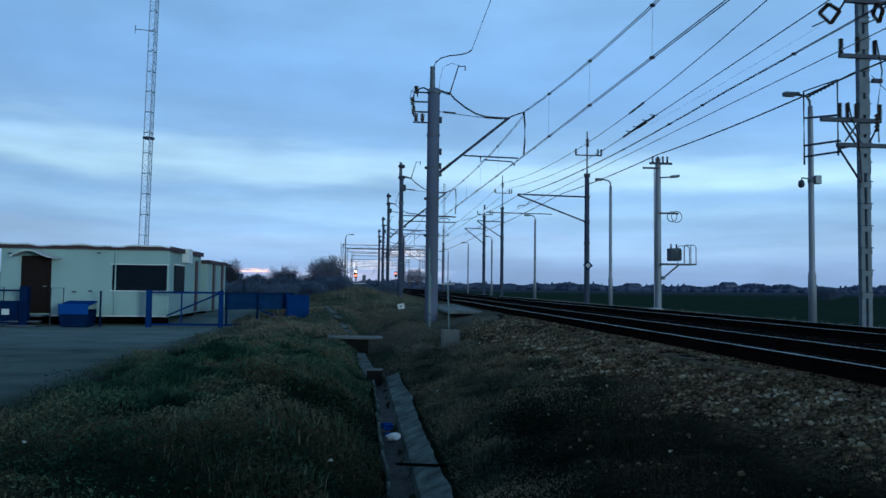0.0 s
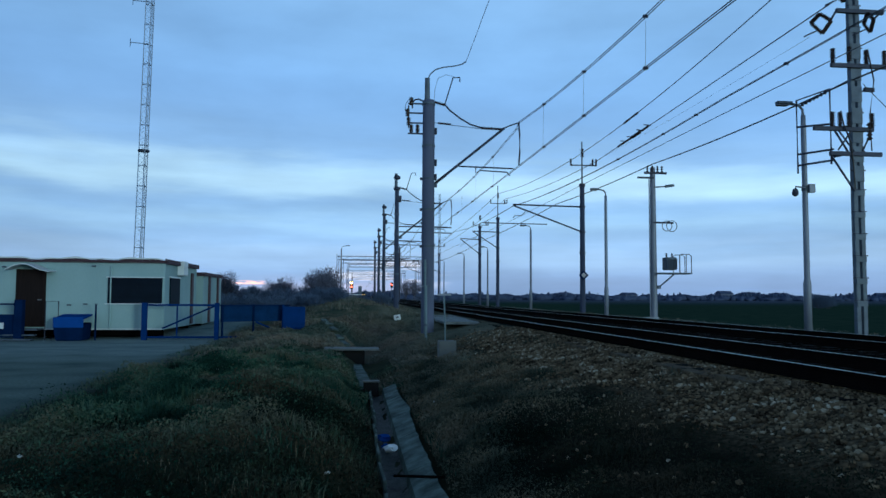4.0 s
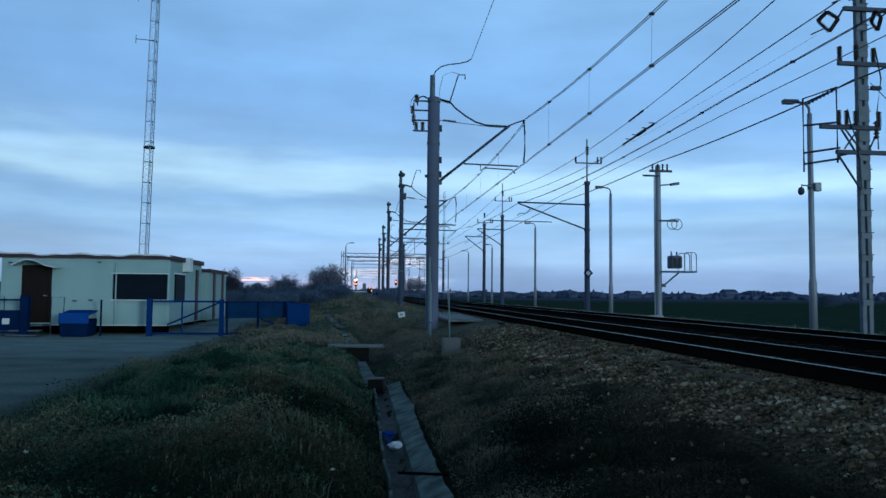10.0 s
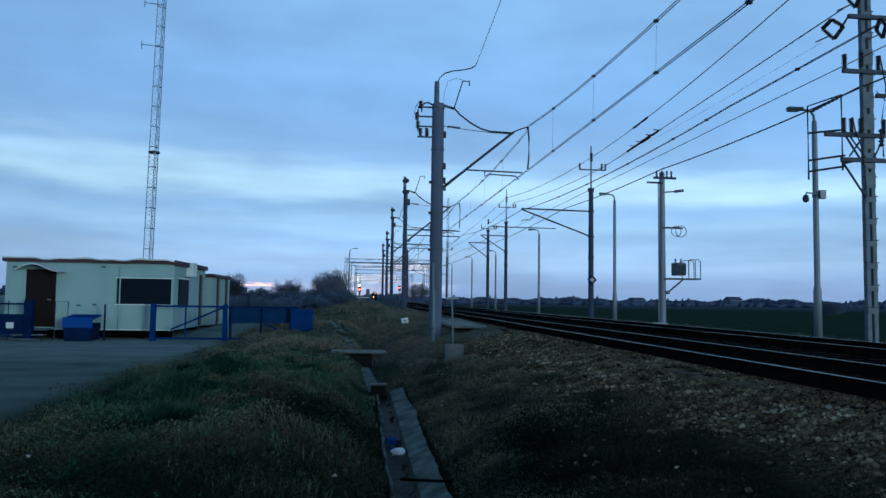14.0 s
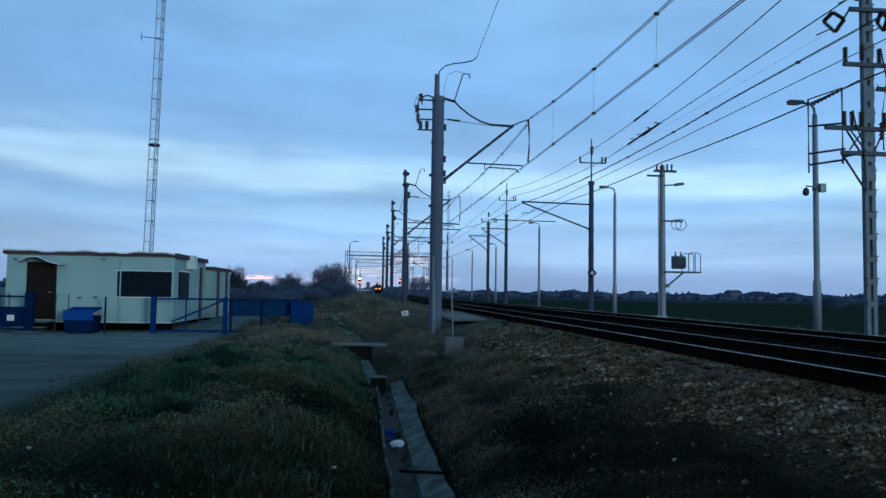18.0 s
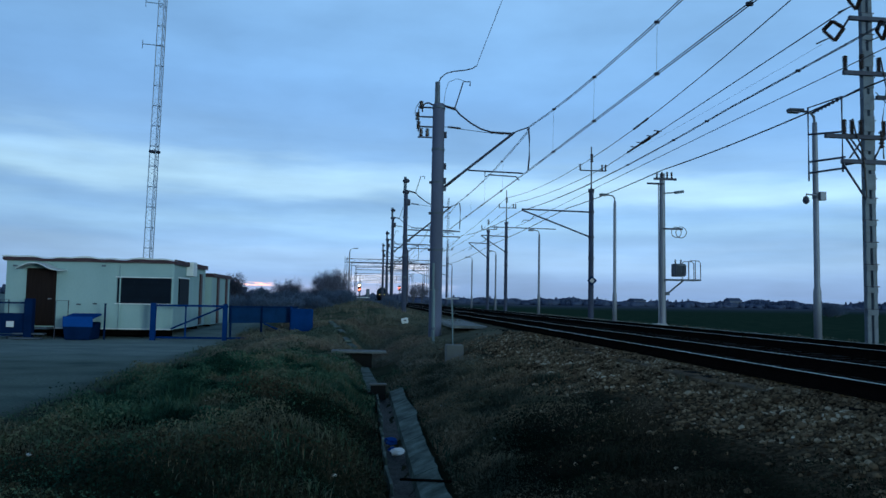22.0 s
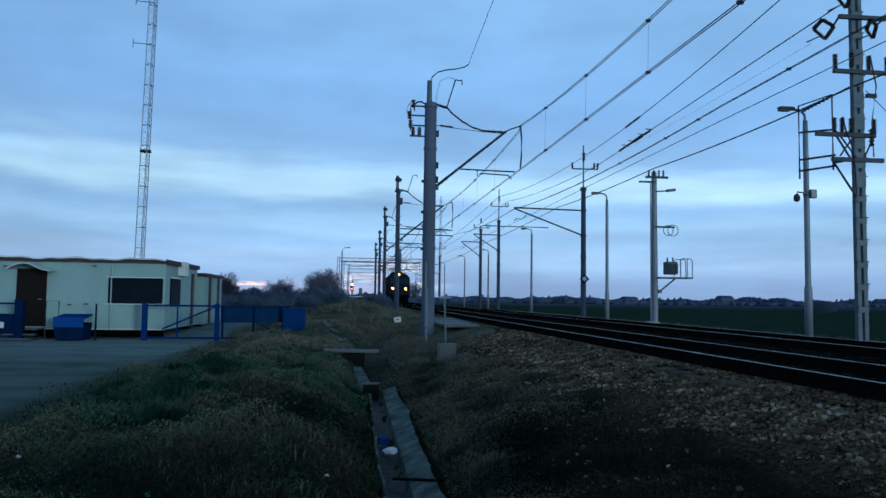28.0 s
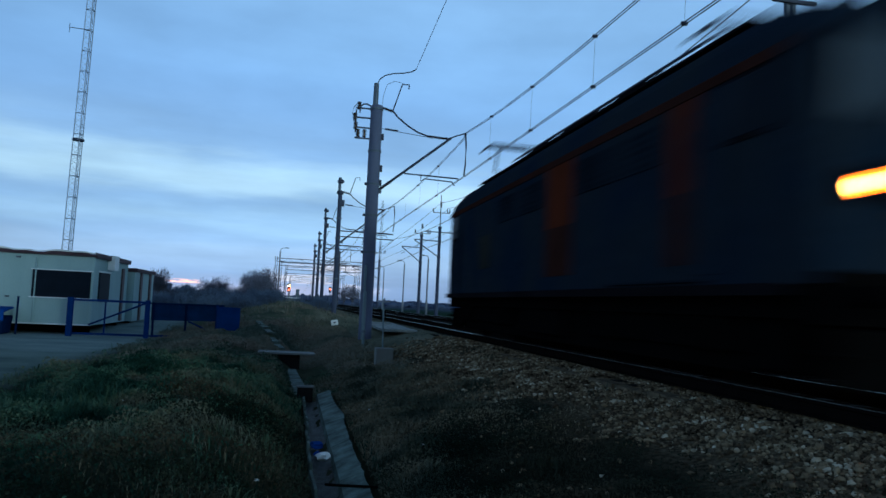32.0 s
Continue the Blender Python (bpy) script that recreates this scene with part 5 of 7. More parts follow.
# ---------------------------------------------------------------- lattice anchor mast
def anchor_mast(x, y):
    t = thing("anchor_mast", x, y, 0.55, "grey riveted steel anchor mast with crossarms and insulators", "mast")
    H = 11.6
    for s in (-0.098, 0.098):
        bm = B()
        box(bm, s, 0, H / 2, 0.09, 0.025, H)
        box(bm, s - 0.052, 0.06, H / 2, 0.014, 0.14, H)
        box(bm, s + 0.052, 0.06, H / 2, 0.014, 0.14, H)
        part("channel", bm, OLD_STEEL, t)
    z = 0.9
    while z < H:
        part("batten", box(B(), 0, -0.02, z, 0.32, 0.03, 0.45 if 4.0 < z < 8.2 else 0.15, bevel=0.006), OLD_STEEL, t)
        part("step_iron", tube(B(), (-0.22, 0, z + 0.1), (0.22, 0, z + 0.1), 0.018, n=5), DARK_STEEL, t)
        z += 0.62 if z < 4 or z > 6 else 0.55
    part("foot_block", box(B(), 0, 0, -0.22, 0.7, 0.7, 0.5, bevel=0.04), CONCRETE, t)
    # crossarms
    for zz, x0, x1 in ((9.2, -0.58, 0.86), (10.55, -0.66, 0.78), (7.62, -0.78, 1.46), (5.8, -1.35, 0.45), (5.1, -0.88, 0.68)):
        part("crossarm", box(B(), (x0 + x1) / 2, -0.06, zz, x1 - x0, 0.1, 0.12, bevel=0.012), DARK_STEEL, t)
    for dx, zz in ((-0.72, 7.68), (-0.22, 7.75), (0.86, 7.68), (1.36, 7.68), (-0.55, 5.86), (-0.78, 5.86), (-0.28, 5.86), (0.42, 5.86), (0.3, 7.68)):
        part("post_insulator", lathe(B(), insulator_profile(0.075, 0.42, 9), (dx, -0.06, zz)), PORCELAIN, t)
    # diamond strain sets
    for cx, cz, wd in ((-1.08, 8.78, 1.0), (0.38, 8.88, 0.5), (-0.42, 9.72, 0.62)):
        d = part("strain_yoke", pipe(B(), [(cx + 0.3 * wd, -0.08, cz + 0.1), (cx + 0.5, -0.06, cz + 0.4)], 0.03), DARK_STEEL, t)
        q = [(cx - 0.3 * wd, -0.1, cz - 0.1 * (1 - wd)), (cx - 0.02, -0.1, cz + 0.28), (cx + 0.32 * wd, -0.1, cz + 0.1), (cx + 0.04, -0.1, cz - 0.28)]
        for i in range(4):
            a, b = Vector(q[i]), Vector(q[(i + 1) % 4])
            part("insulator_string", lathe(B(), insulator_profile(0.062, (b - a).length, 9), a, b - a), PORCELAIN, d)
        part("lead", pipe(B(), [(cx - 0.1, -0.1, cz - 0.2), (cx - 0.45, 0.0, cz - 0.36)], 0.02), DARK_STEEL, d)
    # braces and bent jumper cables
    for a_, b_ in (((-0.6, 5.75), (-0.12, 5.15)), ((-0.2, 5.78), (-0.62, 5.2)), ((0.4, 5.75), (0.12, 5.2))):
        part("lattice_brace", tube(B(), (a_[0], -0.06, a_[1]), (b_[0], -0.05, b_[1]), 0.026, n=6), DARK_STEEL, t)
    part("knee_brace", tube(B(), (-0.85, -0.06, 5.05), (-0.15, -0.04, 4.05), 0.03), DARK_STEEL, t)
    part("knee_brace", tube(B(), (-0.72, -0.06, 5.75), (-0.15, -0.04, 4.9), 0.03), DARK_STEEL, t)
    part("jumper", pipe(B(), [(-0.55, -0.1, 6.3), (-0.5, -0.15, 5.9), (-0.3, -0.15, 5.4), (-0.2, -0.1, 4.7), (-0.16, -0.08, 4.1)], 0.02), CABLE, t)
    part("jumper", pipe(B(), [(0.32, -0.1, 8.1), (0.45, -0.15, 7.2), (0.33, -0.1, 6.2), (0.36, -0.1, 5.2)], 0.02), CABLE, t)
    part("surge_arrester", lathe(B(), insulator_profile(0.08, 0.5, 5), (0.32, -0.08, 5.5)), PORCELAIN, t)
    part("cable_clamp", box(B(), 0.36, -0.05, 6.95, 0.3, 0.1, 0.12, bevel=0.02), DARK_STEEL, t)
    # switch frame reaching towards the lamp post
    fr = part("switch_frame", pipe(B(), [(-0.27, 2.45, 4.95), (-0.27, 2.45, 7.27), (-0.12, 1.0, 7.25), (-0.12, 1.0, 5.0)], 0.032), DARK_STEEL, t, "dark steel switch frame")
    for z1, z2 in ((6.42, 6.18), (5.55, 5.42), (5.2, 5.1)):
        part("frame_bar", tube(B(), (-0.27, 2.45, z1), (-0.12, 0.9, z2), 0.032), DARK_STEEL, fr)
    part("busbar", tube(B(), (-0.17, 2.4, 7.1), (-0.12, 0.2, 7.25), 0.026), DARK_STEEL, fr)
    for k in range(7):
        part("busbar_clip", box(B(), -0.16, 2.3 - k * 0.19, 7.11 + k * 0.012, 0.06, 0.05, 0.1), DARK_STEEL, fr)
    part("frame_arm", tube(B(), (-0.12, 1.0, 6.1), (-0.1, 0, 5.9), 0.032), DARK_STEEL, fr)
    part("frame_arm", tube(B(), (-0.12, 1.0, 5.2), (-0.1, 0, 5.15), 0.032), DARK_STEEL, fr)
    part("stay_wire", tube(B(), (0.2, -0.05, 7.1), (0.3, -7.0, 0.1), 0.011, n=5), WIRE, t)


anchor_mast(14.05, 19.5)


def camera_box(x, y):
    t = thing("security_camera", x, y, 4.85, "dome camera and grey junction box on the lamp post", "security camera")
    part("bracket", pipe(B(), [(-0.05, -0.1, 0.22), (-0.38, -0.12, 0.24), (-0.4, -0.12, 0.12)], 0.025), LAMP_GREY, t)
    part("dome", lathe(B(), [(0.03, 0.16), (0.08, 0.12), (0.1, 0.02), (0.085, -0.05), (0.03, -0.09)][::-1], (-0.4, -0.12, 0.02), n=12), DARK_STEEL, t)
    part("junction_box", box(B(), 0.16, -0.08, 0.2, 0.2, 0.16, 0.27, bevel=0.015), LAMP_GREY, t)
    part("strap", tube(B(), (0.0, 0, 0.12), (0.0, 0, 0.28), 0.1, n=12), OLD_STEEL, t)


camera_box(14.09, 22.1)


PALE_BLOCK = material("pale_foot_concrete", (0.30, 0.34, 0.34), 0.85, scale=2.5, spread=0.3, bump=0.3)


def equipment_pole(x, y):
    t = thing("equipment_pole", x, y, 0.5, "grey concrete pole with insulators and a small railed equipment platform", "utility pole")
    part("pole", lathe(B(), [(0.16, -0.4), (0.16, 0.2), (0.125, 7.0), (0.115, 7.25)], n=14), LAMP_GREY, t, smooth=True)
    part("conduit", tube(B(), (-0.2, -0.05, -0.2), (-0.2, -0.05, 6.8), 0.025, n=6), LAMP_GREY, t)
    part("crossarm", box(B(), 0.1, -0.1, 6.98, 1.1, 0.08, 0.1), DARK_STEEL, t)
    part("crossarm", box(B(), -0.38, -0.1, 6.75, 0.8, 0.08, 0.08), DARK_STEEL, t)
    for dx in (-0.3, -0.05, 0.2, 0.42):
        part("insulator", lathe(B(), insulator_profile(0.06, 0.32, 3), (dx, -0.1, 7.0)), PORCELAIN, t)
    part("side_arm", tube(B(), (0, -0.1, 6.3), (0.7, -0.1, 6.36), 0.03), DARK_STEEL, t)
    part("floodlight", box(B(), 0.78, -0.12, 6.38, 0.42, 0.2, 0.12, ry=-8, bevel=0.03), OLD_STEEL, t)
    part("coil_arm", box(B(), 0.45, -0.12, 4.62, 1.0, 0.06, 0.08), DARK_STEEL, t)
    for dx, r in ((0.62, 0.24), (0.85, 0.26)):
        part("cable_coil", pipe(B(), [(dx + r * math.cos(a), -0.16, 4.46 + r * math.sin(a)) for a in [math.tau * k / 18 for k in range(19)]], 0.018, 5), CABLE, t)
    pl = part("platform", box(B(), 0.88, -0.1, 2.22, 1.6, 0.8, 0.07, bevel=0.01), OLD_STEEL, t, "steel grating platform")
    part("brace", tube(B(), (0.18, -0.1, 1.55), (0.95, -0.1, 2.18), 0.04), OLD_STEEL, pl)
    part("brace_foot", box(B(), 0.2, -0.1, 1.58, 0.16, 0.16, 0.16), OLD_STEEL, pl)
    for x0, x1 in ((1.08, 1.66),):
        for sy in (-0.45, 0.25):
            part("railing", pipe(B(), [(x0, sy, 2.25), (x0, sy, 3.05), (x0 + 0.1, sy, 3.12), (x1 - 0.1, sy, 3.12), (x1, sy, 3.02), (x1, sy, 2.25)], 0.022), LAMP_GREY, pl)
            part("mid_rail", tube(B(), (x1 - 0.25, sy, 2.25), (x1 - 0.25, sy, 3.12), 0.02, n=6), LAMP_GREY, pl)
    tf = part("transformer", box(B(), 0.74, -0.1, 2.68, 0.52, 0.5, 0.6, bevel=0.05), OLD_STEEL, t, "grey transformer box with cooling fins")
    for k in range(7):
        part("fin", box(B(), 0.52 + k * 0.075, -0.38, 2.66, 0.02, 0.08, 0.46), OLD_STEEL, tf)
    for dx in (-0.15, 0.12):
        part("bushing", lathe(B(), insulator_profile(0.05, 0.2, 3), (0.74 + dx, -0.1, 2.98)), PORCELAIN, tf)
    part("base_block", box(B(), -0.25, -0.3, 0.1, 0.6, 0.4, 0.16, bevel=0.03), PALE_BLOCK, t, "pale concrete block at the foot")


equipment_pole(14.0, 34.06)


# ---------------------------------------------------------------- ditch channel, slab, marker, litter
SLAB = material("wet_grey_channel_concrete", (0.125, 0.178, 0.158), 0.8, scale=3.4, spread=0.45, bump=0.25, second=(0.046, 0.066, 0.056), fine=22, spec=0.04)
# near-black that paints shade on the cross wall and under the slab
DITCH_SHADE = material("black_ditch_mud", (0.010, 0.011, 0.011), 0.8, scale=3, spread=0.3, bump=0.3, spec=0.15)
SILT = material("wet_silt_and_leaves", (0.022, 0.030, 0.028), 0.6, scale=7, spread=0.6, bump=0.8, second=(0.006, 0.008, 0.007), fine=35, spec=0.08)


def ditch_channel():
    t = thing("drain_channel", 0.45, 0, -0.2, "old concrete drain channel with broken edges in the ditch", "drain channel")
    rnd = random.Random(4)
    y, edge = 2.6, 0.42
    while y < 14.2:
        ln = 1.8
        bm = B()
        n = 9
        rows = []
        for k in range(n + 1):
            yy = y + ln * k / n
            edge = min(0.45, max(0.37, edge + rnd.uniform(-0.02, 0.02)))
            zi = rnd.uniform(-0.005, 0.005)
            rows.append([bm.verts.new(p) for p in ((0.12, yy, -0.22), (0.14, yy, -0.07 + zi), (edge, yy, 0.03 + zi), (edge, yy, -0.07), (0.15, yy, -0.28))])
        for r1, r2 in zip(rows, rows[1:]):
            for k in range(5):
                bm.faces.new((r1[k], r1[(k + 1) % 5], r2[(k + 1) % 5], r2[k]))
        bm.faces.new(rows[0])
        bm.faces.new(rows[-1][::-1])
        bmesh.ops.recalc_face_normals(bm, faces=bm.faces)
        part("side_slab", bm, SLAB, t)
        yl = y + rnd.uniform(0.0, 0.2)
        while yl < y + ln - 0.1:
            seg = rnd.uniform(0.12, 0.5)
            part("lip", box(B(), -0.125 + rnd.uniform(-0.025, 0.015), yl + seg / 2, -0.16 + rnd.uniform(-0.05, 0.02), 0.035, seg, 0.2, rz=rnd.uniform(-4, 4), ry=rnd.uniform(-12, 4), rx=rnd.uniform(-5, 5), bevel=0.012), SLAB, t, "broken channel lip")
            yl += seg + (rnd.uniform(0.02, 0.12) if rnd.random() < 0.6 else rnd.uniform(0.3, 0.6))
        y += ln + 0.035
    bm = B()
    rows = []
    for k in range(66):
        yy = 2.2 + 0.2 * k
        rows.append([bm.verts.new((xx, yy, -0.2 + 0.03 * ((xx - 0.01) / 0.14) ** 2 + rnd.uniform(-0.012, 0.012))) for xx in (-0.14, -0.07, 0.0, 0.07, 0.15)])
    for r1, r2 in zip(rows, rows[1:]):
        for k in range(4):
            bm.faces.new((r1[k], r1[k + 1], r2[k + 1], r2[k]))
    part("bed", bm, SILT, t, "wet channel bed with silt and leaves", smooth=True)
    # shaded wall face is coloured dark below its paler cap
    part("cross_wall", box(B(), -0.1, 15.2, -0.06, 0.3, 0.14, 0.3, bevel=0.015), DITCH_SHADE, t)
    part("wall_cap", box(B(), -0.1, 15.2, 0.1, 0.34, 0.2, 0.03, bevel=0.008), CONCRETE, t)
    part("upper_bed", box(B(), -0.27, 18.0, -0.09, 0.3, 5.5, 0.05, rz=2.6, bevel=0.01), SLAB, t)
    for k in range(7):
        part("upper_lip", box(B(), -0.42 - 0.035 * k + rnd.uniform(-0.02, 0.02), 15.9 + 0.75 * k, -0.06 + rnd.uniform(-0.02, 0.02), 0.04, rnd.uniform(0.4, 0.68), 0.1, rz=rnd.uniform(-2, 6), bevel=0.012), SLAB, t)
    for k in range(6):
        part("far_slab", box(B(), -0.55 - k * 0.22, 23.6 + k * 1.55, 0.2 + float(ground_z(-0.1 - k * 0.22, 23.6 + k * 1.55)) + 0.045, 0.22, 1.45, 0.06, rz=8, rx=rnd.uniform(0, 3), bevel=0.01), SLAB, t)


ditch_channel()


def iron_bar():
    # thin rod added to draw the dark crack line over the slab
    t = thing("iron_bar", 0.479, 7.81, -0.235, "thin black rod drawing a dark crack line across the drain channel", "bar")
    part("bar", tube(B(), (-0.05, 0.05, -0.01), (0.41, -0.46, 0.085), 0.014, n=6), BLACK, t)


iron_bar()


def bridge_slab():
    t = thing("concrete_slab", 0.0, 21.6, 0.0, "flat concrete slab bridging the ditch", "slab")
    part("slab", box(B(), -0.06, 0, 0.1, 1.54, 0.8, 0.05, ry=0.6, bevel=0.01), CONCRETE, t)
    part("pier", box(B(), 0.0, 0.1, -0.14, 0.62, 0.5, 0.4, bevel=0.03), DITCH_SHADE, t)


bridge_slab()


def marker_post():
    t = thing("marker_post", 2.42, 20.0, 0.0, "white cross-bar marker post in a concrete block", "marker post")
    part("block", box(B(), 0.04, 0, 0.1, 0.46, 0.46, 0.64, bevel=0.03), CONCRETE, t)
    part("post", tube(B(), (0, 0, 0.4), (-0.04, 0, 1.68), 0.02, n=8), TEAL_PIPE, t)
    part("plate", box(B(), -0.04, -0.03, 1.64, 0.36, 0.02, 0.05, bevel=0.004), LAMP_GREY, t)


marker_post()


def marker_stone():
    t = thing("marker_stone", 1.9, 33.6, float(ground_z(1.9, 33.6)), "small tilted white kilometre stone on the verge", "marker stone")
    part("stone", box(B(), 0, 0, 0.14, 0.3, 0.14, 0.24, ry=-12, rx=-8, bevel=0.03), WHITE, t)
    part("mark", box(B(), 0.0, -0.115, 0.16, 0.12, 0.01, 0.05, ry=-12), DARK_STEEL, t, "dark illegible bar")


marker_stone()


def verge_pipe():
    t = thing("cable_pipe", 2.33, 24.5, 0.0, "pale upright cable pipe on the bank", "pipe")
    part("pipe", tube(B(), (0, 0, -0.1), (-0.02, 0, 1.95), 0.045, n=10), TEAL_PIPE, t)
    part("collar", tube(B(), (0, 0, 0.62), (0, 0, 0.7), 0.085, n=10), OLD_STEEL, t)
    part("top_bracket", box(B(), -0.02, 0.05, 1.93, 0.3, 0.06, 0.04), OLD_STEEL, t)


verge_pipe()
PALE = material("pale_concrete_pad", (0.17, 0.205, 0.20), 0.85, scale=2.5, spread=0.4, bump=0.3, second=(0.085, 0.105, 0.098))
LID = material("earthy_concrete_lid", (0.125, 0.096, 0.058), 0.9, scale=3.5, spread=0.4, bump=0.3, second=(0.05, 0.039, 0.025), spec=0.1)


def cable_trough():
    t = thing("cable_trough", 4.72, 0.0, 0.6, "half-buried concrete cable trough along the ballast shoulder", "cable trough")
    rnd = random.Random(9)
    lid = part("lid", box(B(), 0, 0, 0, 0.42, 0.92, 0.07, bevel=0.012), LID, t)
    lid.matrix_basis = pose(-0.02, 8.6, 0.0, 0, 2, 0.5)
    for y in (9.6, 10.5, 11.6, 12.6, 14.9, 16.0, 19.3, 22.4):
        same(lid, t, pose(rnd.uniform(-0.05, 0.05), y, rnd.uniform(-0.035, -0.01), 0, rnd.uniform(-2, 3), rnd.uniform(-2, 2)))
    pad = thing("concrete_pad", 3.95, 31.5, 0.56, "flat pale concrete pad beside the catenary pole", "slab")
    slab = part("slab", box(B(), 0, 0, 0, 1.3, 1.9, 0.1, bevel=0.015), PALE, pad)
    slab.matrix_basis = pose(0, -3.0, 0.05)
    for k in range(1, 5):
        same(slab, pad, pose(0.05 * k, -3.0 + k * 1.93, 0.05 + rnd.uniform(-0.01, 0.01)))


cable_trough()


# ---------------------------------------------------------------- station throat far up the line
def portal(y, x0, x1, z):
    t = thing("portal_gantry", x0, y, 0.6, "grey steel portal gantry spanning the tracks", "gantry", "portal gantries")
    h, w = z - 0.6, x1 - x0
    for x in (0, w):
        bm = B()
        for s in (-0.2, 0.2):
            box(bm, x + s, 0, h / 2 + 0.15, 0.09, 0.12, h + 0.5)
        for k in range(8):
            tube(bm, (x - 0.2, 0, h * k / 8), (x + 0.2, 0, h * (k + 1) / 8), 0.025, n=4)
        part("post", bm, DARK_STEEL, t)
    for dz in (0.0, 0.65):
        part("chord", box(B(), w / 2, 0, h - dz, w, 0.14, 0.12), DARK_STEEL, t)
    bm = B()
    n = int(w / 1.1)
    for k in range(n):
        a, b = w * k / n, w * (k + 1) / n
        tube(bm, (a, 0, h - 0.65 * (k % 2)), (b, 0, h - 0.65 * ((k + 1) % 2)), 0.02, n=4)
    part("lattice", bm, DARK_STEEL, t)
    for x in (TRACKS[0] - x0, TRACKS[1] - x0):
        part("hanger", tube(B(), (x, 0, h - 0.6), (x, 0, h - 1.9), 0.05, n=6), DARK_STEEL, t)
        part("insulator", lathe(B(), insulator_profile(0.12, 0.5, 3), (x, 0, h - 2.1)), PORCELAIN, t)


for py_, px0, pz in ((148, -3.3, 9.3), (167, -2.7, 9.4), (189, -1.7, 9.4), (225, -2.2, 9.0), (262, -1.0, 9.0), (310, -1.0, 9.0)):
    portal(py_, px0, px0 + 17.0, pz)


def verge_lamp():
    t = thing("lamp_post", -1.8, 100.0, 0.5, "pale grey lamp post on the far grass verge", "lamp post")
    part("post", lathe(B(), [(0.17, -0.3), (0.17, 1.6), (0.11, 1.75), (0.08, 7.2)], n=12), LAMP_GREY, t)
    part("arm", pipe(B(), [(0, 0, 7.2), (0.1, 0, 7.5), (0.35, 0, 7.65), (0.7, 0, 7.68)], 0.04), LAMP_GREY, t)
    part("lamp_head", box(B(), 0.85, 0, 7.68, 0.5, 0.22, 0.1, bevel=0.03), OLD_STEEL, t)


verge_lamp()
AMBER = glow("amber_signal_lens", (1.0, 0.62, 0.22), 16.0)
RED = glow("red_signal_lens", (1.0, 0.12, 0.06), 9.0)


def far_signal(x, y, lamps, h):
    t = thing("rail_signal", x, y, 0.6, "railway colour light signal with lit lenses", "signal", "line signals")
    part("post", tube(B(), (0, 0, -0.3), (0, 0, h - 0.3), 0.07), OLD_STEEL, t)
    hd = part("signal_head", box(B(), 0, 0, h, 0.6, 0.25, 1.5, bevel=0.06), BLACK, t)
    for dz, r, m in lamps:
        part("lens", lathe(B(), [(r, 0), (r * 0.9, 0.05), (r * 0.2, 0.08)], (0, -0.13, h + dz), (0, -1, 0), 12), m, hd)
        part("hood", tube(B(), (0, -0.13, h + dz + r * 0.7), (0, -0.4, h + dz + r * 0.8), r * 0.5, n=8), BLACK, hd)


far_signal(-0.6, 146.0, ((0.45, 0.20, AMBER), (-0.35, 0.17, RED)), 3.05)
far_signal(10.0, 205.0, ((0.2, 0.22, RED),), 3.9)


def horizon_lamp(x, y, h):
    t = thing("street_lamp", x, y, 0.3, "far street lamp with a small amber light", "street lamp")
    part("post", tube(B(), (0, 0, -0.3), (0, 0, h), 0.07, 0.05, n=8), OLD_STEEL, t)
    part("arm", tube(B(), (0, 0, h), (0.5, 0, h + 0.1), 0.04, n=6), OLD_STEEL, t)
    hd = part("lamp_head", box(B(), 0.7, 0, h + 0.1, 0.5, 0.25, 0.12, bevel=0.03), OLD_STEEL, t)
    part("lamp_glass", lathe(B(), [(0.16, 0.0), (0.15, -0.08), (0.05, -0.14)], (0.7, 0, h + 0.04), n=10), SODIUM, hd, "glowing amber lamp glass")


SODIUM = glow("sodium_lamp_glass", (1.0, 0.32, 0.10), 14.0)
horizon_lamp(-12.9, 199.0, 4.9)


def platform():
    t = thing("station_platform", 0.2, 150.0, 0.5, "low concrete station platform with a pale edge", "platform")
    part("base", box(B(), 0, 35, 0.5, 2.7, 70, 1.1), CONCRETE, t)
    part("edge", box(B(), 0, -0.05, 1.3, 2.8, 0.5, 0.12, bevel=0.02), WHITE, t, "pale platform edge")
    part("kiosk", box(B(), 0.9, 5, 2.2, 0.7, 1.6, 1.7, bevel=0.05), OLD_STEEL, t)


platform()


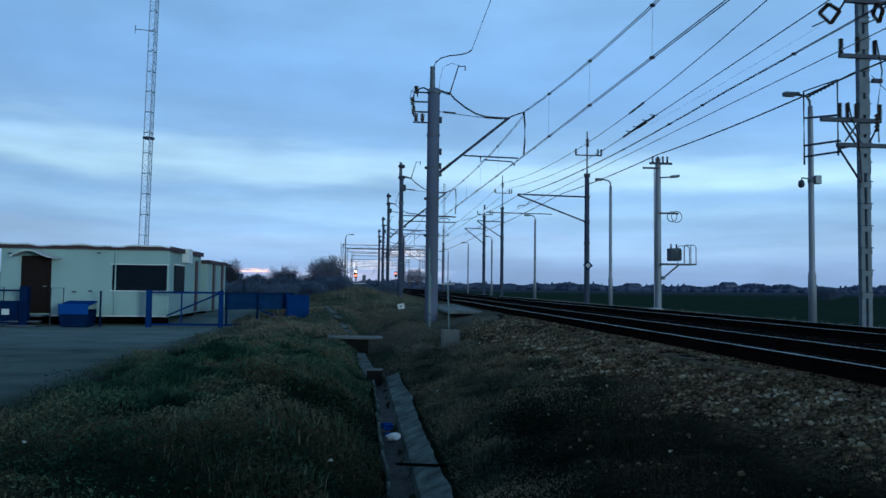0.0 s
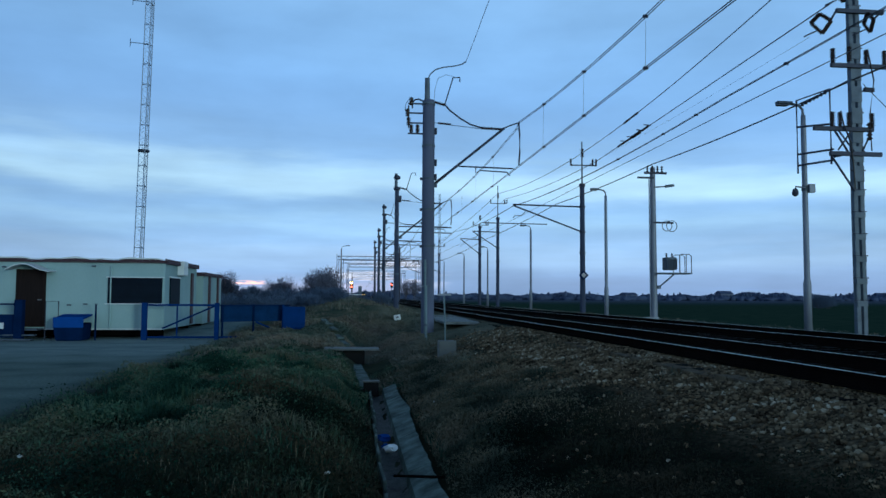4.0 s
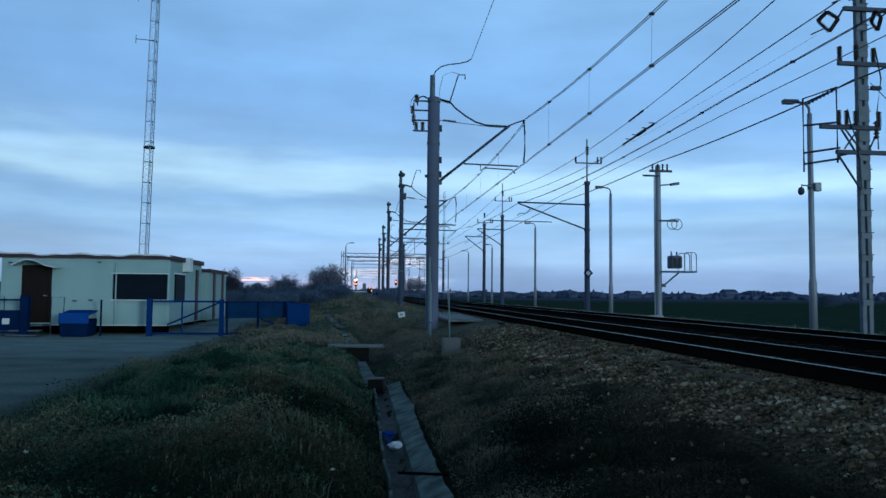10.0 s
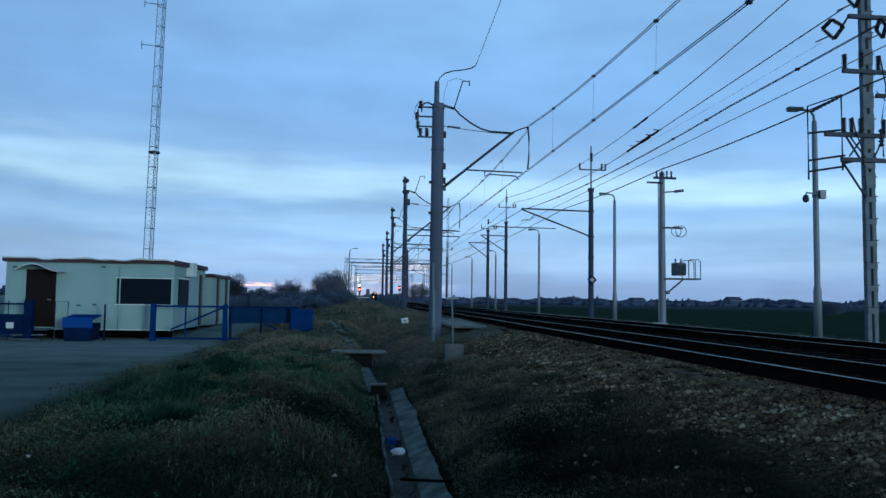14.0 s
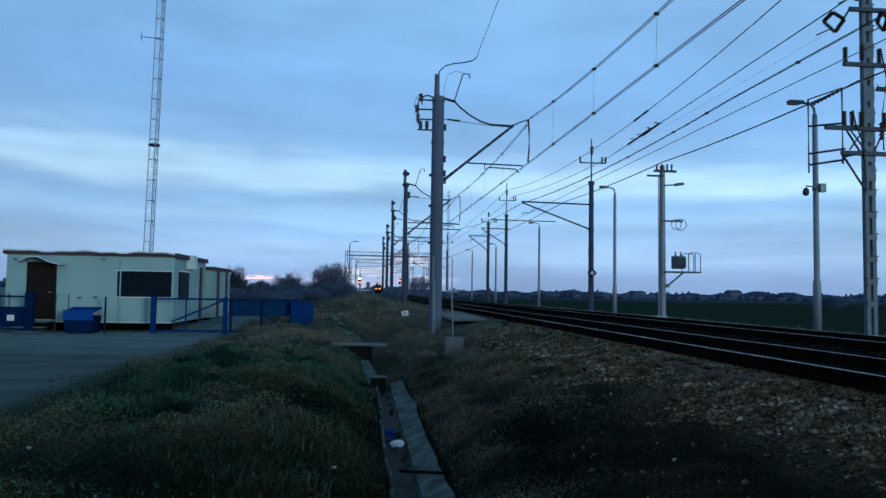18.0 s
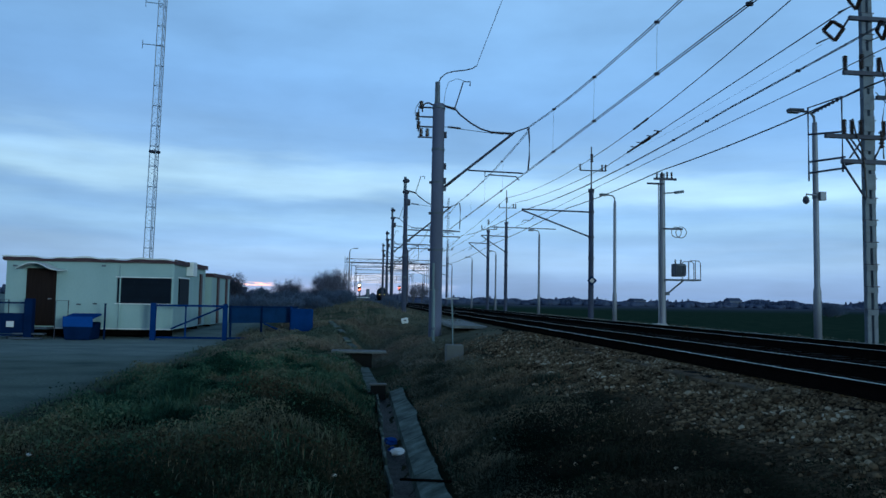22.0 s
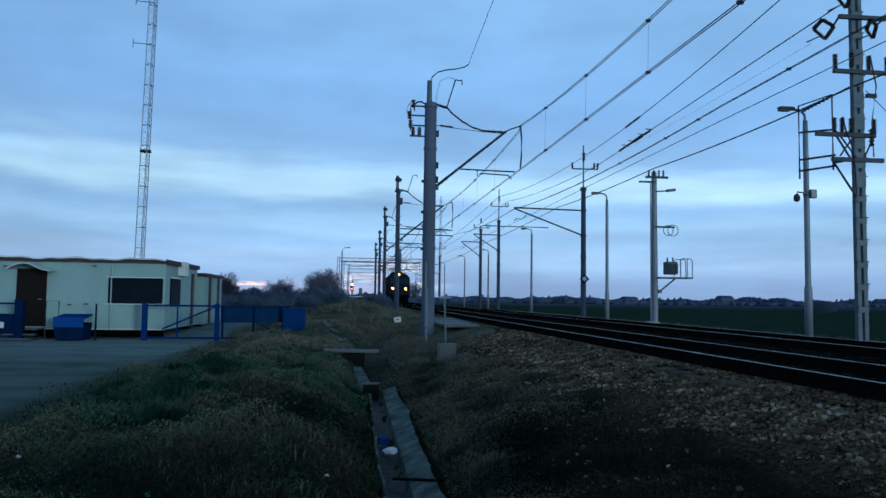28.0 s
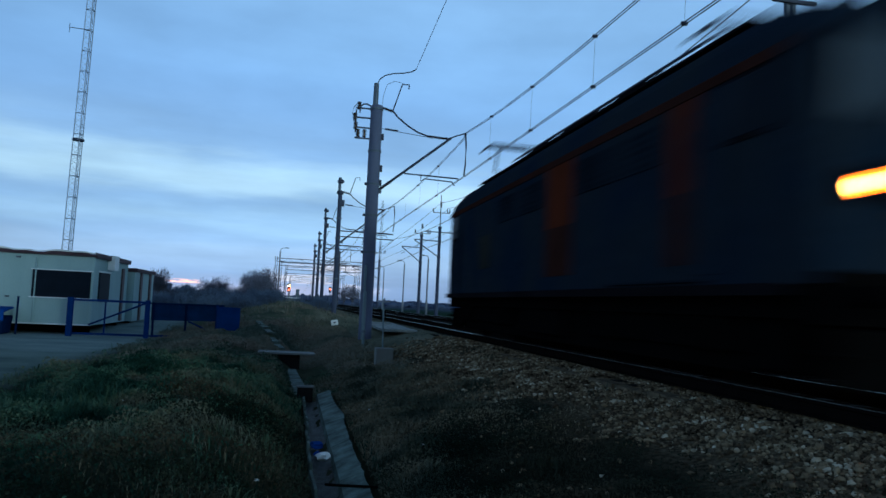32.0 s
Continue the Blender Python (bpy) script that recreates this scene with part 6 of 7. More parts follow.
# ---------------------------------------------------------------- bushes, trees, far woods
def island_material(name, stops, rough=0.9, spec=0.1, patches=0.0, weight=0.45, freq=0.75):
    m = bpy.data.materials.new(name)
    m.use_nodes = True
    nt = m.node_tree
    N, L = nt.nodes.new, nt.links.new
    p = nt.nodes["Principled BSDF"]
    p.inputs["Roughness"].default_value = rough
    p.inputs["Specular IOR Level"].default_value = spec
    g, r = N("ShaderNodeNewGeometry"), N("ShaderNodeValToRGB")
    r.color_ramp.elements[0].color = (*stops[0], 1)
    r.color_ramp.elements[1].color = (*stops[-1], 1)
    for i, c in enumerate(stops[1:-1]):
        e = r.color_ramp.elements.new((i + 1) / (len(stops) - 1))
        e.color = (*c, 1)
    n = N("ShaderNodeTexNoise")
    n.inputs["Scale"].default_value = 30
    tc = N("ShaderNodeTexCoord")
    L(tc.outputs["Object"], n.inputs["Vector"])
    a = N("ShaderNodeMath")
    a.operation = "MULTIPLY_ADD"
    a.inputs[1].default_value = 0.3
    L(n.outputs["Fac"], a.inputs[0])
    L(g.outputs["Random Per Island"], a.inputs[2])
    s = N("ShaderNodeMath")
    s.operation = "SUBTRACT"
    s.inputs[1].default_value = 0.15
    L(a.outputs[0], s.inputs[0])
    fac = s
    if patches:
        big = N("ShaderNodeTexNoise")
        big.inputs["Scale"].default_value, big.inputs["Detail"].default_value = freq, 4
        L(tc.outputs["Object"], big.inputs["Vector"])
        mr = N("ShaderNodeMapRange")
        mr.inputs["From Min"].default_value, mr.inputs["From Max"].default_value = 0.35, 0.65
        mr.inputs["To Min"].default_value, mr.inputs["To Max"].default_value = -patches, patches
        L(big.outputs["Fac"], mr.inputs[0])
        sc = N("ShaderNodeMath")
        sc.operation = "MULTIPLY_ADD"
        sc.inputs[1].default_value = weight
        L(s.outputs[0], sc.inputs[0])
        L(mr.outputs[0], sc.inputs[2])
        fac = N("ShaderNodeMath")
        fac.operation = "ADD"
        fac.inputs[1].default_value = 0.5 - 0.5 * weight
        L(sc.outputs[0], fac.inputs[0])
    L(fac.outputs[0], r.inputs[0])
    L(r.outputs[0], p.inputs["Base Color"])
    return m


rng = np.random.default_rng(7)


def twig_cloud(centres, radii, count, length, width):
    """Thin slivers spread through ellipsoids, pointing outwards and up."""
    c, r = np.asarray(centres, float), np.asarray(radii, float)
    k = rng.integers(0, len(c), count)
    d = rng.normal(size=(count, 3))
    d /= np.linalg.norm(d, axis=1)[:, None]
    p = c[k] + d * r[k] * rng.uniform(0.25, 1.0, (count, 1)) ** 0.6
    w = d + rng.normal(size=(count, 3)) * 0.5 + [0, 0, 0.7]
    w /= np.linalg.norm(w, axis=1)[:, None]
    s = np.cross(w, rng.normal(size=(count, 3)))
    s /= np.linalg.norm(s, axis=1)[:, None]
    ln = length * rng.uniform(0.5, 1.4, (count, 1))
    v = np.stack([p - s * width, p + s * width, p + w * ln], 1).reshape(-1, 3)
    return v.tolist(), np.arange(count * 3).reshape(-1, 3).tolist()


# bluish distance haze is put into the brush and pale twig colours
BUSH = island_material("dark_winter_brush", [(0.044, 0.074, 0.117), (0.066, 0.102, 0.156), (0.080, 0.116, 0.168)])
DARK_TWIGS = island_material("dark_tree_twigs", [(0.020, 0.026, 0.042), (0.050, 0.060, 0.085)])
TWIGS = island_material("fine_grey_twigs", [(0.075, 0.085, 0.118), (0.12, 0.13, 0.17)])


def bush(x, y, h, r, n=900):
    t = thing("bush", x, y, float(ground_z(x, y)), "dense leafless bush tinted bluish with haze", "bush", "bushes by the yard")
    cs, rs = [], []
    for i in range(7):
        a = rng.uniform(0, math.tau)
        q = rng.uniform(0, 0.65) * r
        hh = h * rng.uniform(0.3, 0.62)
        cs.append((q * math.cos(a), q * math.sin(a), hh))
        rs.append((r * rng.uniform(0.35, 0.6), r * rng.uniform(0.35, 0.6), h * rng.uniform(0.26, 0.4)))
    v, f = twig_cloud(cs, rs, int(n * 2.6), 0.13 * h, 0.012 * h)
    me = bpy.data.meshes.new("foliage")
    me.from_pydata(v, [], f)
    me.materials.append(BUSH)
    o = new("foliage", me)
    o.parent = t
    bm = B()
    for i in range(5):
        a = rng.uniform(0, math.tau)
        tube(bm, (0.1 * math.cos(a), 0.1 * math.sin(a), -0.15), (r * 0.5 * math.cos(a), r * 0.5 * math.sin(a), h * 0.6), 0.05, 0.015, n=5)
    part("stems", bm, TWIG, t)


for i in range(26):
    bx = -15 + i * 0.55 + rng.uniform(-0.3, 0.3)
    bush(bx, 46 + rng.uniform(-3, 7) + max(0, bx + 5) * 3.0, rng.uniform(0.95, 1.4), rng.uniform(1.0, 1.6))
for sx_, sy_, sh_ in ((1.6, 44.0, 0.85), (1.95, 46.5, 0.9), (1.75, 51.0, 1.0), (2.1, 57.0, 1.0), (1.9, 64.0, 1.1)):
    bush(sx_, sy_, sh_, 0.5, 700)
for i in range(12):
    bush(-6.2 + i * 0.42, 72 + rng.uniform(-8, 16), rng.uniform(1.1, 1.8), rng.uniform(1.1, 1.7))
for i in range(10):
    bush(-15 + i * 1.0, 92 + rng.uniform(-8, 16), rng.uniform(1.8, 2.6), rng.uniform(1.4, 2.0))
for i in range(14):
    bush(1.2 + rng.uniform(-1.2, 2.2), 108 + i * 2.6, rng.uniform(0.45, 0.75), rng.uniform(0.8, 1.2), 500)
for i in range(8):
    bush(-2.6 + rng.uniform(-0.4, 0.4), 58 + i * 5.0, rng.uniform(1.0, 1.7), rng.uniform(0.8, 1.1), 500)


bush(65.5, 100.0, 2.3, 1.9)
bush(67.8, 101.5, 1.9, 1.6)


def bare_tree(x, y, h, spread, seed, n_twigs=1700, skin=None):
    t = thing("bare_tree", x, y, float(ground_z(x, y)), "leafless tree with a fine rounded crown of twigs", "tree", "bare trees")
    rnd = random.Random(seed)
    trunk, limbs, tips = B(), B(), []
    tube(trunk, (0, 0, -0.3), (0.03 * h, 0, h * 0.45), 0.03 * h, 0.014 * h, n=8)
    for k in range(46):
        a, q = rnd.uniform(0, math.tau), rnd.random() ** 0.5
        u = rnd.uniform(-1, 1)
        e = (1 - u * u) ** 0.5
        tip = Vector((q * e * math.cos(a) * 0.38 * h * spread, q * e * math.sin(a) * 0.38 * h * spread, h * (0.6 + 0.36 * q * u)))
        root = Vector((0.02 * h, 0, h * rnd.uniform(0.12, 0.42)))
        mid = root.lerp(tip, 0.5) + Vector((rnd.uniform(-0.04, 0.04), rnd.uniform(-0.04, 0.04), 0.05)) * h
        tube(limbs, root, mid, 0.011 * h, 0.007 * h, n=4, caps=False)
        tube(limbs, mid, tip, 0.007 * h, 0.003 * h, n=4, caps=False)
        tips += [mid.lerp(tip, 0.5), tip, tip]
    part("trunk", trunk, TWIG, t)
    tagged(part("bough", limbs, TWIG, t), kind="stuff")
    tp = np.array([tuple(q) for q in tips])
    v, f = twig_cloud(tp, np.full((len(tp), 3), h * 0.1), n_twigs, 0.12 * h, 0.0045 * h)
    me = bpy.data.meshes.new("twigs")
    me.from_pydata(v, [], f)
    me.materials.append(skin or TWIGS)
    o = new("crown", me)
    o.parent = t


for i, (tx, ty, th) in enumerate(((-9.85, 60, 3.1), (-3.9, 92, 4.7), (-5.0, 98, 4.3), (-2.9, 96, 4.4), (-3.4, 84, 4.0), (-4.4, 88, 3.6), (-9.3, 105, 3.9), (-10.6, 108, 3.6), (14.5, 215, 6.0), (18.0, 230, 6.5), (23.0, 240, 5.5), (-12.5, 120, 4.0))):
    bare_tree(tx, ty, th, (1.0, 1.15, 1.3)[i % 3], i + 3, 2600 if i == 0 else 1700, DARK_TWIGS if i == 0 else None)




def ico():
    g = (1 + 5 ** 0.5) / 2
    v = np.array([(-1, g, 0), (1, g, 0), (-1, -g, 0), (1, -g, 0), (0, -1, g), (0, 1, g), (0, -1, -g), (0, 1, -g), (g, 0, -1), (g, 0, 1), (-g, 0, -1), (-g, 0, 1)], float) / (1 + g * g) ** 0.5
    f = np.array([(0, 11, 5), (0, 5, 1), (0, 1, 7), (0, 7, 10), (0, 10, 11), (1, 5, 9), (5, 11, 4), (11, 10, 2), (10, 7, 6), (7, 1, 8), (3, 9, 4), (3, 4, 2), (3, 2, 6), (3, 6, 8), (3, 8, 9), (4, 9, 5), (2, 4, 11), (6, 2, 10), (8, 6, 7), (9, 8, 1)])
    return v, f


def lumps(centres, scales, jitter):
    v, f = ico()
    n = len(centres)
    q = v[None] * (1 + rng.uniform(-jitter, jitter, (n, 12, 1)))
    a = rng.uniform(0, math.tau, n)
    ca, sa = np.cos(a)[:, None], np.sin(a)[:, None]
    x, y = q[..., 0] * scales[:, 0:1], q[..., 1] * scales[:, 1:2]
    out = np.stack([x * ca - y * sa, x * sa + y * ca, q[..., 2] * scales[:, 2:3]], -1) + centres[:, None]
    faces = (f[None] + (np.arange(n) * 12)[:, None, None]).reshape(-1, 3)
    return out.reshape(-1, 3), faces


def far_wood():
    cs, sc = [], []
    for az in np.arange(-180, 180, 0.035):
        dense = 1 if -40 < az < 60 else 0
        if not dense and rng.random() < 0.6:
            continue
        r0 = 820 + 160 * math.sin(az * 0.11) + rng.uniform(-60, 60)
        hh = 3.1 + 1.1 * math.sin(az * 0.7) * math.sin(az * 0.23 + 1) + 0.6 * math.sin(az * 2.9)
        hh = max(2.0, hh + rng.uniform(-0.4, 0.4) + (1.5 if rng.random() < 0.03 else 0))
        a = radians(az)
        cs.append((r0 * math.sin(a), r0 * math.cos(a), hh * 0.7))
        sc.append((rng.uniform(0.8, 2.0), rng.uniform(0.8, 2.0), hh))
    v, f = lumps(np.array(cs), np.array(sc), 0.15)
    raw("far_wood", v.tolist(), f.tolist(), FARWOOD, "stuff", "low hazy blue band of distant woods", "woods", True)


far_wood()


def hedge_line():
    cs, sc = [], []
    for x in np.arange(16, 420, 1.6):
        y = 300 + 0.25 * x + rng.uniform(-8, 8)
        h = rng.uniform(0.8, 1.7)
        cs.append((x, y, h * 0.6))
        sc.append((rng.uniform(1.5, 3), rng.uniform(1.5, 3), h))
    v, f = lumps(np.array(cs), np.array(sc), 0.3)
    raw("field_hedge", v.tolist(), f.tolist(), FARWOOD, "stuff", "low dark hedge at the far edge of the field, haze in its colour", "hedge", True)


hedge_line()


def far_house(x, y, w, h, rz):
    t = thing("far_house", x, y, 0.1, "small distant house with a pitched roof", "house", "distant houses", rz)
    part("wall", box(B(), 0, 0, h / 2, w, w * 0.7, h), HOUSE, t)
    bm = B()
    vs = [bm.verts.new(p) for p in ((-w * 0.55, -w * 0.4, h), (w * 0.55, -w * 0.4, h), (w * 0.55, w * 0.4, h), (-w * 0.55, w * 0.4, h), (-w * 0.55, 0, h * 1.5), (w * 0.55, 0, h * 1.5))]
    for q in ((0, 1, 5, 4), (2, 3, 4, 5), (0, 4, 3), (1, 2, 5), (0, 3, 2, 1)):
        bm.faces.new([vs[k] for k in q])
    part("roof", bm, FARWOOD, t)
    for k in (-0.3, 0.0, 0.3):
        wn = part("window", box(B(), k * w, -w * 0.35 - 0.02, h * 0.55, w * 0.13, 0.06, h * 0.3), SHUTTER, t)


for hx, hy, hw, hh, rz in ((322, 628, 12, 5.0, 10), (262, 700, 14, 4, 20), (-48, 300, 6, 3.5, 10), (-75, 420, 8, 5, 30), (420, 560, 10, 4, 0)):
    far_house(hx, hy, hw, hh, rz)


# ---------------------------------------------------------------- litter and stones on the bank
def litter():
    spots = ((0.46, 9.3, 0.11), (-0.7, 17.2, 0.05), (-2.35, 13.6, 0.05), (-2.9, 7.1, 0.05), (1.55, 8.7, 0.04), (-0.22, 7.0, 0.05), (1.3, 12.2, 0.04), (-2.0, 10.2, 0.04))
    for i, (x, y, r) in enumerate(spots):
        r = r * 0.5 if i else r * 0.75
        z = float(ground_z(x, y))
        t = thing("litter", x, y, z if i else -0.3, "crumpled white plastic litter lying in the grass", "litter", "scraps of litter")
        bm = B()
        bmesh.ops.create_icosphere(bm, subdivisions=2, radius=r)
        rnd = random.Random(i)
        for v in bm.verts:
            v.co *= rnd.uniform(0.65, 1.25)
            v.co.z *= 0.6
        bmesh.ops.translate(bm, verts=bm.verts, vec=(0, 0, r * (0.4 if i else 0.6) + (0.04 if i else 0)))
        part("scrap", bm, WHITE, t)


litter()


def ditch_rubbish():
    for x, y, s in ((0.42, 10.4, 0.1), (0.43, 9.8, 0.07)):
        t = thing("plastic_scrap", x, y, -0.37, "dirty blue plastic scrap lying in the channel", "litter", "scraps of litter")
        bm = B()
        bmesh.ops.create_icosphere(bm, subdivisions=2, radius=s)
        rnd = random.Random(int(y * 10))
        for v in bm.verts:
            v.co *= rnd.uniform(0.6, 1.3)
            v.co.z = v.co.z * 0.5 + 0.04
        part("scrap", bm, BIN_BLUE, t)


ditch_rubbish()
BALLAST = island_material("ballast_stones", [(0.012, 0.009, 0.006), (0.058, 0.043, 0.027), (0.132, 0.100, 0.061), (0.205, 0.163, 0.102), (0.44, 0.41, 0.31)], 0.95, 0.0, 0.24, 0.62, 2.6)
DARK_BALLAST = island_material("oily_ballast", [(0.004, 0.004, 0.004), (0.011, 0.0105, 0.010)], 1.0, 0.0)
LOOSE_STONE = material("loose_brown_stone", (0.050, 0.039, 0.025), 0.95, scale=6, spread=0.35, bump=0.3, second=(0.026, 0.021, 0.014), fine=30, spec=0.05)
PALE_STONE = material("loose_pale_stone", (0.125, 0.108, 0.078), 0.95, scale=6, spread=0.35, bump=0.3, second=(0.06, 0.052, 0.036), fine=30, spec=0.05)


def shoulder_foot(y):
    """How far down the bank the stones reach: less beside the near hollow, more beyond it."""
    return 3.15 + 0.5 * smooth01((8.0 - y) / 3) - 0.75 * smooth01((y - 8.5) / 4)


def scatter_stones():
    n = 60000
    y = 3.0 + 32 * rng.random(n) ** 1.35
    x = 5.45 - 3.6 * rng.random(n) ** 1.1
    edge = shoulder_foot(y) + 0.35 * np.sin(y * 0.8) + 0.2 * np.sin(y * 2.1 + 1)
    keep = (rng.random(n) < np.clip((x - edge) / 1.0, 0.014, 1)) & (rng.random(n) < smooth01((25 - y) / 9))
    x, y = x[keep], y[keep]
    z = ground_z(x, y)
    s = rng.uniform(0.009, 0.023, len(x)) * np.where(rng.random(len(x)) < 0.06, 1.6, 1) * (1 + y / 50)
    v, f = lumps(np.stack([x, y, z + s * 0.45], 1), np.stack([s, s * rng.uniform(0.7, 1.3, len(x)), s * rng.uniform(0.6, 1.0, len(x))], 1), 0.42)
    raw_fast("ballast_stones", v, f, BALLAST, "loose pale and brown ballast stones on the bank", "ballast")
    n = 9000
    y = 3.0 + 40 * rng.random(n) ** 1.4
    x = rng.uniform(5.5, 12.6, n)
    z = np.full(n, 0.60)
    s = rng.uniform(0.022, 0.05, n)
    v, f = lumps(np.stack([x, y, z + s * 0.3], 1), np.stack([s, s, s * 0.7], 1), 0.3)
    raw_fast("track_ballast", v, f, DARK_BALLAST, "near-black ballast between the rails", "ballast")


def shoulder_stones():
    """The larger stones of the nearest stretch of the shoulder, one by one."""
    t = thing("ballast_shoulder", 4.2, 7.0, 0.0, "larger broken stones lying on the ballast shoulder", "ballast")
    rnd = random.Random(21)
    kinds = []
    for k in range(8):
        bm = B()
        bmesh.ops.create_icosphere(bm, subdivisions=1, radius=1.0)
        for v in bm.verts:
            v.co *= rnd.uniform(0.7, 1.2)
            v.co.z *= 0.65
        kinds.append(part("stone", bm, PALE_STONE if k % 4 == 0 else LOOSE_STONE, t))
    n = 0
    while n < 292:
        x, y = rnd.uniform(3.3, 5.2), rnd.uniform(5.4, 8.6)
        r = rnd.uniform(0.018, 0.034) * (1.3 if rnd.random() < 0.1 else 1.0)
        m = pose(x - 4.2, y - 7.0, float(ground_z(x, y)) + r * 0.3, rnd.uniform(-25, 25), rnd.uniform(-25, 25), rnd.uniform(0, 360)) @ Matrix.Diagonal((r, r * rnd.uniform(0.8, 1.3), r, 1))
        if n < 8:
            kinds[n].matrix_basis = m
        else:
            same(kinds[rnd.randrange(8)], t, m)
        n += 1


# winter grass: broad patches of green, olive and rusty brown, little change from blade to blade
GRASS = island_material("dead_winter_grass", [(0.008, 0.030, 0.021), (0.020, 0.062, 0.042), (0.046, 0.100, 0.065), (0.078, 0.118, 0.075), (0.106, 0.113, 0.077)], 0.95, 0.0, 0.7, 0.2, 0.8)
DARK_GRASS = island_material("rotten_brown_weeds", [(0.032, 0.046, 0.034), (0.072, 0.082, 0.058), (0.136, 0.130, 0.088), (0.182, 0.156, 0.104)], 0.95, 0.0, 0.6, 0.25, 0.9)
# dark weed tone that also carries shade of the near bank and hollow
BRAMBLE_SHADE = island_material("blackish_brambles", [(0.006, 0.013, 0.009), (0.015, 0.023, 0.016), (0.034, 0.037, 0.025), (0.060, 0.052, 0.034)], 0.95, 0.0, 0.5, 0.25, 0.9)
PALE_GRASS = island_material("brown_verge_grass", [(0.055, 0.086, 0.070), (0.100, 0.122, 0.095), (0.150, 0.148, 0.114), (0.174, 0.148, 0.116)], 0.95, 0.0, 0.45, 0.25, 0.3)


def grass_blades(name, x, y, hh, w, mat, label, category):
    """Arching blades that lean over and droop at the tip."""
    n = len(x)
    z = ground_z(x, y)
    a = rng.uniform(0, math.tau, n)
    lean = rng.uniform(0.25, 1.15, n) * hh
    dx, dy = np.cos(a) * lean, np.sin(a) * lean
    sx, sy = -np.sin(a) * w, np.cos(a) * w
    base = np.stack([x, y, z - 0.02], 1)
    side = np.stack([sx, sy, np.zeros(n)], 1)
    mid = base + np.stack([dx * 0.42, dy * 0.42, hh * 0.72], 1)
    tip = base + np.stack([dx, dy, hh * rng.uniform(0.55, 1.05, n)], 1)
    v = np.stack([base - side, base + side, mid + side * 0.75, mid - side * 0.75, tip], 1).reshape(-1, 3)
    i = np.arange(n)[:, None] * 5
    f = np.stack([i + [0, 1, 2], i + [0, 2, 3], i + [3, 2, 4]], 1).reshape(-1, 3)
    raw_fast(name, v, f, mat, label, category)


def raw_fast(name, v, f, mat, label, category):
    me = bpy.data.meshes.new(name)
    me.vertices.add(len(v))
    me.vertices.foreach_set("co", np.ascontiguousarray(v, np.float32).ravel())
    me.loops.add(f.size)
    me.loops.foreach_set("vertex_index", np.ascontiguousarray(f, np.int32).ravel())
    me.polygons.add(len(f))
    me.polygons.foreach_set("loop_start", np.arange(0, f.size, 3, dtype=np.int32))
    me.materials.append(mat)
    me.update(calc_edges=True)
    me.validate()
    return tagged(new(name, me), label, category, "", "stuff")


def leaf_mounds(name, x, y, depth, size, mat, label, category):
    """Small leaves turned every way, heaped into low mounds."""
    n = len(x)
    heap = 0.45 + 0.55 * np.sin(x * 2.7 + 1.3 * np.sin(y * 1.1)) * np.sin(y * 1.9 + 1.2 * np.sin(x * 1.7)) + 0.3 * np.sin(x * 6.3 + y * 1.7) * np.sin(y * 5.1 - x)
    z = ground_z(x, y) + depth * np.clip(heap, 0.12, 1.3) * rng.random(n) ** 0.6
    d, e = rng.normal(size=(n, 3)), rng.normal(size=(n, 3))
    d /= np.linalg.norm(d, axis=1)[:, None]
    e = np.cross(d, e)
    e /= np.linalg.norm(e, axis=1)[:, None]
    s = (size * rng.uniform(0.5, 1.4, n))[:, None]
    p = np.stack([x, y, z], 1)
    v = np.stack([p - d * s, p + e * s * 0.45, p + d * s, p - e * s * 0.45], 1).reshape(-1, 3)
    i = np.arange(n)[:, None] * 4
    f = np.stack([i + [0, 1, 2], i + [0, 2, 3]], 1).reshape(-1, 3)
    raw_fast(name, v, f, mat, label, category)


def clear_of_channel(x, y):
    """Nothing grows on the channel, its upper run, the bridging slab, the pale path of slabs or round the marker block."""
    lower = (x > 0.27) & (x < 0.93) & (y < 15.3)
    upper = (np.abs(x - 0.18 + (y - 18) * 0.045) < 0.17) & (y > 15) & (y < 20)
    bridge = (x > -1.5) & (x < 1.0) & (y > 19.2) & (y < 22.1)
    path = (np.abs(x + 0.1 + (y - 23.6) * 0.142) < 0.2) & (y > 22.5) & (y < 32)
    block = (np.abs(x - 2.45) < 0.4) & (y > 18.4) & (y < 20.3)
    return ~(lower | upper | bridge | path | block)


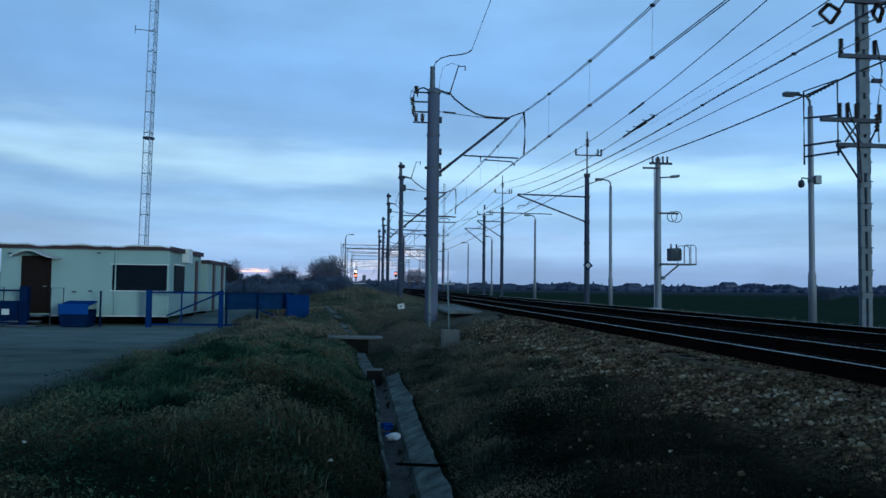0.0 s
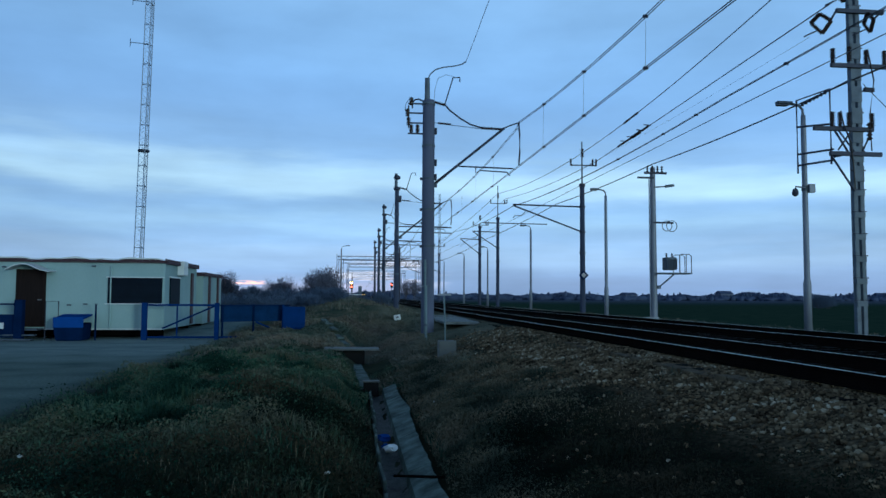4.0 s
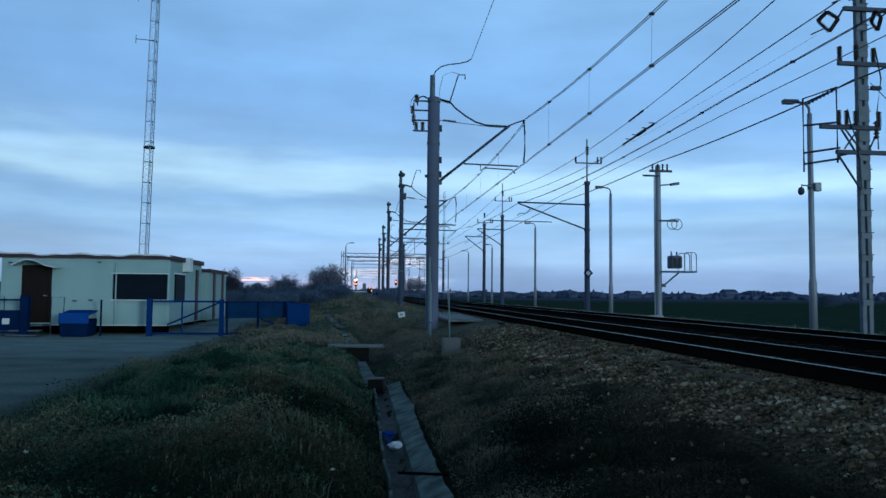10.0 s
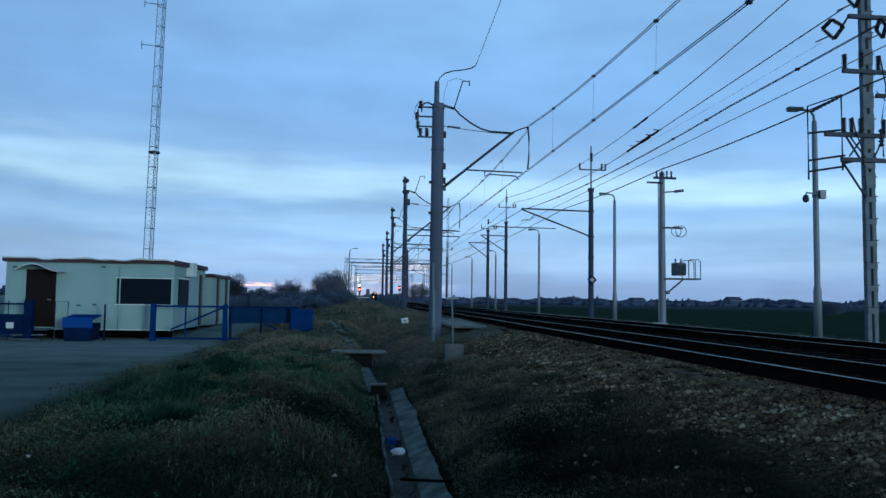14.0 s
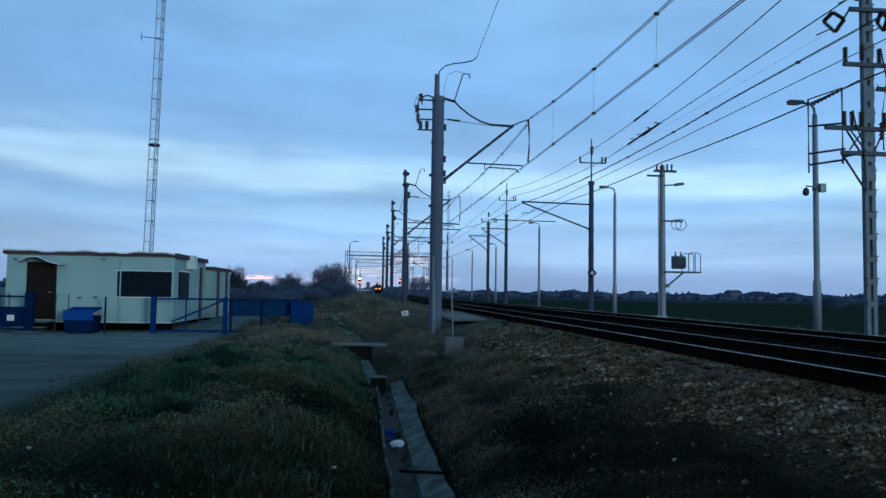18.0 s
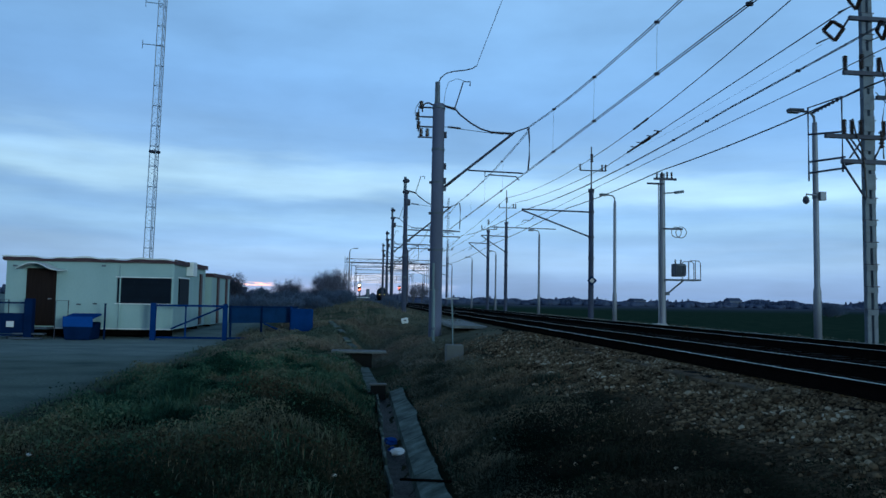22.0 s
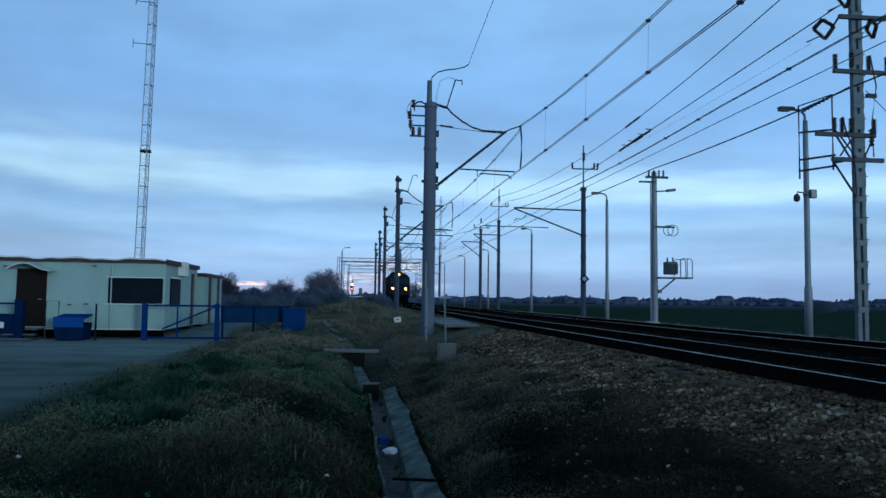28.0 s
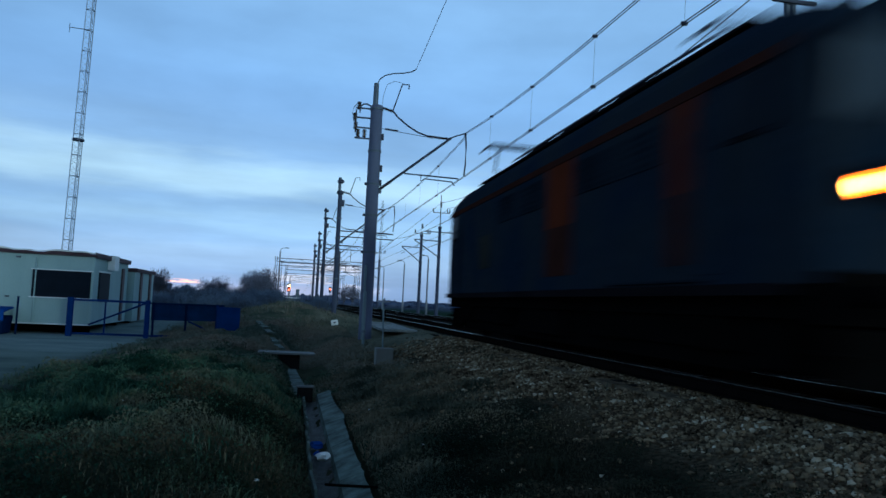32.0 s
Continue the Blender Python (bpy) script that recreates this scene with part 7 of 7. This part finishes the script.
def weeds():
    n = 230000
    y = 2.6 + 30 * rng.random(n) ** 1.7
    x = rng.uniform(-4.7, 0.3, n)
    ok = clear_of_channel(x, y) & (rng.random(n) < smooth01((x + 4.6 + 0.5 * np.sin(y * 0.9) + 0.3 * np.sin(y * 2.3 + 1)) / 1.3))
    x, y = x[ok], y[ok]
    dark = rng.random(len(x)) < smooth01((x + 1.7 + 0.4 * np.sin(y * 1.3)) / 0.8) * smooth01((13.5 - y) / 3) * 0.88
    # nearest bank is darkened as well: shade put into the leaf colour
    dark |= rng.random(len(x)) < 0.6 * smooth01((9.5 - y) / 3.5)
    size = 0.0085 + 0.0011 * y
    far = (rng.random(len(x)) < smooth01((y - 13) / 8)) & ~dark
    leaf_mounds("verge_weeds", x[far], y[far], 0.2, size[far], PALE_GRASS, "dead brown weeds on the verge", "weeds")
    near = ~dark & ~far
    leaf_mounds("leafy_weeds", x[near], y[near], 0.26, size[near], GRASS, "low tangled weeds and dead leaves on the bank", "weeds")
    leaf_mounds("dark_brambles", x[dark], y[dark], 0.26, size[dark], BRAMBLE_SHADE, "dark tangled brambles along the drain channel, spread over the nearest bank as shade", "weeds")
    n = 135000
    y = 3.0 + 30 * rng.random(n) ** 1.6
    x = 0.3 + 3.7 * rng.random(n) ** 1.05
    ok = clear_of_channel(x, y) & (rng.random(n) < smooth01((shoulder_foot(y) + 0.4 + 0.3 * np.sin(y * 0.8) - x) / 1.0))
    x, y = x[ok], y[ok]
    far = rng.random(len(x)) < smooth01((y - 11) / 9)
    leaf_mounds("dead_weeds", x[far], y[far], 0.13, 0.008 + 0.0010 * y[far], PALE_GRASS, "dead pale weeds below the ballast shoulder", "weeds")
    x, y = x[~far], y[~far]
    # blackish leaves here paint in the shade of the hollow
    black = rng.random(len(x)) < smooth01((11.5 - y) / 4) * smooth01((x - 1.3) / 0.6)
    leaf_mounds("black_brambles", x[black], y[black], 0.17, 0.008 + 0.0010 * y[black], BRAMBLE_SHADE, "brambles in the hollow below the shoulder, blackened for its shade", "weeds")
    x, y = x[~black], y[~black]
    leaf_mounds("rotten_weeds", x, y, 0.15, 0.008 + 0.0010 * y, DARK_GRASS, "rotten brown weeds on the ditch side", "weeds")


def meadow():
    tufts = []
    # x range, y range, tufts, height
    for x0, x1, y0, y1, n, h in ((-4.7, 0.25, 2.6, 33, 17000, 0.15), (-1.1, 0.25, 3, 20, 3000, 0.17), (0.95, 2.45, 3, 33, 7000, 0.10), (2.45, 3.3, 3, 22, 2200, 0.08), (2.45, 4.3, 3, 33, 450, 0.08), (0.25, 0.95, 15.5, 33, 1500, 0.12), (-3.6, 4.3, 33, 75, 2600, 0.26), (12.9, 17.5, 6, 70, 1100, 0.12), (3.2, 4.6, 12, 34, 240, 0.10)):
        y = y0 + (y1 - y0) * rng.random(n) ** 1.35
        x = rng.uniform(x0, x1, n)
        tufts.append(np.stack([x, y, np.full(n, h)], 1))
    tufts = np.concatenate(tufts)
    k = 7
    c = np.repeat(tufts, k, 0)
    spread = 0.05 + 0.07 * rng.random(len(c))
    x = c[:, 0] + rng.normal(size=len(c)) * spread
    y = c[:, 1] + rng.normal(size=len(c)) * spread
    # leave the yard edge ragged, the slab, the channel and the poles clear
    ok = clear_of_channel(x, y)
    ok &= rng.random(len(x)) < smooth01((x + 4.75 + 0.5 * np.sin(y * 0.9) + 0.3 * np.sin(y * 2.3 + 1)) / 1.3)
    x, y, hh = x[ok], y[ok], c[ok, 2]
    patch = 0.95 + 0.6 * np.sin(x * 1.7 + 0.6 * np.sin(y)) * np.sin(y * 0.8)
    tussock = 0.8 + 0.7 * np.clip(np.sin(x * 4.1 + 2.1 * np.sin(y * 1.6)) * np.sin(y * 3.1 + 1.6 * np.sin(x * 2.3)), -0.4, 1)
    hh = hh * rng.uniform(0.45, 1.35, len(x)) * np.clip(patch, 0.4, 1.6) * tussock
    w = rng.uniform(0.0016, 0.0034, len(x)) * (1 + np.abs(y) / 9)
    far = rng.random(len(x)) < smooth01((y - 15) / 9)
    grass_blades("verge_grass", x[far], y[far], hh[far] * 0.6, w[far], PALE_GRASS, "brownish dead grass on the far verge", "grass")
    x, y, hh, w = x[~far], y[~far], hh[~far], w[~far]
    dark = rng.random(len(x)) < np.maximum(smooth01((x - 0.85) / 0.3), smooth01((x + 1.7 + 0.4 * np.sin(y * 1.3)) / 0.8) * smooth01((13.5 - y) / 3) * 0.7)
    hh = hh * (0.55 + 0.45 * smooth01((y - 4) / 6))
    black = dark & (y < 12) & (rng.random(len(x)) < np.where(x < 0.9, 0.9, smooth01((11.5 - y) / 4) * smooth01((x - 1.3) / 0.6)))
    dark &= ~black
    grass_blades("black_stalks", x[black], y[black], hh[black] * 0.7, w[black], BRAMBLE_SHADE, "thin blackish dead stalks among the brambles", "weeds")
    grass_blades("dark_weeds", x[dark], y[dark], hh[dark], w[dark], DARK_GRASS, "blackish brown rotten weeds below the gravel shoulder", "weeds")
    dark |= black
    grass_blades("grass", x[~dark], y[~dark], hh[~dark], w[~dark], GRASS, "rough dark winter grass on the bank", "grass")


def trodden_verge():
    """The bank goes on round and behind the camera: low weeds, then loose stones up to the track."""
    n = 70000
    x, y = rng.uniform(-4.6, 3.7, n), rng.uniform(-7.0, 3.0, n)
    ok = (rng.random(n) < smooth01((x + 4.6 + 0.5 * np.sin(y * 0.9)) / 1.3)) & (rng.random(n) < smooth01((3.8 - x) / 0.9)) & ((y < 2.0) | (x < 0.2) | (x > 0.95))
    x, y = x[ok], y[ok]
    leaf_mounds("trodden_weeds", x, y, 0.09, np.full(len(x), 0.013), GRASS, "low trodden weeds and dead leaves on the bank", "weeds")
    n = 9000
    x, y = rng.uniform(3.0, 5.3, n), rng.uniform(-7.0, 3.1, n)
    ok = rng.random(n) < np.clip((x - 3.1) / 0.8, 0, 1)
    x, y = x[ok], y[ok]
    r = rng.uniform(0.011, 0.026, len(x))
    v, f = lumps(np.stack([x, y, ground_z(x, y) + r * 0.45], 1), np.stack([r, r, r * 0.8], 1), 0.42)
    raw_fast("shoulder_gravel", v, f, BALLAST, "loose brown stones on the ballast shoulder", "ballast")


scatter_stones()
shoulder_stones()
weeds()
meadow()
trodden_verge()


# ---------------------------------------------------------------- moving things
def motions():
    LOCO_ROWS = [(float(t), 780.0 - 24.167 * t) for t in range(0, 27, 2)] + [(27.5, 115.4), (28.0, 102.9), (30.5, 42.7), (31.0, 30.65), (31.5, 18.35), (31.7, 13.45), (31.8, 11.0), (31.9, 8.5), (32.0, 6.0)]
    rows = [(t, pose(TRACKS[0] + 0.02 + float(bend(y)), y, RAIL_Z)) for t, y in LOCO_ROWS]
    walk(LOCO, rows)


motions()
